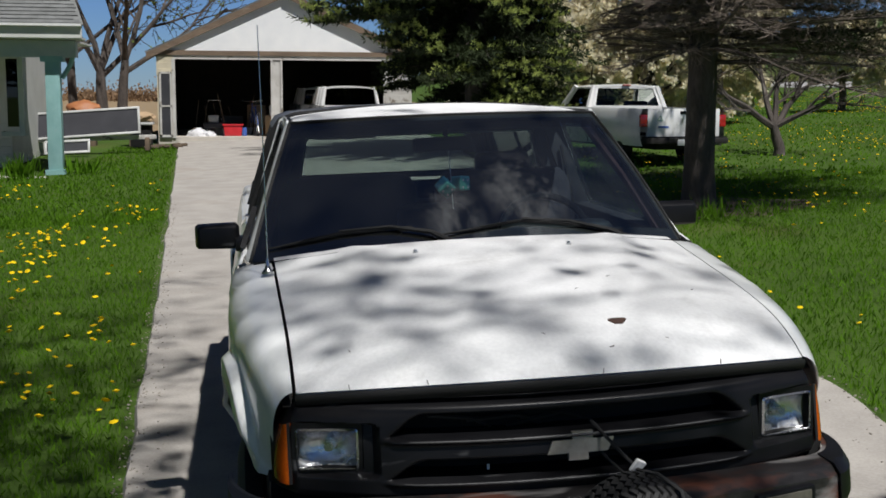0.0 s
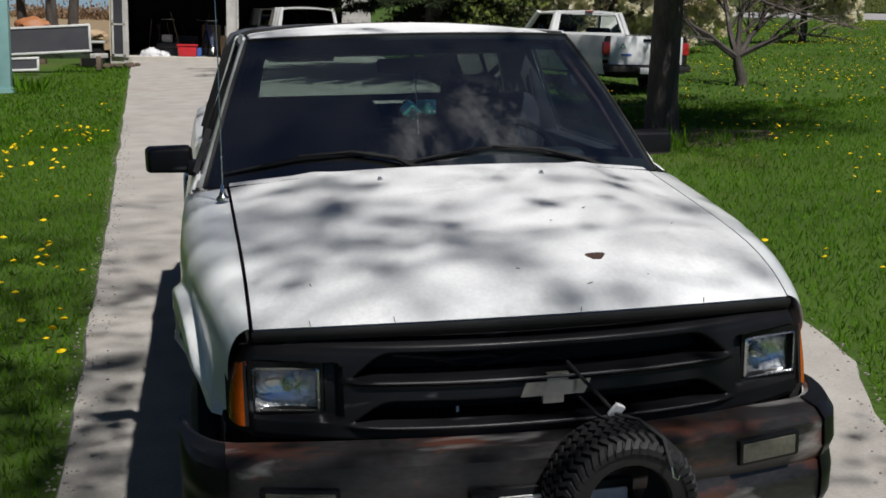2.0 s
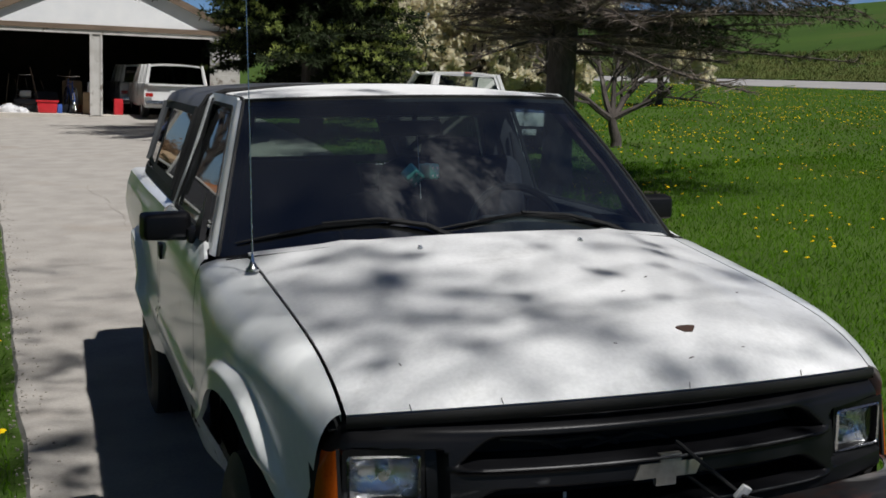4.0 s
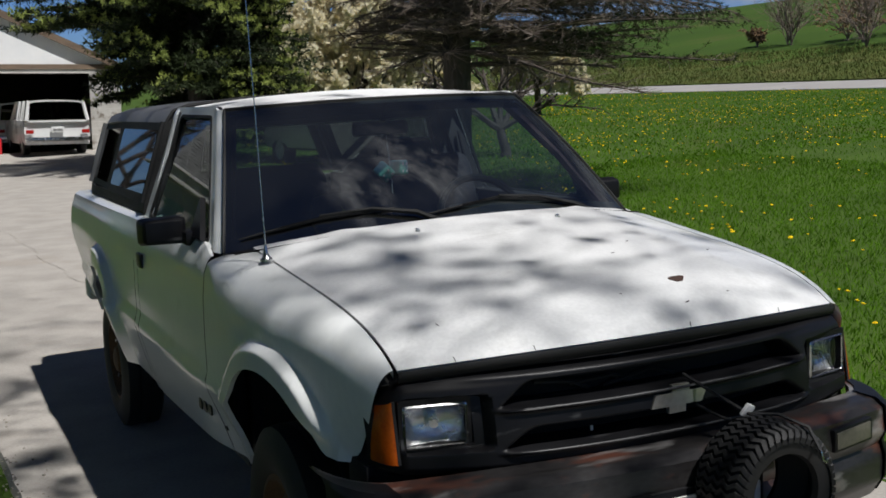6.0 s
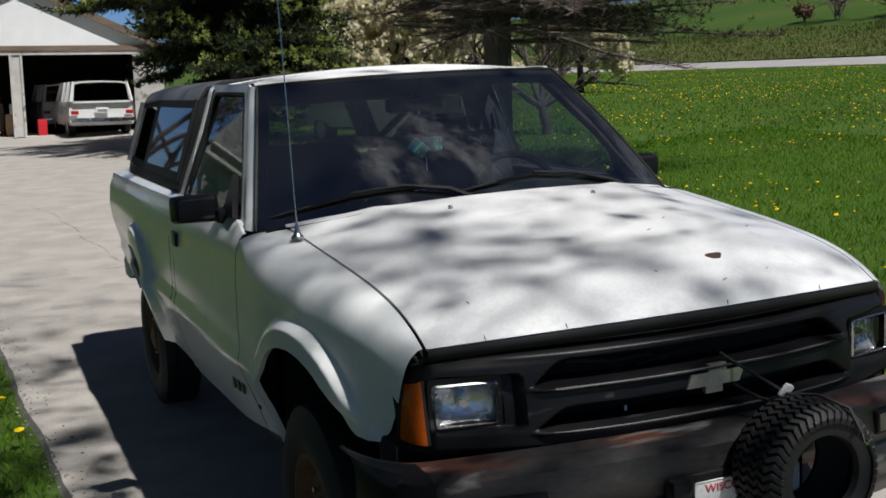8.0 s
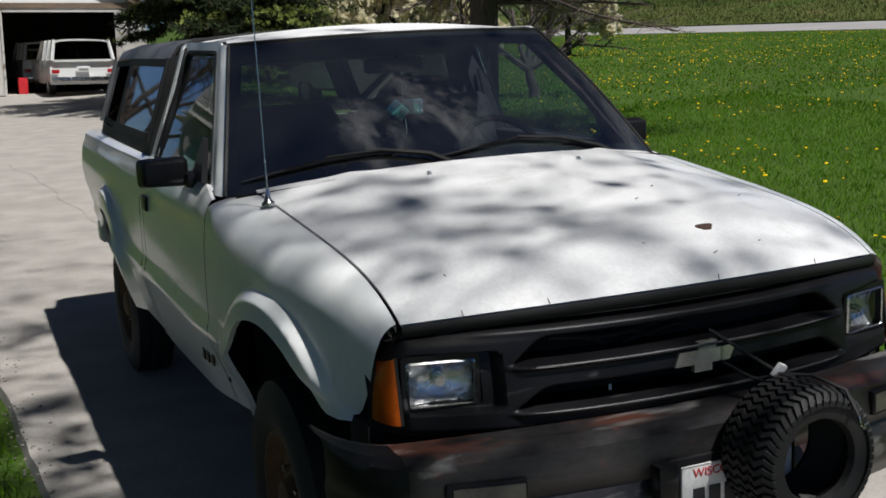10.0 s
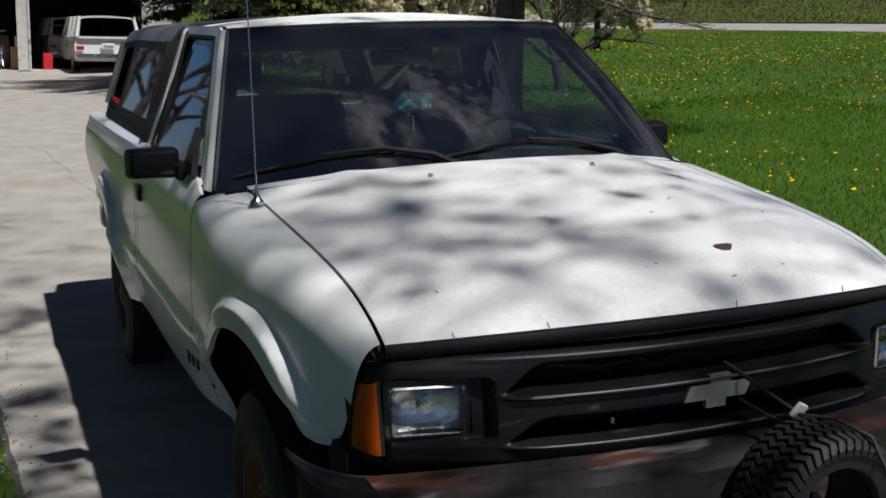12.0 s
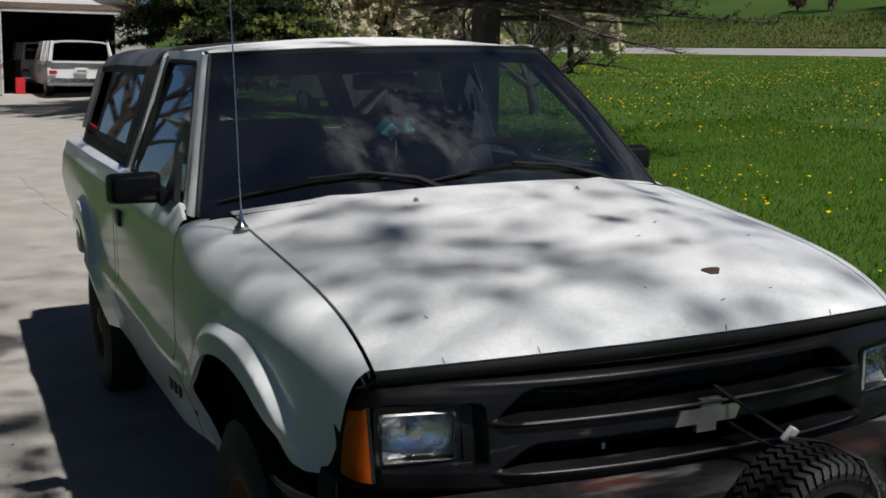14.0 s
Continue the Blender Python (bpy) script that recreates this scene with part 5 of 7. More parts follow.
box(bm, (0.106, -0.338, 0.806), (0.026, 0.012, 0.036), Euler((0.4, 0.5, 0.2)).to_matrix().to_4x4(), 0.004)
part("tag", bm, "white_plain", bungee, "white paper tag")

# ---- garage ----
GZ = 0.565
garage = thing("garage", "white two-bay garage with open doors and weathered trim", "garage")
GX0, GX1, GY0, GY1 = -3.29, 3.25, 28.0, 35.0
TOP = 2.77


def slab_box(name, x0, x1, y0, y1, z0, z1, mat, parent, label="", bevel=0.0):
    bm = bmesh.new()
    box(bm, ((x0 + x1) / 2, (y0 + y1) / 2, (z0 + z1) / 2), (x1 - x0, y1 - y0, z1 - z0), bevel=bevel)
    return part(name, bm, mat, parent, label, smooth=bevel > 0)


slab_box("floor_slab", GX0, GX1, GY0, GY1, GZ - 0.3, GZ + 0.02, "slab", garage, "stained concrete floor")
# The right wall's duller grey wood stands in for the spruce's shade on it.
for x0, x1, nm in ((GX0, -2.88, "front_wall"), (-0.38, -0.15, "post"), (2.52, GX1, "front_wall")):
    w = slab_box(nm, x0, x1, GY0, GY0 + 0.12, GZ, TOP, "grey_wood" if nm == "post" or x0 > 2 else "siding", garage, "peeling white post" if nm == "post" else "cream clapboard wall")
    if nm == "front_wall":
        n = int((TOP - GZ) / 0.16)
        for k in range(n):
            if x0 < -3 and k < 10:
                continue
            bm = bmesh.new()
            box(bm, ((x0 + x1) / 2, GY0 - 0.012, GZ + 0.16 * (k + 0.5)), (x1 - x0 + 0.02, 0.03, 0.158), Matrix.Rotation(0.10, 4, "X"))
            part("clapboard", bm, "siding" if x0 < 2 else "grey_wood", w, smooth=False)
slab_box("side_wall", GX0, GX0 + 0.12, GY0 + 0.12, GY1, GZ, TOP, "inner_wall", garage, "wooden side wall, darkened for the shade inside")
slab_box("side_wall", GX1 - 0.12, GX1, GY0 + 0.12, GY1, GZ, TOP, "inner_wall", garage, "wooden side wall, darkened for the shade inside")
slab_box("back_wall", GX0, GX1, GY1, GY1 + 0.12, GZ, TOP + 0.3, "inner_wall", garage, "wooden back wall, darkened for the shade inside")
slab_box("loft_boards", GX0 + 0.12, GX1 - 0.12, GY0 + 0.12, GY1, TOP, TOP + 0.06, "inner_wall", garage, "ceiling boards, darkened for the shade inside")
slab_box("lintel", -2.92, 2.8, GY0 - 0.03, GY0 + 0.15, 2.57, TOP, "grey_wood", garage, "peeling white lintel board")
slab_box("trim_board", GX0 - 0.06, GX1 + 0.06, GY0 - 0.06, GY0 - 0.02, TOP - 0.10, TOP + 0.02, "old_wood", garage, "bare brown trim board")
for x0, x1 in ((-2.92, -2.84), (-0.42, -0.36), (-0.17, -0.12)):
    slab_box("door_jamb", x0, x1, GY0 - 0.04, GY0 + 0.10, GZ, 2.57, "grey_wood", garage, "white door jamb")
# Screened side door panel.
sd = slab_box("screen_panel", -3.20, -2.96, GY0 - 0.05, GY0 - 0.025, GZ + 0.06, 2.21, "panel_black", garage, "dark screen panel in pale frame")
for x0, x1, z0, z1 in ((-3.24, -3.19, GZ + 0.03, 2.24), (-2.97, -2.93, GZ + 0.03, 2.24), (-3.24, -2.93, 1.36, 1.40), (-3.24, -2.93, 2.20, 2.25), (-3.24, -2.93, GZ + 0.02, GZ + 0.08)):
    slab_box("frame_bar", x0, x1, GY0 - 0.065, GY0 - 0.03, z0, z1, "grey_wood", sd)
# Gable and roof.
APX, APZ = -0.06, 4.33
bm = bmesh.new()
fan(bm, [Vector((GX0 + 0.1, GY0 - 0.01, TOP)), Vector((GX1 - 0.1, GY0 - 0.01, TOP)), Vector((APX, GY0 - 0.01, APZ - 0.08))], 0.08)
part("gable", bm, "gable", garage, "white wrapped gable")
for sgn, xe in ((-1, -3.55), (1, 3.45)):
    ze = 2.71
    d = Vector((xe - APX, 0, ze - APZ))
    up = Vector((-d.z, 0, d.x)).normalized() * (1 if d.x > 0 else -1)
    def rp(a, b, off=0.0):
        return Vector((APX, 27.90, APZ)) + d * a + Vector((0, 7.5 * b, 0)) + up * off
    slope = part("roof_slope", grid(lambda a, b: rp(a, b), 2, 2, thick=0.05), "shingle", garage, "grey shingle roof slope")
    for k in range(24):
        bm = grid(lambda a, b: rp((k + a * 1.1) / 24.5, b, 0.020 + 0.012 * a), 1, 2, thick=0.010)
        part("shingle", bm, "shingle", slope, smooth=False)
    bm = bmesh.new()
    q = [rp(0, 0, -0.02), rp(1.0, 0, -0.02)]
    for a, b in ((0, 1),):
        ring = [q[0] + Vector((0, -0.03, 0.03)), q[1] + Vector((0, -0.03, 0.03)), q[1] + Vector((0, -0.03, -0.13)), q[0] + Vector((0, -0.03, -0.15))]
        fan(bm, ring, 0.04)
    part("rake_board", bm, "old_wood", garage, "bare brown rake board")
    bm = bmesh.new()
    ring = [rp(0, 0.01, -0.10), rp(0.99, 0.01, -0.10), rp(0.99, 0.06, -0.10), rp(0, 0.06, -0.10)]
    fan(bm, ring, 0.03)
    part("soffit", bm, "old_wood", garage, "brown soffit")

# What stands in the garage.
bin_ob = thing("storage_bin", "bright red plastic storage bin on the garage floor", "bin")
bm = bmesh.new()
box(bm, (-1.42, 28.9, GZ + 0.16), (0.50, 0.38, 0.28), bevel=0.03)
for v in bm.verts:
    v.co.x = -1.42 + (v.co.x + 1.42) * (0.88 + 0.12 * step(v.co.z, GZ, GZ + 0.3))
part("tub", bm, "red_bin", bin_ob)
bm = bmesh.new()
box(bm, (-1.42, 28.9, GZ + 0.315), (0.55, 0.43, 0.04), bevel=0.012)
part("lid", bm, "red_bin", bin_ob)

bag = thing("white_bag", "crumpled white plastic bags on the garage floor", "bag")
for cx, cy, s in ((-2.30, 28.75, 0.20), (-2.02, 28.7, 0.13), (-2.45, 28.9, 0.14)):
    bm = bmesh.new()
    bmesh.ops.create_icosphere(bm, subdivisions=3, radius=1.0)
    for v in bm.verts:
        k = 1 + 0.35 * noise.noise(v.co * 2.2 + Vector((cx, cy, 0)))
        v.co = Vector((cx, cy, GZ + 0.02)) + Vector((v.co.x * s * 1.3 * k, v.co.y * s * k, max(0.0, v.co.z * s * k)))
    part("bag_lump", bm, "tarp", bag)


def bicycle(x, y, rz, label):
    b = thing("bicycle", label, "bicycle", at=pose(x, y, GZ + 0.02, 0, 0, rz))
    for cx in (-0.5, 0.5):
        bm = bmesh.new()
        tube(bm, [(cx + 0.31 * math.cos(a), 0, 0.33 + 0.31 * math.sin(a)) for a in (2 * math.pi * k / 28 for k in range(29))], 0.018, 6, cap=False)
        w = part("wheel", bm, "rubber", b, "bicycle tyre")
        bm = bmesh.new()
        for k in range(12):
            a = math.pi * k / 6
            tube(bm, [(cx, 0.02, 0.33), (cx + 0.29 * math.cos(a), 0, 0.33 + 0.29 * math.sin(a))], 0.003, 4)
        tube(bm, [(cx + 0.285 * math.cos(a), 0, 0.33 + 0.285 * math.sin(a)) for a in (2 * math.pi * k / 28 for k in range(29))], 0.010, 5, cap=False)
        part("spokes", bm, "steel", w, "bright spokes and rim")
    bm = bmesh.new()
    for p, q in (((-0.5, 0.33), (-0.1, 0.33)), ((-0.1, 0.33), (-0.2, 0.80)), ((-0.2, 0.72), (0.35, 0.76)), ((-0.1, 0.33), (0.37, 0.70)), ((-0.5, 0.33), (-0.19, 0.74)), ((0.5, 0.33), (0.34, 0.86))):
        tube(bm, [(p[0], 0, p[1]), (q[0], 0, q[1])], 0.016, 6)
    part("bike_frame", bm, "blue_plastic", b, "blue frame")
    bm = bmesh.new()
    tube(bm, [(0.30, -0.28, 0.94), (0.35, -0.1, 0.92), (0.35, 0.1, 0.92), (0.30, 0.28, 0.94)], 0.014, 6)
    part("handlebar", bm, "steel", b)
    bm = bmesh.new()
    box(bm, (-0.21, 0, 0.86), (0.25, 0.12, 0.06), bevel=0.02)
    part("saddle", bm, "rubber", b)
    return b


bicycle(-0.85, 29.1, 100, "old bicycle leaning in the garage")
mower = thing("push_mower", "dark push mower among the garage clutter", "mower")
bm = bmesh.new()
box(bm, (-1.95, 29.6, GZ + 0.28), (0.55, 0.70, 0.16), bevel=0.04)
part("deck", bm, "panel_black", mower)
bm = bmesh.new()
box(bm, (-1.95, 29.55, GZ + 0.46), (0.28, 0.30, 0.20), bevel=0.04)
part("engine", bm, "alu", mower, "pale engine cover")
bm = bmesh.new()
tube(bm, [(-2.15, 29.8, GZ + 0.35), (-2.12, 30.3, GZ + 0.95), (-1.78, 30.3, GZ + 0.95), (-1.75, 29.8, GZ + 0.35)], 0.013, 6)
part("push_handle", bm, "steel", mower)
for dx in (-0.29, 0.29):
    for dy in (-0.25, 0.27):
        bm = bmesh.new()
        lathe(bm, [(0.001, -0.025), (0.09, -0.025), (0.11, -0.015), (0.11, 0.015), (0.09, 0.025), (0.001, 0.025)], 18, Matrix.Translation((-1.95 + dx, 29.6 + dy, GZ + 0.13)))
        part("wheel", bm, "rubber", mower)
random.seed(12)
for k in range(10):
    cl = thing("garage_tool", "assorted dark tool in the garage clutter", "tool", "garage clutter")
    cx, cy = -2.45 + 0.22 * k, 29.0 + random.uniform(0.2, 1.4)
    bm = bmesh.new()
    tube(bm, [(cx, cy, GZ + 0.02), (cx + random.uniform(-0.3, 0.3), cy + 0.2, GZ + random.uniform(0.5, 1.2))], 0.016, 6)
    part("shaft", bm, "old_wood", cl)
    bm = bmesh.new()
    box(bm, (cx, cy, GZ + 0.12), (random.uniform(0.12, 0.3), 0.15, 0.2), Matrix.Rotation(random.uniform(-0.5, 0.5), 4, "Z"), 0.03)
    part("head", bm, random.choice(("alu", "panel_black", "orange", "tarp", "steel")), cl)
random.seed(11)
for cx, cy, sx, sy, sz, mat, lab in ((-0.42, 28.7, 0.30, 0.3, 0.55, "cardboard", "brown cardboard box standing by the garage post"), (-0.36, 28.65, 0.2, 0.2, 0.25, "tarp", "small white box by the garage post"),
                                     (-1.5, 30.2, 0.6, 0.4, 0.5, "panel_black", "dark crate among the garage clutter"), (-0.8, 30.5, 0.5, 0.5, 0.8, "cardboard", "cardboard box deep in the garage"),
                                     (-1.12, 28.95, 0.12, 0.12, 0.22, "blue_plastic", "blue jug on the garage floor"), (0.30, 28.9, 0.22, 0.3, 0.4, "red_bin", "red can beside the parked wagons")):
    bx = thing("box" if mat != "blue_plastic" else "jug", lab, "box" if mat != "blue_plastic" else "jug")
    bm = bmesh.new()
    zz = 0.57 if lab.startswith("small") else 0.02
    box(bm, (cx, cy, GZ + zz + sz / 2), (sx, sy, sz), Matrix.Rotation(random.uniform(-0.3, 0.3), 4, "Z"), 0.015)
    part("carton", bm, mat, bx)
    bm = bmesh.new()
    box(bm, (cx, cy, GZ + zz + sz + 0.006), (sx * 0.9, sy * 0.5, 0.012), bevel=0.003)
    part("flap", bm, mat, bx)


# ---- cars ----
def car_wheel(parent, x, y, r, w=0.2):
    bm = bmesh.new()
    lathe(bm, [(r * 0.6, -w / 2), (r * 0.9, -w / 2), (r, -w / 2 + 0.03), (r, w / 2 - 0.03), (r * 0.9, w / 2), (r * 0.6, w / 2)], 28, Matrix.Translation((x, y, r)))
    bmesh.ops.recalc_face_normals(bm, faces=bm.faces)
    t = part("wheel", bm, "rubber", parent, "black tyre")
    bm = bmesh.new()
    s = 1 if x > 0 else -1
    lathe(bm, [(r * 0.62, s * w * 0.42), (r * 0.5, s * w * 0.30), (r * 0.2, s * w * 0.34), (0.001, s * w * 0.40)], 20, Matrix.Translation((x, y, r)))
    part("rim", bm, "alu", t, "grey rim")


def loft(bm, secs, mat_rows=None):
    """Skin through sections, each a list of points."""
    rows = [[bm.verts.new(p) for p in s] for s in secs]
    for a, b in zip(rows, rows[1:]):
        for j in range(len(a) - 1):
            bm.faces.new((a[j], a[j + 1], b[j + 1], b[j]))
    return bm


def wagon(name, label, at):
    """A boxy estate seen from behind; y runs to its nose, z from the ground."""
    w = thing(name, label, "car", "wagons in the garage", at)
    def sec(y, hood=0.0):
        top = 1.02 if hood else 1.05
        return [Vector((-0.80, y, 0.32)), Vector((-0.85, y, 0.45)), Vector((-0.86, y, 0.75)), Vector((-0.84, y, 1.0)), Vector((-0.80, y, top)), Vector((0.80, y, top)), Vector((0.84, y, 1.0)), Vector((0.86, y, 0.75)), Vector((0.85, y, 0.45)), Vector((0.80, y, 0.32))]
    bm = loft(bmesh.new(), [sec(0.06), sec(0.0), sec(0.02), sec(2.9), sec(2.95, 1), sec(4.2, 1)])
    bm.faces.new([v for v in bm.verts[:10]][::-1])
    bm.faces.new(bm.verts[-10:])
    bmesh.ops.recalc_face_normals(bm, faces=bm.faces)
    body = part("body", bm, "white_car", w, "white body")
    # Cabin: posts, roof, glass.
    bm = grid(lambda a, b: Vector(((2 * a - 1) * (0.70 - 0.02 * b), 0.10 + 2.35 * b, 1.60 + 0.05 * (1 - (2 * a - 1) ** 2) * math.sin(b * 2.6 + 0.4) - 0.04 * abs(2 * a - 1) ** 6)), 14, 10, thick=0.04)
    part("roof", bm, "white_car", w)
    for sgn in (-1, 1):
        for y0, y1 in ((0.02, 0.12), (0.95, 0.95), (1.75, 1.75), (2.9, 2.42)):
            bm = bmesh.new()
            tube(bm, [(sgn * 0.79, y0, 1.02), (sgn * 0.70, y1, 1.61)], [0.055, 0.04], 6)
            part("pillar", bm, "white_car", w)
        bm = fan(bmesh.new(), [Vector((sgn * 0.785, 0.1, 1.05)), Vector((sgn * 0.785, 2.8, 1.05)), Vector((sgn * 0.70, 2.4, 1.58)), Vector((sgn * 0.70, 0.15, 1.58))])
        part("side_glass", bm, "tint", w, "dark side windows")
        bm = bmesh.new()
        box(bm, (sgn * 0.72, -0.012, 0.70), (0.20, 0.03, 0.11), bevel=0.01)
        part("tail_lamp", bm, "red_lens", w, "red tail lamp")
    bm = fan(bmesh.new(), [Vector((-0.72, 0.035, 1.06)), Vector((0.72, 0.035, 1.06)), Vector((0.64, 0.12, 1.56)), Vector((-0.64, 0.12, 1.56))])
    part("rear_glass", bm, "tint", w, "dark rear window")
    bm = bmesh.new()
    box(bm, (0, 0.0, 1.00), (1.5, 0.05, 0.06), bevel=0.015)
    part("tailgate_lip", bm, "white_car", w)
    bm = bmesh.new()
    box(bm, (0, -0.06, 0.48), (1.66, 0.14, 0.13), bevel=0.03)
    part("bumper", bm, "steel", w, "bright steel bumper")
    bm = bmesh.new()
    box(bm, (0.0, -0.012, 0.76), (0.34, 0.02, 0.17), bevel=0.004)
    pl = part("number_plate", bm, "white_plain", w, "pale number plate")
    for k in range(5):
        bm = bmesh.new()
        box(bm, (-0.10 + 0.05 * k, -0.024, 0.75), (0.03, 0.004, 0.07))
        part("plate_bar", bm, "dash", pl)
    bm = bmesh.new()
    box(bm, (0, 2.0, 0.70), (1.4, 0.6, 0.5), bevel=0.05)
    part("seats", bm, "cloth", w, "dark seats")
    for sx in (-0.74, 0.74):
        for yy in (0.85, 3.4):
            car_wheel(w, sx, yy, 0.34)
    return w


wagon("station_wagon", "white boxy wagon half inside the garage bay", pose(1.52, 26.45, land(1.6, 27.0) + 0.008, 0, 0, 2) @ Matrix.Diagonal((0.88, 0.95, 0.80, 1)))
wagon("station_wagon", "white boxy wagon parked deeper in the garage", pose(1.16, 30.2, GZ + 0.02, 0, 0, 3) @ Matrix.Diagonal((0.88, 0.9, 0.80, 1)))

# White pickup on the lawn.
wp = thing("pickup_truck", "white work pickup with red tail lamps parked on the lawn", "pickup truck", at=pose(6.36, 16.2, land(6.0, 17.5) - 0.07, 0, 0, 10) @ Matrix.Diagonal((0.98, 1, 0.855, 1)))
for sgn in (-1, 1):
    def wsec(y, top, wd=0.86):
        return [Vector((sgn * (wd - 0.05), y, 0.42)), Vector((sgn * wd, y, 0.60)), Vector((sgn * wd, y, 0.85)), Vector((sgn * (wd - 0.02), y, top - 0.06)), Vector((sgn * (wd - 0.05), y, top)), Vector((sgn * (wd - 0.14), y, top)), Vector((sgn * (wd - 0.14), y, 0.7))]
    bm = loft(bmesh.new(), [wsec(0.0, 1.16, 0.83), wsec(0.12, 1.16), wsec(1.95, 1.17), wsec(1.97, 1.17)])
    bmesh.ops.recalc_face_normals(bm, faces=bm.faces)
    part("bed_side", bm, "white_car", wp, "white bed side")
    bm = bmesh.new()
    box(bm, (sgn * 0.775, -0.005, 0.92), (0.13, 0.06, 0.24), bevel=0.012)
    tl = part("tail_lamp", bm, "red_lens", wp, "red tail lamp")
    bm = bmesh.new()
    box(bm, (sgn * 0.775, -0.036, 0.84), (0.10, 0.01, 0.06), bevel=0.004)
    part("reverse_lens", bm, "red_lens", tl)
    bm = loft(bmesh.new(), [wsec(2.0, 1.17), wsec(3.3, 1.16), wsec(4.4, 1.02, 0.82)])
    bmesh.ops.recalc_face_normals(bm, faces=bm.faces)
    part("cab_side", bm, "white_car", wp, "white door and fender")
    for y0, y1 in ((2.02, 2.10), (3.2, 2.85)):
        bm = bmesh.new()
        tube(bm, [(sgn * 0.80, y0, 1.14), (sgn * 0.66, y1, 1.62)], [0.06, 0.05], 6)
        part("pillar", bm, "white_car", wp)
    bm = fan(bmesh.new(), [Vector((sgn * 0.79, 2.05, 1.16)), Vector((sgn * 0.79, 3.15, 1.16)), Vector((sgn * 0.66, 2.8, 1.60)), Vector((sgn * 0.66, 2.12, 1.60))])
    part("side_glass", bm, "tint", wp, "dark side window")
    for yy in (0.95, 3.75):
        car_wheel(wp, sgn * 0.72, yy, 0.34, 0.22)
bm = bmesh.new()
box(bm, (0, -0.01, 0.88), (1.42, 0.06, 0.56), bevel=0.015)
tg = part("tailgate", bm, "white_car", wp, "white tailgate with small green emblem")
bm = bmesh.new()
box(bm, (0.02, -0.045, 1.08), (0.20, 0.015, 0.06), bevel=0.005)
part("tailgate_handle", bm, "plastic", tg, "dark tailgate handle")
bm = bmesh.new()
tube(bm, [(-0.52, -0.045, 0.93), (-0.42, -0.045, 0.93), (-0.47, -0.045, 1.02), (-0.52, -0.045, 0.93)], 0.009, 5)
part("emblem", bm, "green_print", tg, "green triangle emblem")
bm = bmesh.new()
box(bm, (-0.40, -0.043, 0.80), (0.20, 0.008, 0.035))
part("lettering_bar", bm, "blue_plastic", tg, "blue bar of lettering")
bm = bmesh.new()
box(bm, (0, -0.10, 0.53), (1.62, 0.18, 0.12), bevel=0.03)
rb = part("rear_bumper", bm, "chassis", wp, "dark step bumper")
bm = bmesh.new()
box(bm, (0, -0.08, 0.60), (1.60, 0.14, 0.03), bevel=0.01)
part("step_pad", bm, "plastic", rb, "black step pad")
bm = bmesh.new()
box(bm, (-0.05, -0.19, 0.50), (0.30, 0.01, 0.12), bevel=0.003)
part("number_plate", bm, "alu", rb, "pale number plate")
bm = grid(lambda a, b: Vector(((2 * a - 1) * 0.68, 2.08 + 0.78 * b, 1.62 + 0.04 * (1 - (2 * a - 1) ** 2) - 0.03 * abs(2 * a - 1) ** 6)), 12, 6, thick=0.05)
rf = part("cab_roof", bm, "white_car", wp)
bm = bmesh.new()
box(bm, (0, 2.06, 1.640), (0.16, 0.04, 0.022), bevel=0.006)
part("brake_lamp", bm, "red_lens", rf, "high red brake lamp")
o = loop_of([(-0.80, 2.0, 0.8), (0.80, 2.0, 0.8), (0.80, 2.0, 1.16), (0.67, 2.09, 1.63), (-0.67, 2.09, 1.63), (-0.80, 2.0, 1.16)], 4, 0.01)
i = loop_of([(-0.66, 2.0, 1.20), (0.66, 2.0, 1.20), (0.665, 2.005, 1.24), (0.58, 2.085, 1.57), (-0.58, 2.085, 1.57), (-0.665, 2.005, 1.24)], 4, 0.02)
part("cab_back", ring_frame(bmesh.new(), o, i, 0.04), "white_car", wp, "white cab back")
part("rear_window", fan(bmesh.new(), i), "glass", wp, "clear rear window")
bm = fan(bmesh.new(), [Vector((-0.72, 3.10, 1.17)), Vector((0.72, 3.10, 1.17)), Vector((0.60, 2.84, 1.60)), Vector((-0.60, 2.84, 1.60))])
part("windshield", bm, "glass", wp, "clear windshield")
bm = bmesh.new()
box(bm, (0, 3.7, 0.99), (1.45, 1.3, 0.10), bevel=0.04)
part("hood", bm, "white_car", wp)
bm = bmesh.new()
box(bm, (0, 1.0, 0.66), (1.5, 1.9, 0.06))
box(bm, (0, 2.2, 0.40), (0.8, 4.0, 0.12))
part("bed_floor", bm, "chassis", wp, "dark bed floor and frame")
for sx in (-0.36, 0.36):
    bm = bmesh.new()
    box(bm, (sx, 2.35, 1.02), (0.48, 0.14, 0.56), bevel=0.05)
    part("seat", bm, "cloth", wp, "dark seat back")

# ---- house with porch ----
house = thing("house", "pale farmhouse with grey shingle roof and teal porch post", "house", at=Matrix.Translation((-0.10, 0, -0.135)))
HZ = 0.28
wall_h = slab_box("front_wall", -14.0, -5.62, 22.0, 22.2, HZ - 0.3, 2.95, "house_wall", house, "pale clapboard wall")
for k in range(17):
    bm = bmesh.new()
    box(bm, (-8.0, 21.985, HZ + 0.08 + 0.155 * k), (4.8, 0.03, 0.152), Matrix.Rotation(0.09, 4, "X"))
    part("clapboard", bm, "house_wall", wall_h, smooth=False)
slab_box("side_wall", -5.72, -5.62, 22.2, 27.5, HZ - 0.3, 2.95, "house_wall", house, "pale side wall")
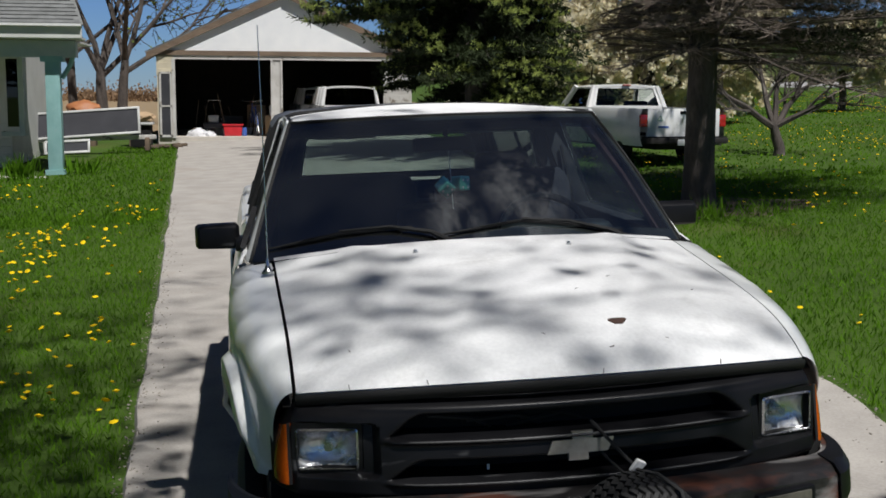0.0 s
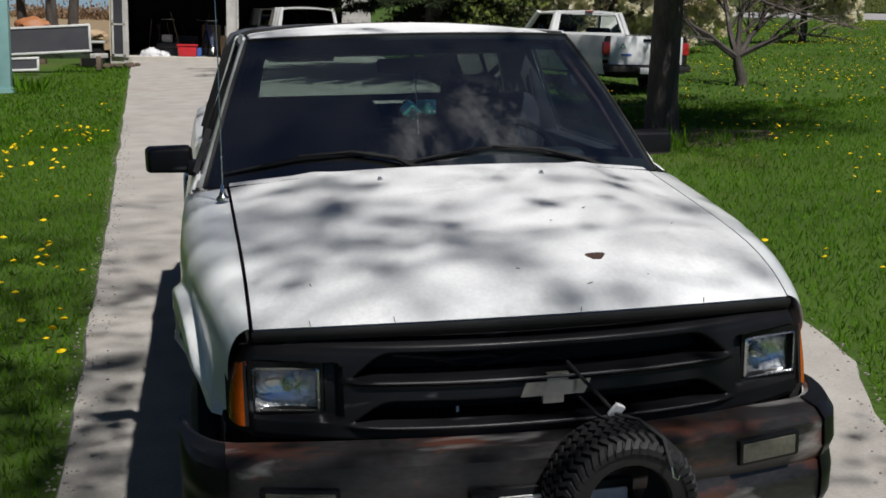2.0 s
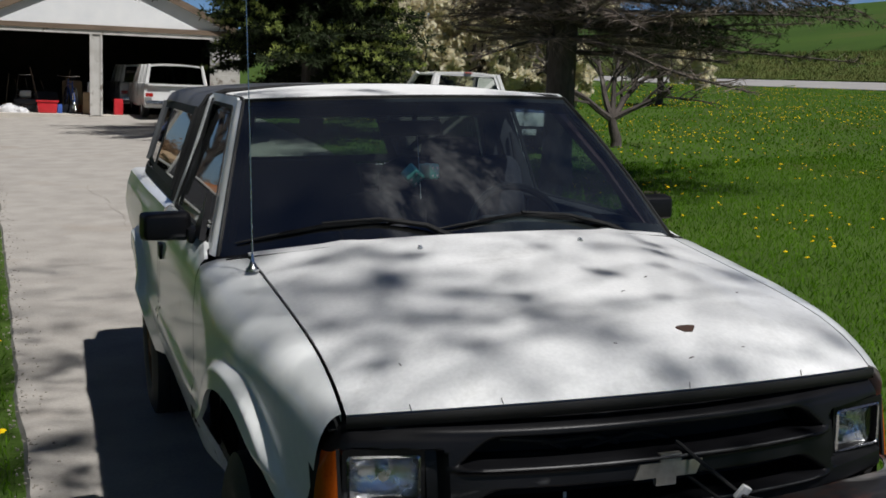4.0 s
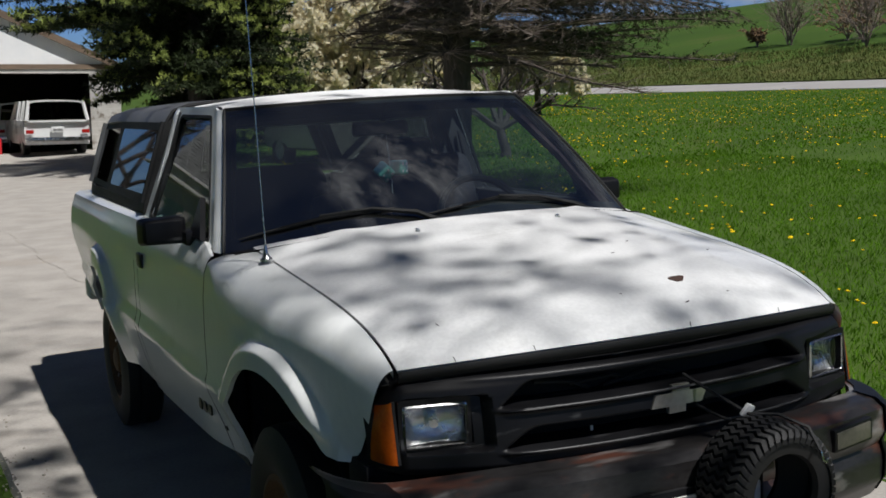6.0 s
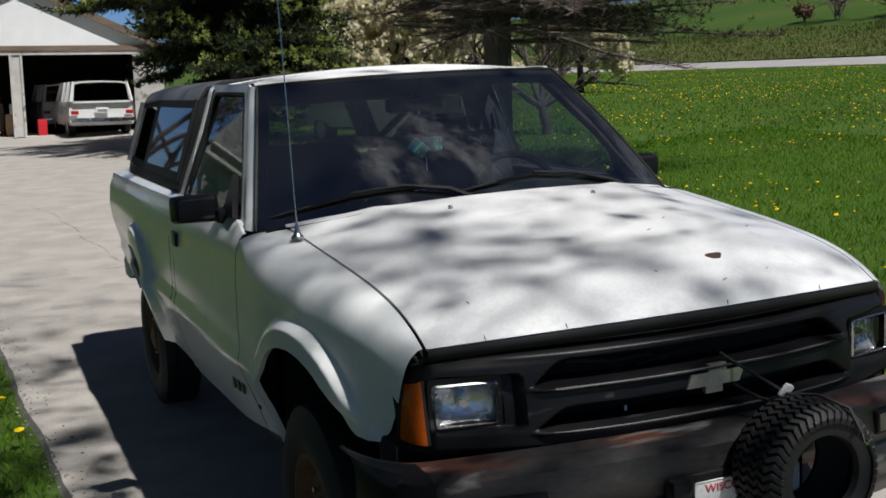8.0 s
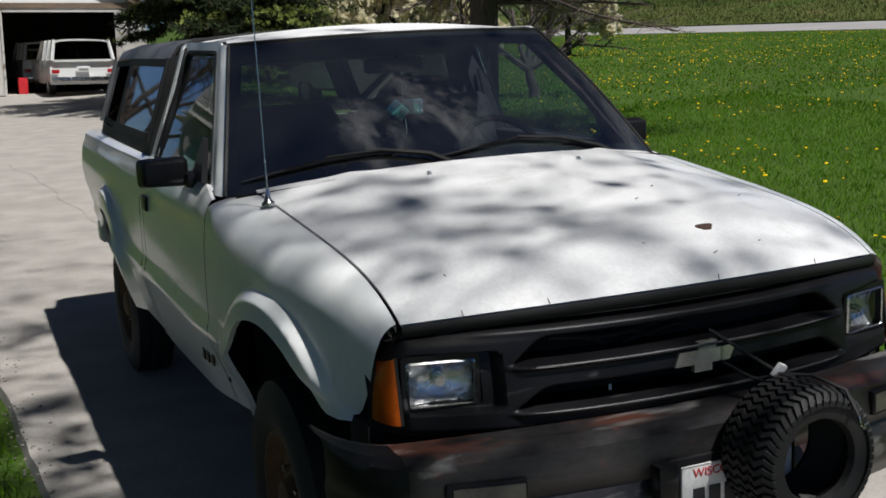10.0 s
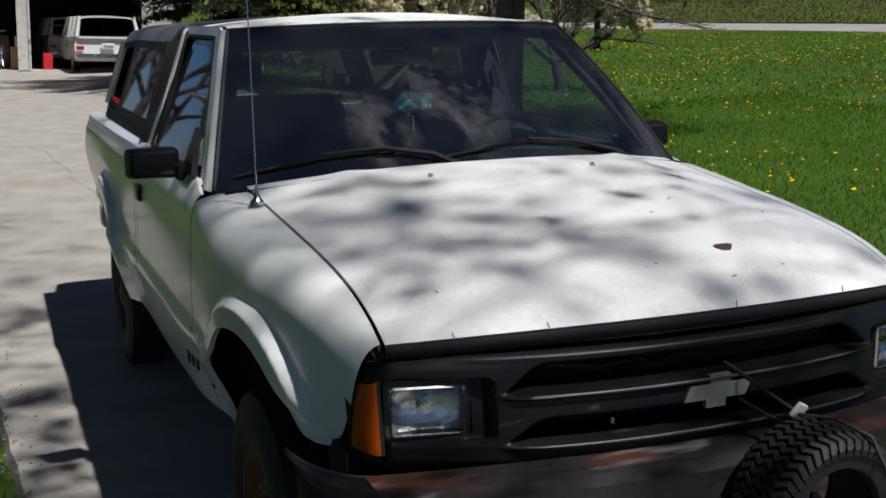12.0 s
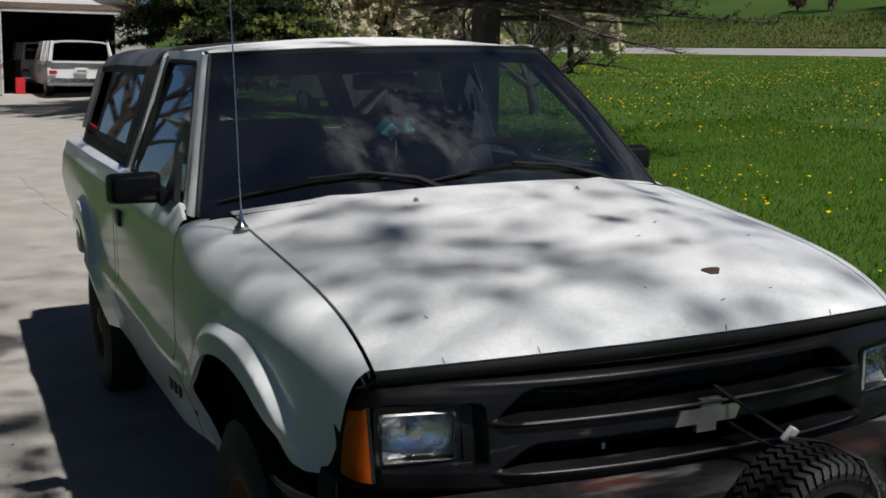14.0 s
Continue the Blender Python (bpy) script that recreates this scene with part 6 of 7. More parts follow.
slab_box("back_wall", -14.0, -5.62, 27.5, 27.7, HZ - 0.3, 2.95, "house_wall", house, "pale back wall")
win = slab_box("window", -5.66, -5.36, 21.72, 22.0, 1.05, 2.60, "house_wall", house, "narrow bay window beside the porch")
slab_box("sill", -5.74, -5.28, 21.64, 22.0, 0.97, 1.05, "beam_paint", win, "grey-blue window sill")
slab_box("pane", -5.62, -5.40, 21.705, 21.715, 1.15, 2.50, "tint", win, "dark pane")
slab_box("corner_board", -5.40, -5.30, 21.70, 22.1, 1.0, 2.7, "beam_paint", win, "grey-blue corner board")
slab_box("porch_beam", -14, -3.98, 19.75, 20.05, 2.48, 2.78, "beam_paint", house, "grey-teal porch beam")
slab_box("porch_ceiling", -14, -3.98, 19.8, 22.0, 2.76, 2.80, "house_wall", house, "pale porch ceiling")
slab_box("fascia", -14, -3.82, 19.44, 19.50, 2.82, 3.04, "house_wall", house, "pale fascia board")
slab_box("drip_edge", -14, -3.82, 19.36, 19.44, 3.03, 3.075, "white_plain", house, "white drip edge")
slab_box("soffit", -14, -3.84, 19.47, 20.1, 2.80, 2.84, "house_wall", house, "pale soffit")
pst = slab_box("porch_post", -4.55, -4.29, 19.80, 20.04, HZ + 0.02, 2.50, "teal_paint", house, "teal painted porch post", 0.012)
slab_box("post_cap", -4.62, -4.22, 19.74, 20.10, 2.40, 2.50, "teal_paint", pst)
slab_box("post_foot", -4.60, -4.24, 19.76, 20.08, HZ - 0.02, HZ + 0.12, "teal_paint", pst)
bm = bmesh.new()
tube(bm, [(-4.26, 19.9, 2.10), (-4.10, 19.9, 2.35), (-4.02, 19.9, 2.62)], 0.05, 6)
part("bracket", bm, "teal_paint", house, "curved teal porch bracket")
slab_box("porch_slab", -14, -4.30, 19.55, 22.0, 0.10, HZ, "slab", house, "worn concrete porch slab", 0.02)
slab_box("step_stone", -5.05, -4.45, 19.1, 19.55, 0.18, HZ + 0.02, "slab", house, "pale concrete step", 0.03)
RA, RB = Vector((0, 19.40, 3.06)), Vector((0, 24.8, 6.0))
def hroof(a, b, off=0.0):
    p = RA.lerp(RB, b)
    right = -3.82 - 1.55 * b
    return Vector((-14.2 + (right + 14.2) * a, p.y - off * 0.48, p.z + off * 0.87))
part("porch_roof_deck", grid(lambda a, b: hroof(a, b * 0.5), 2, 2, thick=0.05), "house_wall", house, "roof deck and pale edge")
bm = bmesh.new()
fan(bm, [hroof(1, 0), hroof(1, 0.5), Vector((-4.25, 22.1, 3.06))], 0.04)
part("roof_hip", bm, "shingle", house, "grey shingle hip", smooth=False)
front_roof = part("porch_roof", grid(lambda a, b: hroof(a, b * 0.5, 0.008), 2, 2), "shingle", house, "grey shingle porch roof")
slab_box("upper_wall", -14.0, -5.62, 22.12, 27.7, 2.95, 5.4, "house_wall", house, "pale upper storey")
for sg in (-1, 1):
    bm = bmesh.new()
    fan(bm, [Vector((-14.3, 24.9 - sg * 3.2, 5.3)), Vector((-5.3, 24.9 - sg * 3.2, 5.3)), Vector((-5.3, 24.9, 7.4)), Vector((-14.3, 24.9, 7.4))], 0.1)
    part("main_roof", bm, "shingle", house, "grey shingle main roof", smooth=False)
random.seed(3)
for r in range(12):
    for k in range(14):
        x1 = -3.83 - 0.31 * k + (0.15 if r % 2 else 0)
        x0 = x1 - 0.300
        x1 = min(x1, -3.83)
        b0, b1 = (r + 0.02) / 38, (r + 1.10) / 38
        wide = 10.38 - 1.55 * (b0 + b1) / 2
        a0, a1 = (x0 + 14.2) / wide, min(1.0, (x1 + 14.2) / wide)
        if a0 > 0.99:
            continue
        j = random.uniform(0, 0.006)
        bm = bmesh.new()
        fan(bm, [hroof(a0, b0, 0.030 + j), hroof(a1, b0, 0.030 + j), hroof(a1, b1, 0.014), hroof(a0, b1, 0.014)], 0.010)
        part("shingle", bm, "shingle", front_roof, smooth=False)

# ---- yard clutter left of the garage ----
def lean_panel(name, label, c, w, h, mat, roll, tilt):
    p = thing(name, label, "panel", "dark framed panels", pose(*c, tilt, roll, -4))
    bm = bmesh.new()
    box(bm, (0, 0, 0), (w, 0.03, h))
    part("sheet", bm, mat, p, "dark sheet")
    for a in ((0, h / 2, w + 0.05, 0.05), (0, -h / 2, w + 0.05, 0.05), (-w / 2, 0, 0.05, h), (w / 2, 0, 0.05, h)):
        bm = bmesh.new()
        box(bm, (a[0], -0.012, a[1]), (a[2], 0.05, a[3]), bevel=0.006)
        part("frame_bar", bm, "alu", p, "pale frame")
    return p


lean_panel("framed_panel", "long dark panel in a pale frame propped on wood", (-4.76, 24.95, 1.00), 2.60, 0.58, "panel_black", -4, -14)
lean_panel("framed_panel", "small dark panel leaning below the long one", (-5.0, 24.4, 0.49), 0.95, 0.26, "panel_black", -3, -18)
trestle = thing("wood_trestle", "low weathered wooden trestle under the panel", "trestle")
for x0, z in ((-5.9, 0.64), (-3.3, 0.68)):
    bm = bmesh.new()
    box(bm, (x0, 25.1, z - 0.14), (0.10, 0.5, 0.30), bevel=0.01)
    part("leg", bm, "old_wood", trestle)
bm = bmesh.new()
box(bm, (-4.55, 25.0, 0.66), (2.9, 0.12, 0.10), Matrix.Rotation(-0.03, 4, "Y"), 0.01)
part("rail", bm, "grey_wood", trestle, "pale rail")
for cx, cy, cz, s, mat, nm, lab in ((-5.15, 28.3, 1.26, (0.62, 0.5, 0.36), "orange", "tarp_heap", "orange tarp over a heap behind the panel"), (-6.0, 28.4, 1.14, (0.35, 0.4, 0.30), "brown_leaf", "rusty_drum", "rusty drum in the yard"),
                                    (-5.66, 27.2, 1.17, (0.16, 0.16, 0.18), "tarp", "bucket", "white bucket on the heap"), (-3.72, 27.6, 1.10, (0.55, 0.4, 0.22), "cardboard", "wood_pile", "pile of split wood by the garage")):
    h = thing(nm, lab, nm.replace("_", " "))
    bm = bmesh.new()
    bmesh.ops.create_icosphere(bm, subdivisions=3, radius=1.0)
    for v in bm.verts:
        k = 1 + 0.25 * noise.noise(v.co * 2.5 + Vector((cx, cy, 0)))
        v.co = Vector((cx + v.co.x * s[0] * k * 0.7, cy + v.co.y * s[1] * k * 0.7, max(land(cx, cy), cz + v.co.z * s[2] * k * 0.7)))
    part("heap", bm, mat, h)
    bm = bmesh.new()
    box(bm, (cx, cy, (land(cx, cy) + cz) / 2 - 0.05), (s[0] * 0.9, s[1] * 0.8, max(0.1, cz - land(cx, cy))), bevel=0.03)
    part("base_pile", bm, "old_wood", h, "weathered boards")
grill = thing("scrap_stack", "dark stack of scrap with a pale cover beside the garage", "scrap stack")
bm = bmesh.new()
box(bm, (-3.58, 26.6, land(-3.6, 26.6) + 0.28), (0.50, 0.5, 0.56), bevel=0.05)
part("body", bm, "dark", grill)
bm = bmesh.new()
box(bm, (-3.58, 26.55, land(-3.6, 26.6) + 0.58), (0.60, 0.55, 0.05), bevel=0.02)
part("cover", bm, "alu", grill, "pale cover")
random.seed(8)
for k in range(9):
    st = thing("stone", "grey rubble stone at the driveway edge", "stone", "rubble by the garage")
    cx, cy = -3.55 + 0.13 * k + random.uniform(-0.05, 0.05), 26.2 + random.uniform(-0.3, 0.3)
    bm = bmesh.new()
    bmesh.ops.create_icosphere(bm, subdivisions=2, radius=1.0)
    s = random.uniform(0.07, 0.14)
    for v in bm.verts:
        kk = 1 + 0.3 * noise.noise(v.co * 1.7 + Vector((cx * 9, cy, k)))
        v.co = Vector((cx + v.co.x * s * kk, cy + v.co.y * s * kk, land(cx, cy) + 0.03 + v.co.z * s * 0.6 * kk))
    part("rock", bm, "soil", st)

# ---- trees ----
rng = np.random.default_rng(7)


def limb(bm, p, d, length, r0, r1, n=5, droop=0.0, wander=0.15, sides=5, seed=None):
    """A bent tapered limb; returns its points."""
    pts, p, d = [Vector(p)], Vector(p), Vector(d).normalized()
    for k in range(n):
        d = (d + Vector(rng.normal(0, wander, 3)) * 0.6 + Vector((0, 0, -droop / n))).normalized()
        p = p + d * (length / n)
        pts.append(p)
    tube(bm, pts, [r0 + (r1 - r0) * k / n for k in range(n + 1)], sides, cap=False)
    return pts


def leaf_sheet(name, centres, dirs, length, width, mat, parent, label, fold=0.0, per=1, jitter=0.5):
    """Many small leaves or needle sprays, each a narrow diamond."""
    c = np.asarray(centres, float)
    d = np.asarray(dirs, float)
    if per > 1:
        c, d = np.repeat(c, per, 0), np.repeat(d, per, 0)
    k = len(c)
    d = d + rng.normal(0, jitter, (k, 3))
    d /= np.linalg.norm(d, axis=1, keepdims=True) + 1e-9
    s = np.cross(d, rng.normal(0, 1, (k, 3)))
    s /= np.linalg.norm(s, axis=1, keepdims=True) + 1e-9
    ln = length * rng.uniform(0.6, 1.35, (k, 1))
    wd = width * rng.uniform(0.6, 1.3, (k, 1))
    v = np.stack([c, c + d * ln * 0.45 + s * wd * 0.5, c + d * ln, c + d * ln * 0.45 - s * wd * 0.5], 1).reshape(-1, 3)
    me = bpy.data.meshes.new(name)
    me.vertices.add(4 * k)
    me.vertices.foreach_set("co", v.ravel())
    me.loops.add(4 * k)
    me.loops.foreach_set("vertex_index", np.arange(4 * k, dtype=np.int32))
    me.polygons.add(k)
    me.polygons.foreach_set("loop_start", np.arange(0, 4 * k, 4, dtype=np.int32))
    me.update(calc_edges=True)
    me.materials.append(M[mat])
    ob = new(name, me)
    if parent:
        ob.parent = parent
    if label:
        ob["label"] = label
    return ob


def spruce(x, y, z0, height, radius, name="spruce_tree"):
    t = thing(name, "large dark green spruce with drooping boughs beside the garage", "tree")
    bm = bmesh.new()
    tube(bm, [(x, y, z0 - 0.1), (x, y, z0 + height * 0.5), (x, y, z0 + height)], [0.26, 0.17, 0.02], 8)
    part("trunk", bm, "bark", t, "dark scaly trunk")
    bm = bmesh.new()
    inner, idir, tips, tdir = [], [], [], []
    z = 0.7
    while z < height - 0.4:
        f = 1 - z / height
        high = z > 6.5
        n = int((9 if high else 26) * (0.45 + 0.55 * f)) + 2
        a0 = rng.uniform(0, 6.28)
        for k in range(n):
            a = a0 + 2 * math.pi * k / n + rng.normal(0, 0.15)
            left = -math.cos(a)
            if z < 0.9 + 0.85 * step(left, 0.1, 0.6):
                continue
            ln = radius * (0.94 + 0.24 * left) * (f ** 0.80) * rng.uniform(0.70, 1.12) + 0.25
            if z < 2.7 and left > 0.1:
                ln = min(ln, 1.75 / left)
            if 2.7 <= z < 5.2 and left > 0.35 and math.sin(a) < 0.3:
                ln = rng.uniform(3.0, 4.0)
            if math.sin(a) > 0.25 and z > 4:
                ln *= 0.30 if math.sin(a) > 0.6 else 0.5
            d = Vector((math.cos(a), math.sin(a), 0.06 - 0.16 * f))
            zz = z0 + z + rng.uniform(-0.18, 0.18)
            pts = limb(bm, (x, y, zz), d, ln, 0.032 * f + 0.012, 0.006, 6, 0.20 * f - 0.10, 0.05, 4)
            for j in range(2, 7):
                p, q = pts[j - 1], pts[j]
                along = (q - p).normalized()
                side = along.cross(Vector((0, 0, 1))).normalized()
                for s in range(4 if high else 18 if ln > 2.9 else 9):
                    b = p.lerp(q, rng.uniform())
                    clump = noise.noise(b * 1.15)
                    if clump < -0.15 and rng.uniform() < 0.6:
                        continue
                    sg = 1 if rng.uniform() < 0.5 else -1
                    w = (0.30 + 0.38 * (1 - j / 7)) * rng.uniform(0.6, 1.25)
                    dd = (along * 0.9 + side * sg * rng.uniform(0.2, 0.9) + Vector((0, 0, rng.uniform(-0.25, 0.35)))).normalized()
                    steps = max(2, int(w / (0.16 if high else 0.10)))
                    for u in range(steps):
                        g = b + dd * (w * u / steps) + Vector((0, 0, 0.10 * (u / steps) ** 2))
                        # Outer sprays in lit clumps get the pale colour, the rest the shaded one.
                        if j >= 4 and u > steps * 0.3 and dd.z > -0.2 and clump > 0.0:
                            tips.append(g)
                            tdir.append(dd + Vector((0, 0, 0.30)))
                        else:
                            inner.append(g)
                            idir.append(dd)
        z += 0.62 if high else 0.33
    tagged(part("bough_frame", bm, "bark", t, "thin brown boughs"), kind="stuff")
    leaf_sheet("needle_mass", inner, idir, 0.13, 0.030, "needle", t, "dense inner needle sprays in dark shaded green", per=5, jitter=0.75)
    leaf_sheet("needle_tip", tips, tdir, 0.075, 0.017, "needle_tip", t, "young needle tips in pale sunlit green", per=14, jitter=0.85)
    return t


def twig_tree(name, label, x, y, z0, trunk_h, trunk_r, mat, branches, lean=(0, 0), leaf=None, levels=3, spread=0.9, up=0.5, length=2.0, seed=1, category="tree", leaf_n=6, leaf_len=0.05, leaf_w=0.035, leaf_label="leaves", twig_r=0.006, shrink=0.62, forks=4, flat=1.0, limb_r=0.55, leaf_from=9, clear=-9.0, north=1e9):
    """A branching tree, built limb by limb; no limb is aimed below the height clear or beyond y = north."""
    global rng
    rng = np.random.default_rng(seed)
    t = thing(name, label, category)
    bm = bmesh.new()
    top = Vector((x + lean[0], y + lean[1], z0 + trunk_h))
    base = Vector((x, y, z0 - 0.1))
    tube(bm, [base, base.lerp(top, 0.06) + Vector((0, 0, 0.0)), base.lerp(top, 0.35) + Vector((0.04, 0, 0)), base.lerp(top, 0.7), top], [trunk_r * 1.35, trunk_r * 1.08, trunk_r * 0.95, trunk_r * 0.85, trunk_r * 0.7], 12, cap=False)
    part("trunk", bm, mat, t, "rough grey-brown trunk")
    cs, ds = [], []

    def grow(bm, p, d, ln, r, level):
        if p.z + d.z * ln < clear:
            d = Vector((d.x, d.y, abs(d.z) * 0.5 + 0.05))
        if p.y + d.y * ln > north:
            d = Vector((d.x, -abs(d.y) * 0.3, d.z))
        pts = limb(bm, p, d, ln, r, max(twig_r * 0.6, r * 0.45), 5 if level < 2 else 3, 0.0, 0.18, 6 if level < 2 else 4 if level < 3 else 3)
        if leaf and level >= min(levels, leaf_from):
                for _ in range(leaf_n if level >= levels else leaf_n // 3 + 1):
                    k = rng.integers(1, len(pts))
                    cs.append(pts[k - 1].lerp(pts[k], rng.uniform()))
                    ds.append(Vector(rng.normal(0, 1, 3)))
        if level >= levels:
            return
        for k in range(forks):
            s = 0.25 + 0.75 * (k + rng.uniform(0, 1)) / forks
            j = min(int(s * (len(pts) - 1)), len(pts) - 2)
            q = pts[j].lerp(pts[j + 1], s * (len(pts) - 1) - j)
            dd = (pts[j + 1] - pts[j]).normalized()
            off = dd.cross(Vector(rng.normal(0, 1, 3))).normalized()
            off.z *= flat
            grow(bm, q, (dd + off * rng.uniform(0.5, 1.1) + Vector((0, 0, 0.12 * up))).normalized(), ln * shrink * rng.uniform(0.75, 1.2), max(twig_r, r * 0.5), level + 1)
    for s, az, el, ln in branches:
        p = base.lerp(top, s)
        d = Vector((math.sin(radians(az)) * math.cos(radians(el)), math.cos(radians(az)) * math.cos(radians(el)), math.sin(radians(el))))
        bm = bmesh.new()
        grow(bm, p, d, ln * length, trunk_r * limb_r, 1)
        part("branch", bm, mat, t)
    if leaf and cs:
        leaf_sheet("foliage", cs, ds, leaf_len, leaf_w, leaf, t, leaf_label, jitter=0.8)
    return t


spruce(3.75, 21.4, 0.40, 8.6, 3.55)

# Dead conifer: a straight trunk and tiers of bare drooping boughs.
rng = np.random.default_rng(21)
dead = thing("dead_conifer", "half-dead conifer with bare grey drooping boughs on the lawn", "tree")
DX, DY, DZ = 4.57, 10.8, land(4.57, 10.8)
bm = bmesh.new()
tube(bm, [(DX, DY, DZ - 0.1), (DX, DY, DZ + 0.10), (DX - 0.01, DY, DZ + 0.5), (DX, DY, DZ + 2.0), (DX + 0.02, DY, DZ + 5.0), (DX, DY, DZ + 9.5)], [0.27, 0.215, 0.185, 0.17, 0.12, 0.02], 16, cap=False)
part("trunk", bm, "bark", dead, "rough dark trunk with pale scars")
fine = bmesh.new()
tips, tdirs, crown, cdirs = [], [], [], []
for tier in range(40):
    zz = 1.25 + 0.17 * tier
    n = 13 if 2 < tier < 12 else 8
    for k in range(n):
        a = rng.uniform(0, 2 * math.pi)
        ln = (3.6 - 0.045 * tier) * rng.uniform(0.55, 1.12)
        if math.cos(a) < -0.2:
            ln *= 0.40
        if tier < 4:
            ln *= 0.55
        # Upper boughs, out of view, are lengthened to shade the lawn and parked pickup.
        if tier > 13 and math.cos(a) > -0.2:
            ln *= 1.55
        d = Vector((math.cos(a), math.sin(a), rng.uniform(-0.06, 0.09) if tier < 11 else rng.uniform(-0.02, 0.22)))
        if tier < (4 if math.cos(a) < 0.2 else 3):
            continue
        bm = bmesh.new()
        pts = limb(bm, (DX, DY, DZ + zz), d, ln, 0.030, 0.007, 7, 0.06 if tier < 8 else 0.16, 0.06, 5)
        part("bough", bm, "bark", dead)
        for j in range(2, 8):
            p, q = pts[j - 1], pts[j]
            along = (q - p).normalized()
            side = along.cross(Vector((0, 0, 1))).normalized()
            for s in range(4 if tier > 17 else 10 if tier > 3 and math.cos(a) > 0.1 else 5 if tier < 4 or math.cos(a) < -0.2 else 8):
                b = p.lerp(q, rng.uniform())
                dd = along * rng.uniform(0.3, 1.0) + side * rng.choice((-1, 1)) * rng.uniform(0.4, 1.0) + Vector((0, 0, rng.uniform(-0.10, 0.35) if tier < 8 else rng.uniform(-0.45, 0.25)))
                tl = rng.uniform(0.25, 0.75) * (1.2 - j / 10)
                tw = limb(fine, b, dd, tl * (1.35 if tier > 17 else 1.0), 0.012 if tier > 17 else 0.0060, 0.0025, 3, 0.08 if tier < 8 else 0.3, 0.2, 3)
                for _ in range(2):
                    kk = rng.integers(1, 4)
                    limb(fine, tw[kk - 1], (tw[kk] - tw[kk - 1]).normalized() + Vector(rng.normal(0, 0.6, 3)), tl * 0.5, 0.0030, 0.0015, 2, 0.2, 0.2, 3)
                if tier > 16:
                    crown += [tw[1], tw[2], tw[3]]
                    cdirs += [(tw[-1] - tw[0]).normalized()] * 3
                elif (tier > 3 and j > 3 and math.cos(a) > 0.60 and math.sin(a) < 0.5):
                    tips.append(tw[-1])
                    tdirs.append((tw[-1] - tw[0]).normalized())
                    tips.append(tw[1])
                    tdirs.append((tw[-1] - tw[0]).normalized())
tagged(part("twig_tangle", fine, "twig", dead, "tangled dry brown twigs"), kind="stuff")
# Unseen crown needles added to thicken that shade.
leaf_sheet("needle_crown", crown, cdirs, 0.15, 0.036, "needle", dead, "unseen dark green needles high in the crown, added to cast shade", per=7, jitter=0.8)
leaf_sheet("needle_tuft", tips, tdirs, 0.065, 0.009, "needle", dead, "sparse green needle tufts", per=9, jitter=0.8)

# Small bare fruit tree.
twig_tree("fruit_tree", "small bare fruit tree with crooked limbs on the lawn", 8.50, 17.0, land(8.5, 17), 0.50, 0.105, "bark",
          [(0.95, -82, 26, 1.45), (1.0, -30, 58, 1.1), (0.99, 65, 48, 1.0), (0.97, 110, 35, 1.0), (1.0, 10, 75, 0.9)], levels=4, length=1.15, seed=4, twig_r=0.007, forks=4, shrink=0.60, lean=(-0.12, 0), limb_r=0.62)
# Blossoming trees.
for bx, by, s, hh, seed in ((9.2, 27.5, 1.45, 1.0, 9), (12.2, 31.5, 0.80, 0.9, 10), (17.0, 31.0, 0.50, 2.3, 12)):
    twig_tree("blossom_tree", "tree covered with cream-white spring blossom", bx, by, land(bx, by), 0.55 * hh, 0.12, "bark",
              [(0.8 + 0.2 * rng.uniform(), a, rng.uniform(2, 62), rng.uniform(0.7, 1.2)) for a in range(0, 360, 24)], levels=4, length=1.8 * s, seed=seed, leaf="blossom", leaf_n=75, leaf_from=2, leaf_len=0.14, leaf_w=0.12, leaf_label="cream-white blossom", forks=4, shrink=0.64)
# Bare trees behind the yard.
twig_tree("bare_tree", "tall bare twin-trunk tree behind the yard", -6.75, 44.5, land(-6.75, 44), 2.2, 0.24, "bark",
          [(0.98, -60, 76, 1.3), (1.0, 65, 60, 1.4), (0.9, 70, 52, 1.1), (0.95, -110, 66, 1.1), (0.99, 20, 72, 1.2)], levels=5, length=4.2, seed=14, leaf="leaf", leaf_n=3, leaf_len=0.14, leaf_w=0.11, leaf_label="sparse young leaves", forks=3, shrink=0.66, twig_r=0.015)
twig_tree("bare_tree", "tall bare tree beside the garage", -6.05, 44.0, land(-6.05, 44), 2.6, 0.21, "bark",
          [(0.99, 60, 58, 1.3), (0.98, -40, 70, 1.2), (0.82, 85, 32, 1.2), (1.0, 150, 70, 1.0)], levels=5, length=4.0, seed=15, leaf="leaf", leaf_n=3, leaf_len=0.14, leaf_w=0.11, leaf_label="sparse young leaves", forks=3, shrink=0.66, twig_r=0.015, lean=(0.3, 0))
twig_tree("bare_tree", "slender bare tree behind the panel", -8.0, 45.5, land(-8, 45), 3.2, 0.19, "bark",
          [(0.99, -20, 80, 1.2), (0.9, 90, 48, 0.9), (0.8, -90, 45, 0.9)], levels=4, length=3.6, seed=16, forks=3, shrink=0.66, twig_r=0.014, leaf="leaf", leaf_n=3, leaf_len=0.14, leaf_w=0.11, leaf_label="sparse young leaves")
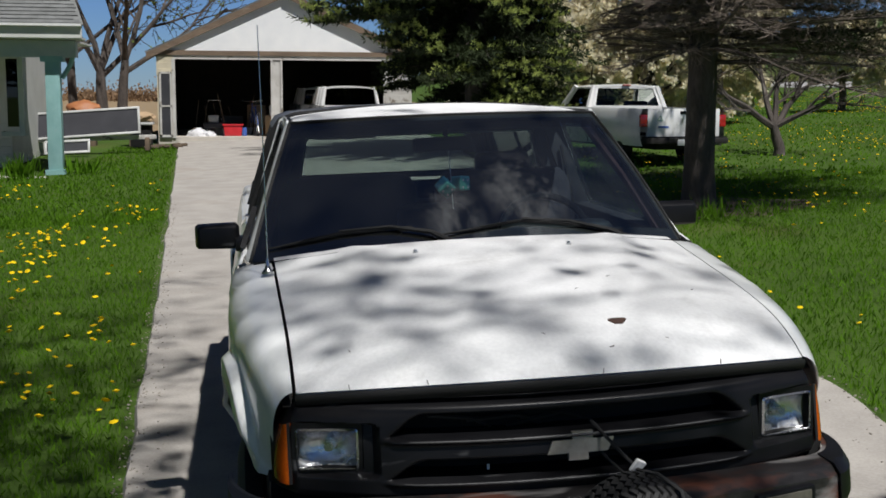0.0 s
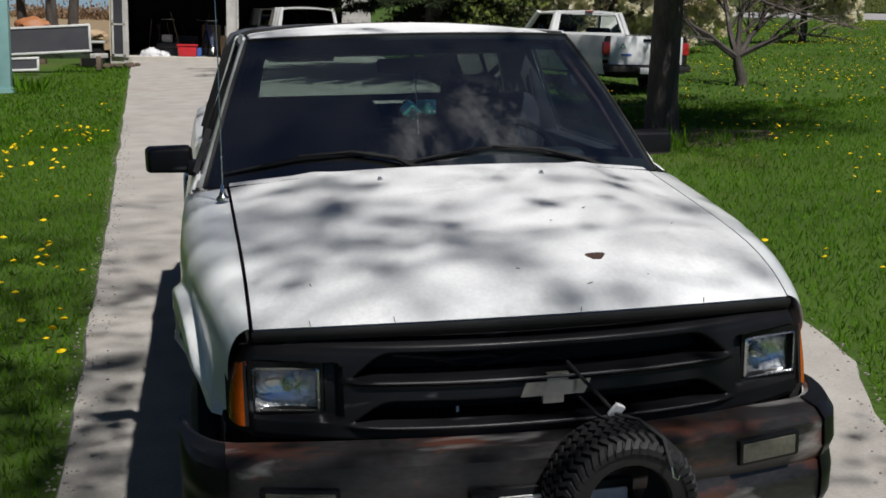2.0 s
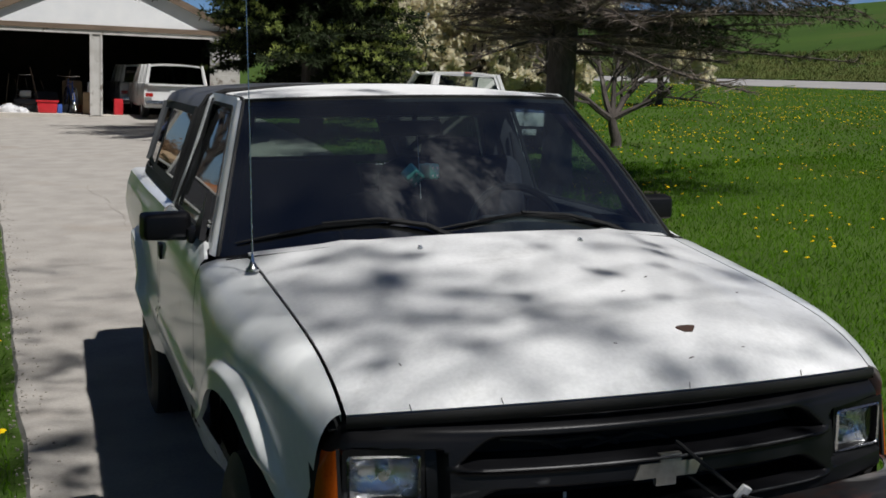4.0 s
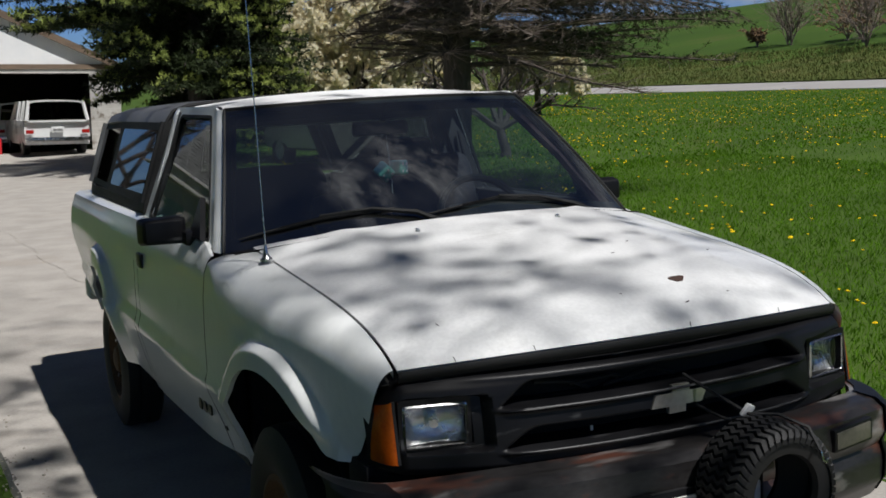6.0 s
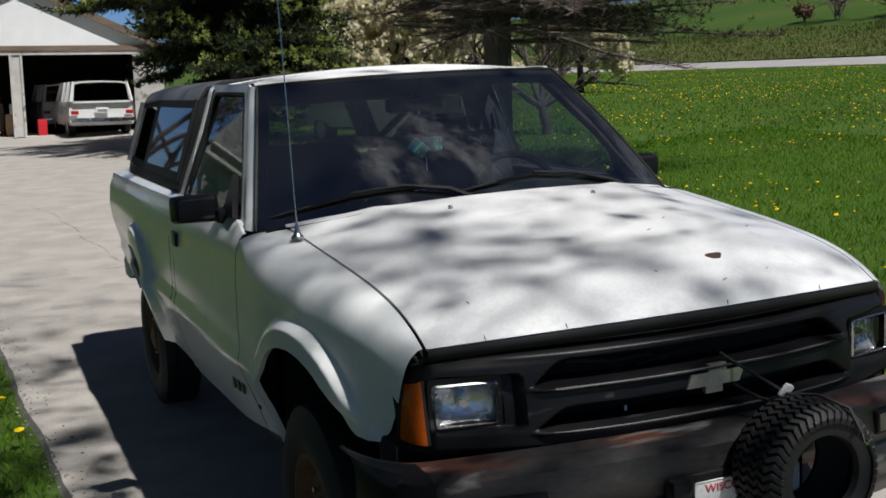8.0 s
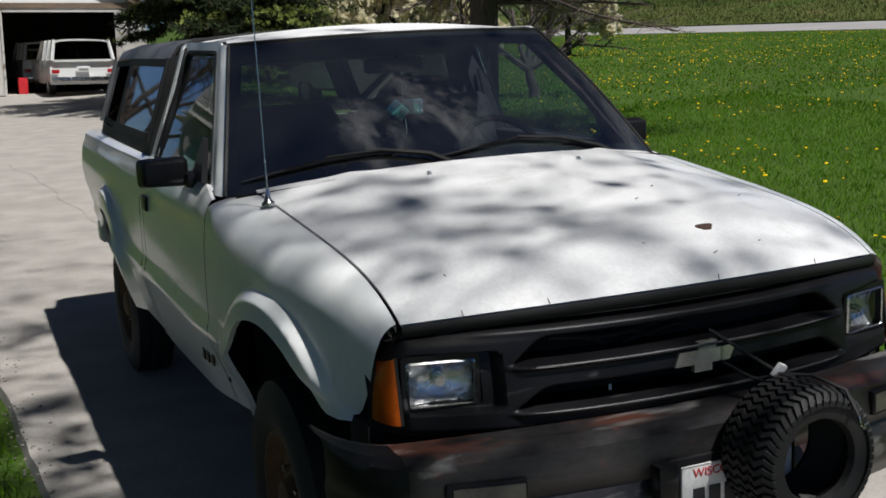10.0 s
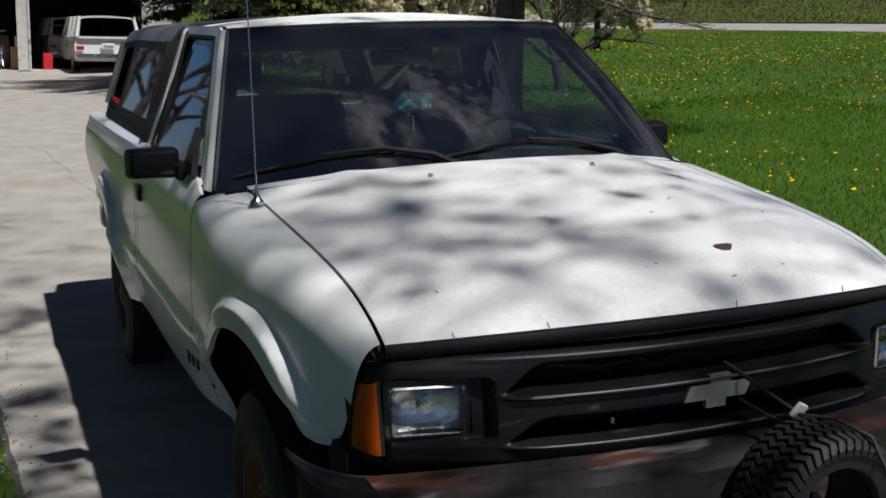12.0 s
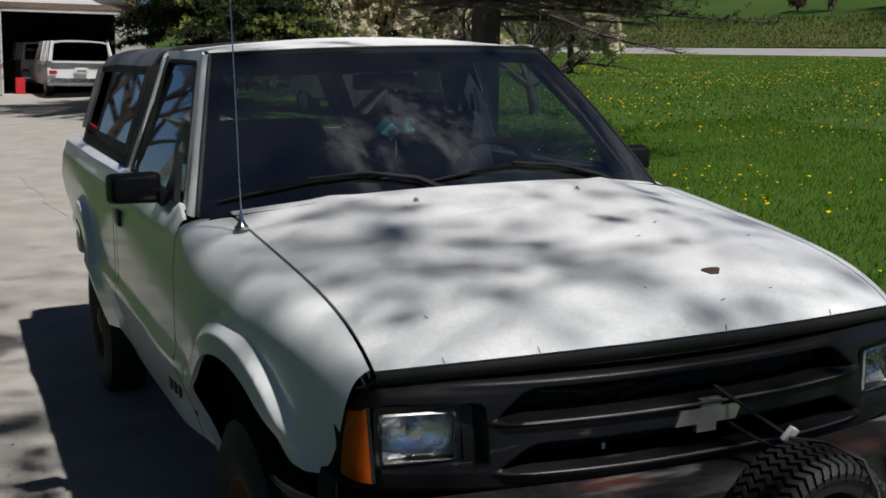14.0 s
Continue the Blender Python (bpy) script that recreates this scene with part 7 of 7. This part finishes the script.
# Shrubs across the road.
for sx, sy, hh, seed, leafy, lab in ((60, 72.3, 1.7, 31, "brown_leaf", "low brown bush on the far bank"), (60, 68.8, 6.5, 32, None, "tall bare many-stemmed shrub on the far bank"), (59.5, 67.8, 5.6, 33, None, "tall bare shrub on the far bank"),
                                     (60, 62.5, 4.8, 34, "brown_leaf", "budding tan shrub on the far bank"), (58, 59, 4.2, 35, "brown_leaf", "budding tan shrub on the far bank"), (55, 55.5, 6.0, 36, None, "slender bare tree on the far bank"),
                                     (62, 60, 6.0, 37, "leaf", "young green tree on the far bank"), (58, 53, 4.8, 38, "brown_leaf", "budding brown shrub on the far bank"), (64, 56, 5.5, 39, "leaf", "young green tree on the far bank")):
    twig_tree("bank_shrub", lab, sx, sy, land(sx, sy), 0.3, 0.09, "twig", [(0.5 + 0.5 * rng.uniform(), a, rng.uniform(48, 86), rng.uniform(0.6, 1.2)) for a in range(0, 360, 40)], levels=3, length=hh * 0.55, seed=seed, category="shrub",
              leaf=leafy, leaf_n=12 if hh < 2 else 7, leaf_len=0.15, leaf_w=0.11, forks=5, shrink=0.62, twig_r=0.016)
# Far tree line behind the dry field.
rng = np.random.default_rng(40)
cs, ds = [], []
for k in range(150):
    x = rng.uniform(-150, 10)
    y = 250 + rng.uniform(0, 50)
    h = rng.uniform(0.9, 2.4)
    for _ in range(160):
        cs.append((x + rng.normal(0, 2.6), y, land(x, 40) + abs(rng.normal(0, 1)) * h * 0.7))
        ds.append((0, 0, 1))
tl = leaf_sheet("far_tree_line", cs, ds, 0.7, 0.5, "brown_leaf", None, "")
tagged(tl, "low brown line of far bare trees", "tree line", kind="stuff")

# Tall tree beside the camera that dapples hood and drive.
twig_tree("shade_tree", "tall maple with young leaves that dapples the driveway", -6.25, -5.25, -0.28, 6.45, 0.34, "bark",
          [(0.99, az, el, ln) for az, el, ln in ((75, 20, 1.15), (86, 30, 1.20), (58, 24, 1.10), (66, 42, 1.0), (48, 36, 1.1), (40, 22, 1.10), (32, 40, 1.3), (22, 24, 1.25), (14, 42, 1.3), (5, 28, 1.4), (8, 20, 1.7), (-4, 22, 1.7), (2, 34, 1.6), (-12, 24, 1.7), (16, 20, 1.6), (-6, 40, 1.25), (-18, 30, 1.3), (52, 56, 1.1), (20, 60, 1.1), (85, 48, 1.1), (63, 14, 0.75), (27, 12, 1.7), (20, 14, 1.75), (33, 15, 1.65), (12, 15, 1.75), (38, 12, 1.5), (40, 8, 1.4), (35, 12, 1.3), (52, 14, 0.85), (44, 30, 0.95), (34, 16, 1.0), (64, 10, 1.2), (47, 20, 0.8), (-60, 50, 0.9), (180, 60, 0.9), (120, 50, 0.9), (56, 4, 0.75), (47, 6, 0.80), (40, 4, 0.85), (33, 6, 0.70), (42, 5, 1.0), (36, 5, 1.2))],
          levels=5, length=4.6, seed=52, leaf="leaf", leaf_n=4, leaf_len=0.10, leaf_w=0.085, leaf_label="young spring leaves", forks=4, shrink=0.60, twig_r=0.006, limb_r=0.13, leaf_from=4, clear=4.2, north=1.6)

# Unseen trees added west of the drive to block sky light; door and topper mirror them.
for tx, ty, hh, seed in ((-9.6, -1.0, 3.2, 61), (-10.4, 6.5, 2.6, 62)):
    twig_tree("sky_block_tree", "unseen leafy tree west of the driveway, added to block sky light", tx, ty, land(tx, ty), hh, 0.26, "bark",
              [(0.75 + 0.25 * rng.uniform(), a, rng.uniform(15, 75), rng.uniform(0.8, 1.1)) for a in range(0, 360, 30)], levels=4, length=3.4, seed=seed, leaf="leaf", leaf_n=26, leaf_len=0.20, leaf_w=0.16, leaf_label="young spring leaves", forks=4, shrink=0.64, twig_r=0.010, leaf_from=3)

# ---- grass, flowers and small plants ----
rng = np.random.default_rng(60)


def clear_of_drive(x, y):
    l_ = np.interp(y, (-12, -3, 2.2, 8.5, 27.9), (-1.1, -1.2, -1.43, -1.75, -2.80))
    r_ = np.interp(y, (-12, -3, 1.0, 2.3, 3.1, 12, 20, 27.9), (0.7, 1.0, 1.72, 2.27, 2.38, 2.9, 3.4, 3.6))
    out = (x < l_ - 0.03) | (x > r_ + 0.03)
    out |= y > 28.6
    return out & ~((x < -4.3) & (y > 19.2) & (y < 28)) & ~((x > -3.3) & (x < 3.5) & (y > 28)) & ~((x > 36) & (x < 41.6))


def heights(x, y):
    return np.array([land(a, b) for a, b in zip(x, y)])


def blades(name, n, x0, x1, y0, y1, h, w, mat, label):
    x, y = rng.uniform(x0, x1, n), y0 + (y1 - y0) * rng.uniform(0, 1, n) ** 1.35
    keep = clear_of_drive(x, y)
    x, y = x[keep], y[keep]
    z = heights(x, y) - 0.02
    d = np.stack([rng.normal(0, 0.45, len(x)), rng.normal(0, 0.45, len(x)), np.ones(len(x))], 1)
    lush = np.array([0.75 + 0.6 * noise.noise((a * 0.5, b * 0.5, 2)) for a, b in zip(x, y)])
    c = np.stack([x, y, z], 1)
    ob = leaf_sheet(name, c, d * (0.7 + 0.5 * np.clip(lush, 0, 1.2))[:, None], h, w, mat, None, "", jitter=0.15)
    return tagged(ob, label, "grass", kind="stuff")


blades("lawn_grass", 90000, -7.0, -1.2, -1.5, 13.0, 0.060, 0.008, "blade", "short spring grass beside the driveway")
blades("lawn_grass", 110000, 1.6, 11.0, 0.5, 14.0, 0.060, 0.009, "blade", "short spring grass beside the pickup")
blades("field_grass", 70000, 2.6, 36.0, 13.0, 60.0, 0.055, 0.030, "blade", "longer spring grass of the field")
blades("field_grass", 40000, 10.0, 36.0, 3.0, 24.0, 0.060, 0.016, "blade", "spring grass of the field")
blades("bank_grass", 45000, 41.6, 56.0, 18.0, 95.0, 0.30, 0.055, "dry_blade", "rough dry grass on the bank above the road")
blades("lawn_grass", 30000, -8.0, -1.6, 12.0, 27.0, 0.065, 0.018, "blade", "short spring grass before the garage")


def dandelions(name, n, x0, x1, y0, y1, size, label, thr, seed):
    x, y = rng.uniform(x0, x1, n), rng.uniform(y0, y1, n)
    keep = clear_of_drive(x, y)
    dens = np.array([noise.noise((a * 0.42, b * 0.30, seed)) + 0.5 * noise.noise((a * 1.4, b * 1.2, seed + 3)) for a, b in zip(x, y)])
    keep &= dens + rng.normal(0, 0.22, n) > thr
    x, y = x[keep], y[keep]
    z = heights(x, y)
    v, f = [], []
    for a, b, c in zip(x, y, z):
        s = size * rng.uniform(0.65, 1.2)
        top = c + rng.uniform(0.05, 0.10)
        k = len(v)
        tx, ty = rng.normal(0, 0.25, 2)
        for j in range(8):
            q = math.pi * j / 4
            v.append((a + s * math.cos(q), b + s * math.sin(q), top + s * (tx * math.cos(q) + ty * math.sin(q))))
        v.append((a, b, top + s * 0.45))
        v.append((a, b, top - s * 0.5))
        f += [(k + j, k + (j + 1) % 8, k + 8) for j in range(8)] + [(k + (j + 1) % 8, k + j, k + 9) for j in range(8)]
    ob = raw(name, v, f, "dandelion")
    return tagged(ob, label, "flowers", kind="stuff")


dandelions("dandelions", 2600, -6.5, -1.5, 0.5, 17.0, 0.024, "yellow dandelions scattered over the lawn", 0.30, 1)
dandelions("dandelions", 3600, 2.4, 22.0, 1.0, 26.0, 0.019, "yellow dandelions scattered beside the pickup", 0.16, 5)
dandelions("dandelions", 15000, 8.0, 35.5, 10.0, 60.0, 0.018, "bands of yellow dandelions in the field", 0.22, 8)

# Gravel along the drive's edge.
gp = bmesh.new()
bmesh.ops.create_icosphere(gp, subdivisions=1, radius=1.0)
gv, gf = [tuple(v.co) for v in gp.verts], [tuple(v.index for v in f.verts) for f in gp.faces]
gp.free()
v, f = [], []
for _ in range(1300):
    yy = -2 + 16 * rng.uniform() ** 1.3
    left = rng.uniform() < 0.6
    xx = (edge_l(yy) + abs(rng.normal(0, 0.09)) - 0.03) if left else (edge_r(yy) - abs(rng.normal(0, 0.09)) + 0.03)
    s = rng.uniform(0.003, 0.009)
    k = len(v)
    sx, sy, sz = s * rng.uniform(0.7, 1.3, 3)
    v += [(xx + a * sx, yy + b * sy, land(xx, yy) + 0.014 + c * sz * 0.7) for a, b, c in gv]
    f += [tuple(k + j for j in q) for q in gf]
tagged(raw("edge_gravel", v, f, "gravel"), "loose gravel along the driveway edge", "gravel", kind="stuff")

# Leafy plants by the porch post.
for px, py, n, hh, lab in ((-4.0, 19.7, 60, 0.30, "clump of green leaves by the porch post"), (-5.0, 19.0, 90, 0.42, "tulip leaves before the porch"), (-5.6, 18.6, 80, 0.35, "green plants before the porch"), (-4.7, 18.0, 50, 0.22, "low weeds on the lawn"), (4.2, 9.6, 120, 0.25, "tall grass tuft at the tree's foot"), (5.0, 9.8, 90, 0.22, "tall grass tuft at the tree's foot")):
    pl = thing("leafy_plant", lab, "plant")
    c = np.stack([rng.normal(px, 0.16, n), rng.normal(py, 0.12, n), np.full(n, land(px, py) - 0.02)], 1)
    d = np.stack([rng.normal(0, 0.4, n), rng.normal(0, 0.4, n), np.ones(n)], 1)
    leaf_sheet("foliage", c, d, hh, 0.05 if "tulip" in lab or "porch" in lab else 0.014, "blade", pl, "upright green leaves", jitter=0.1)
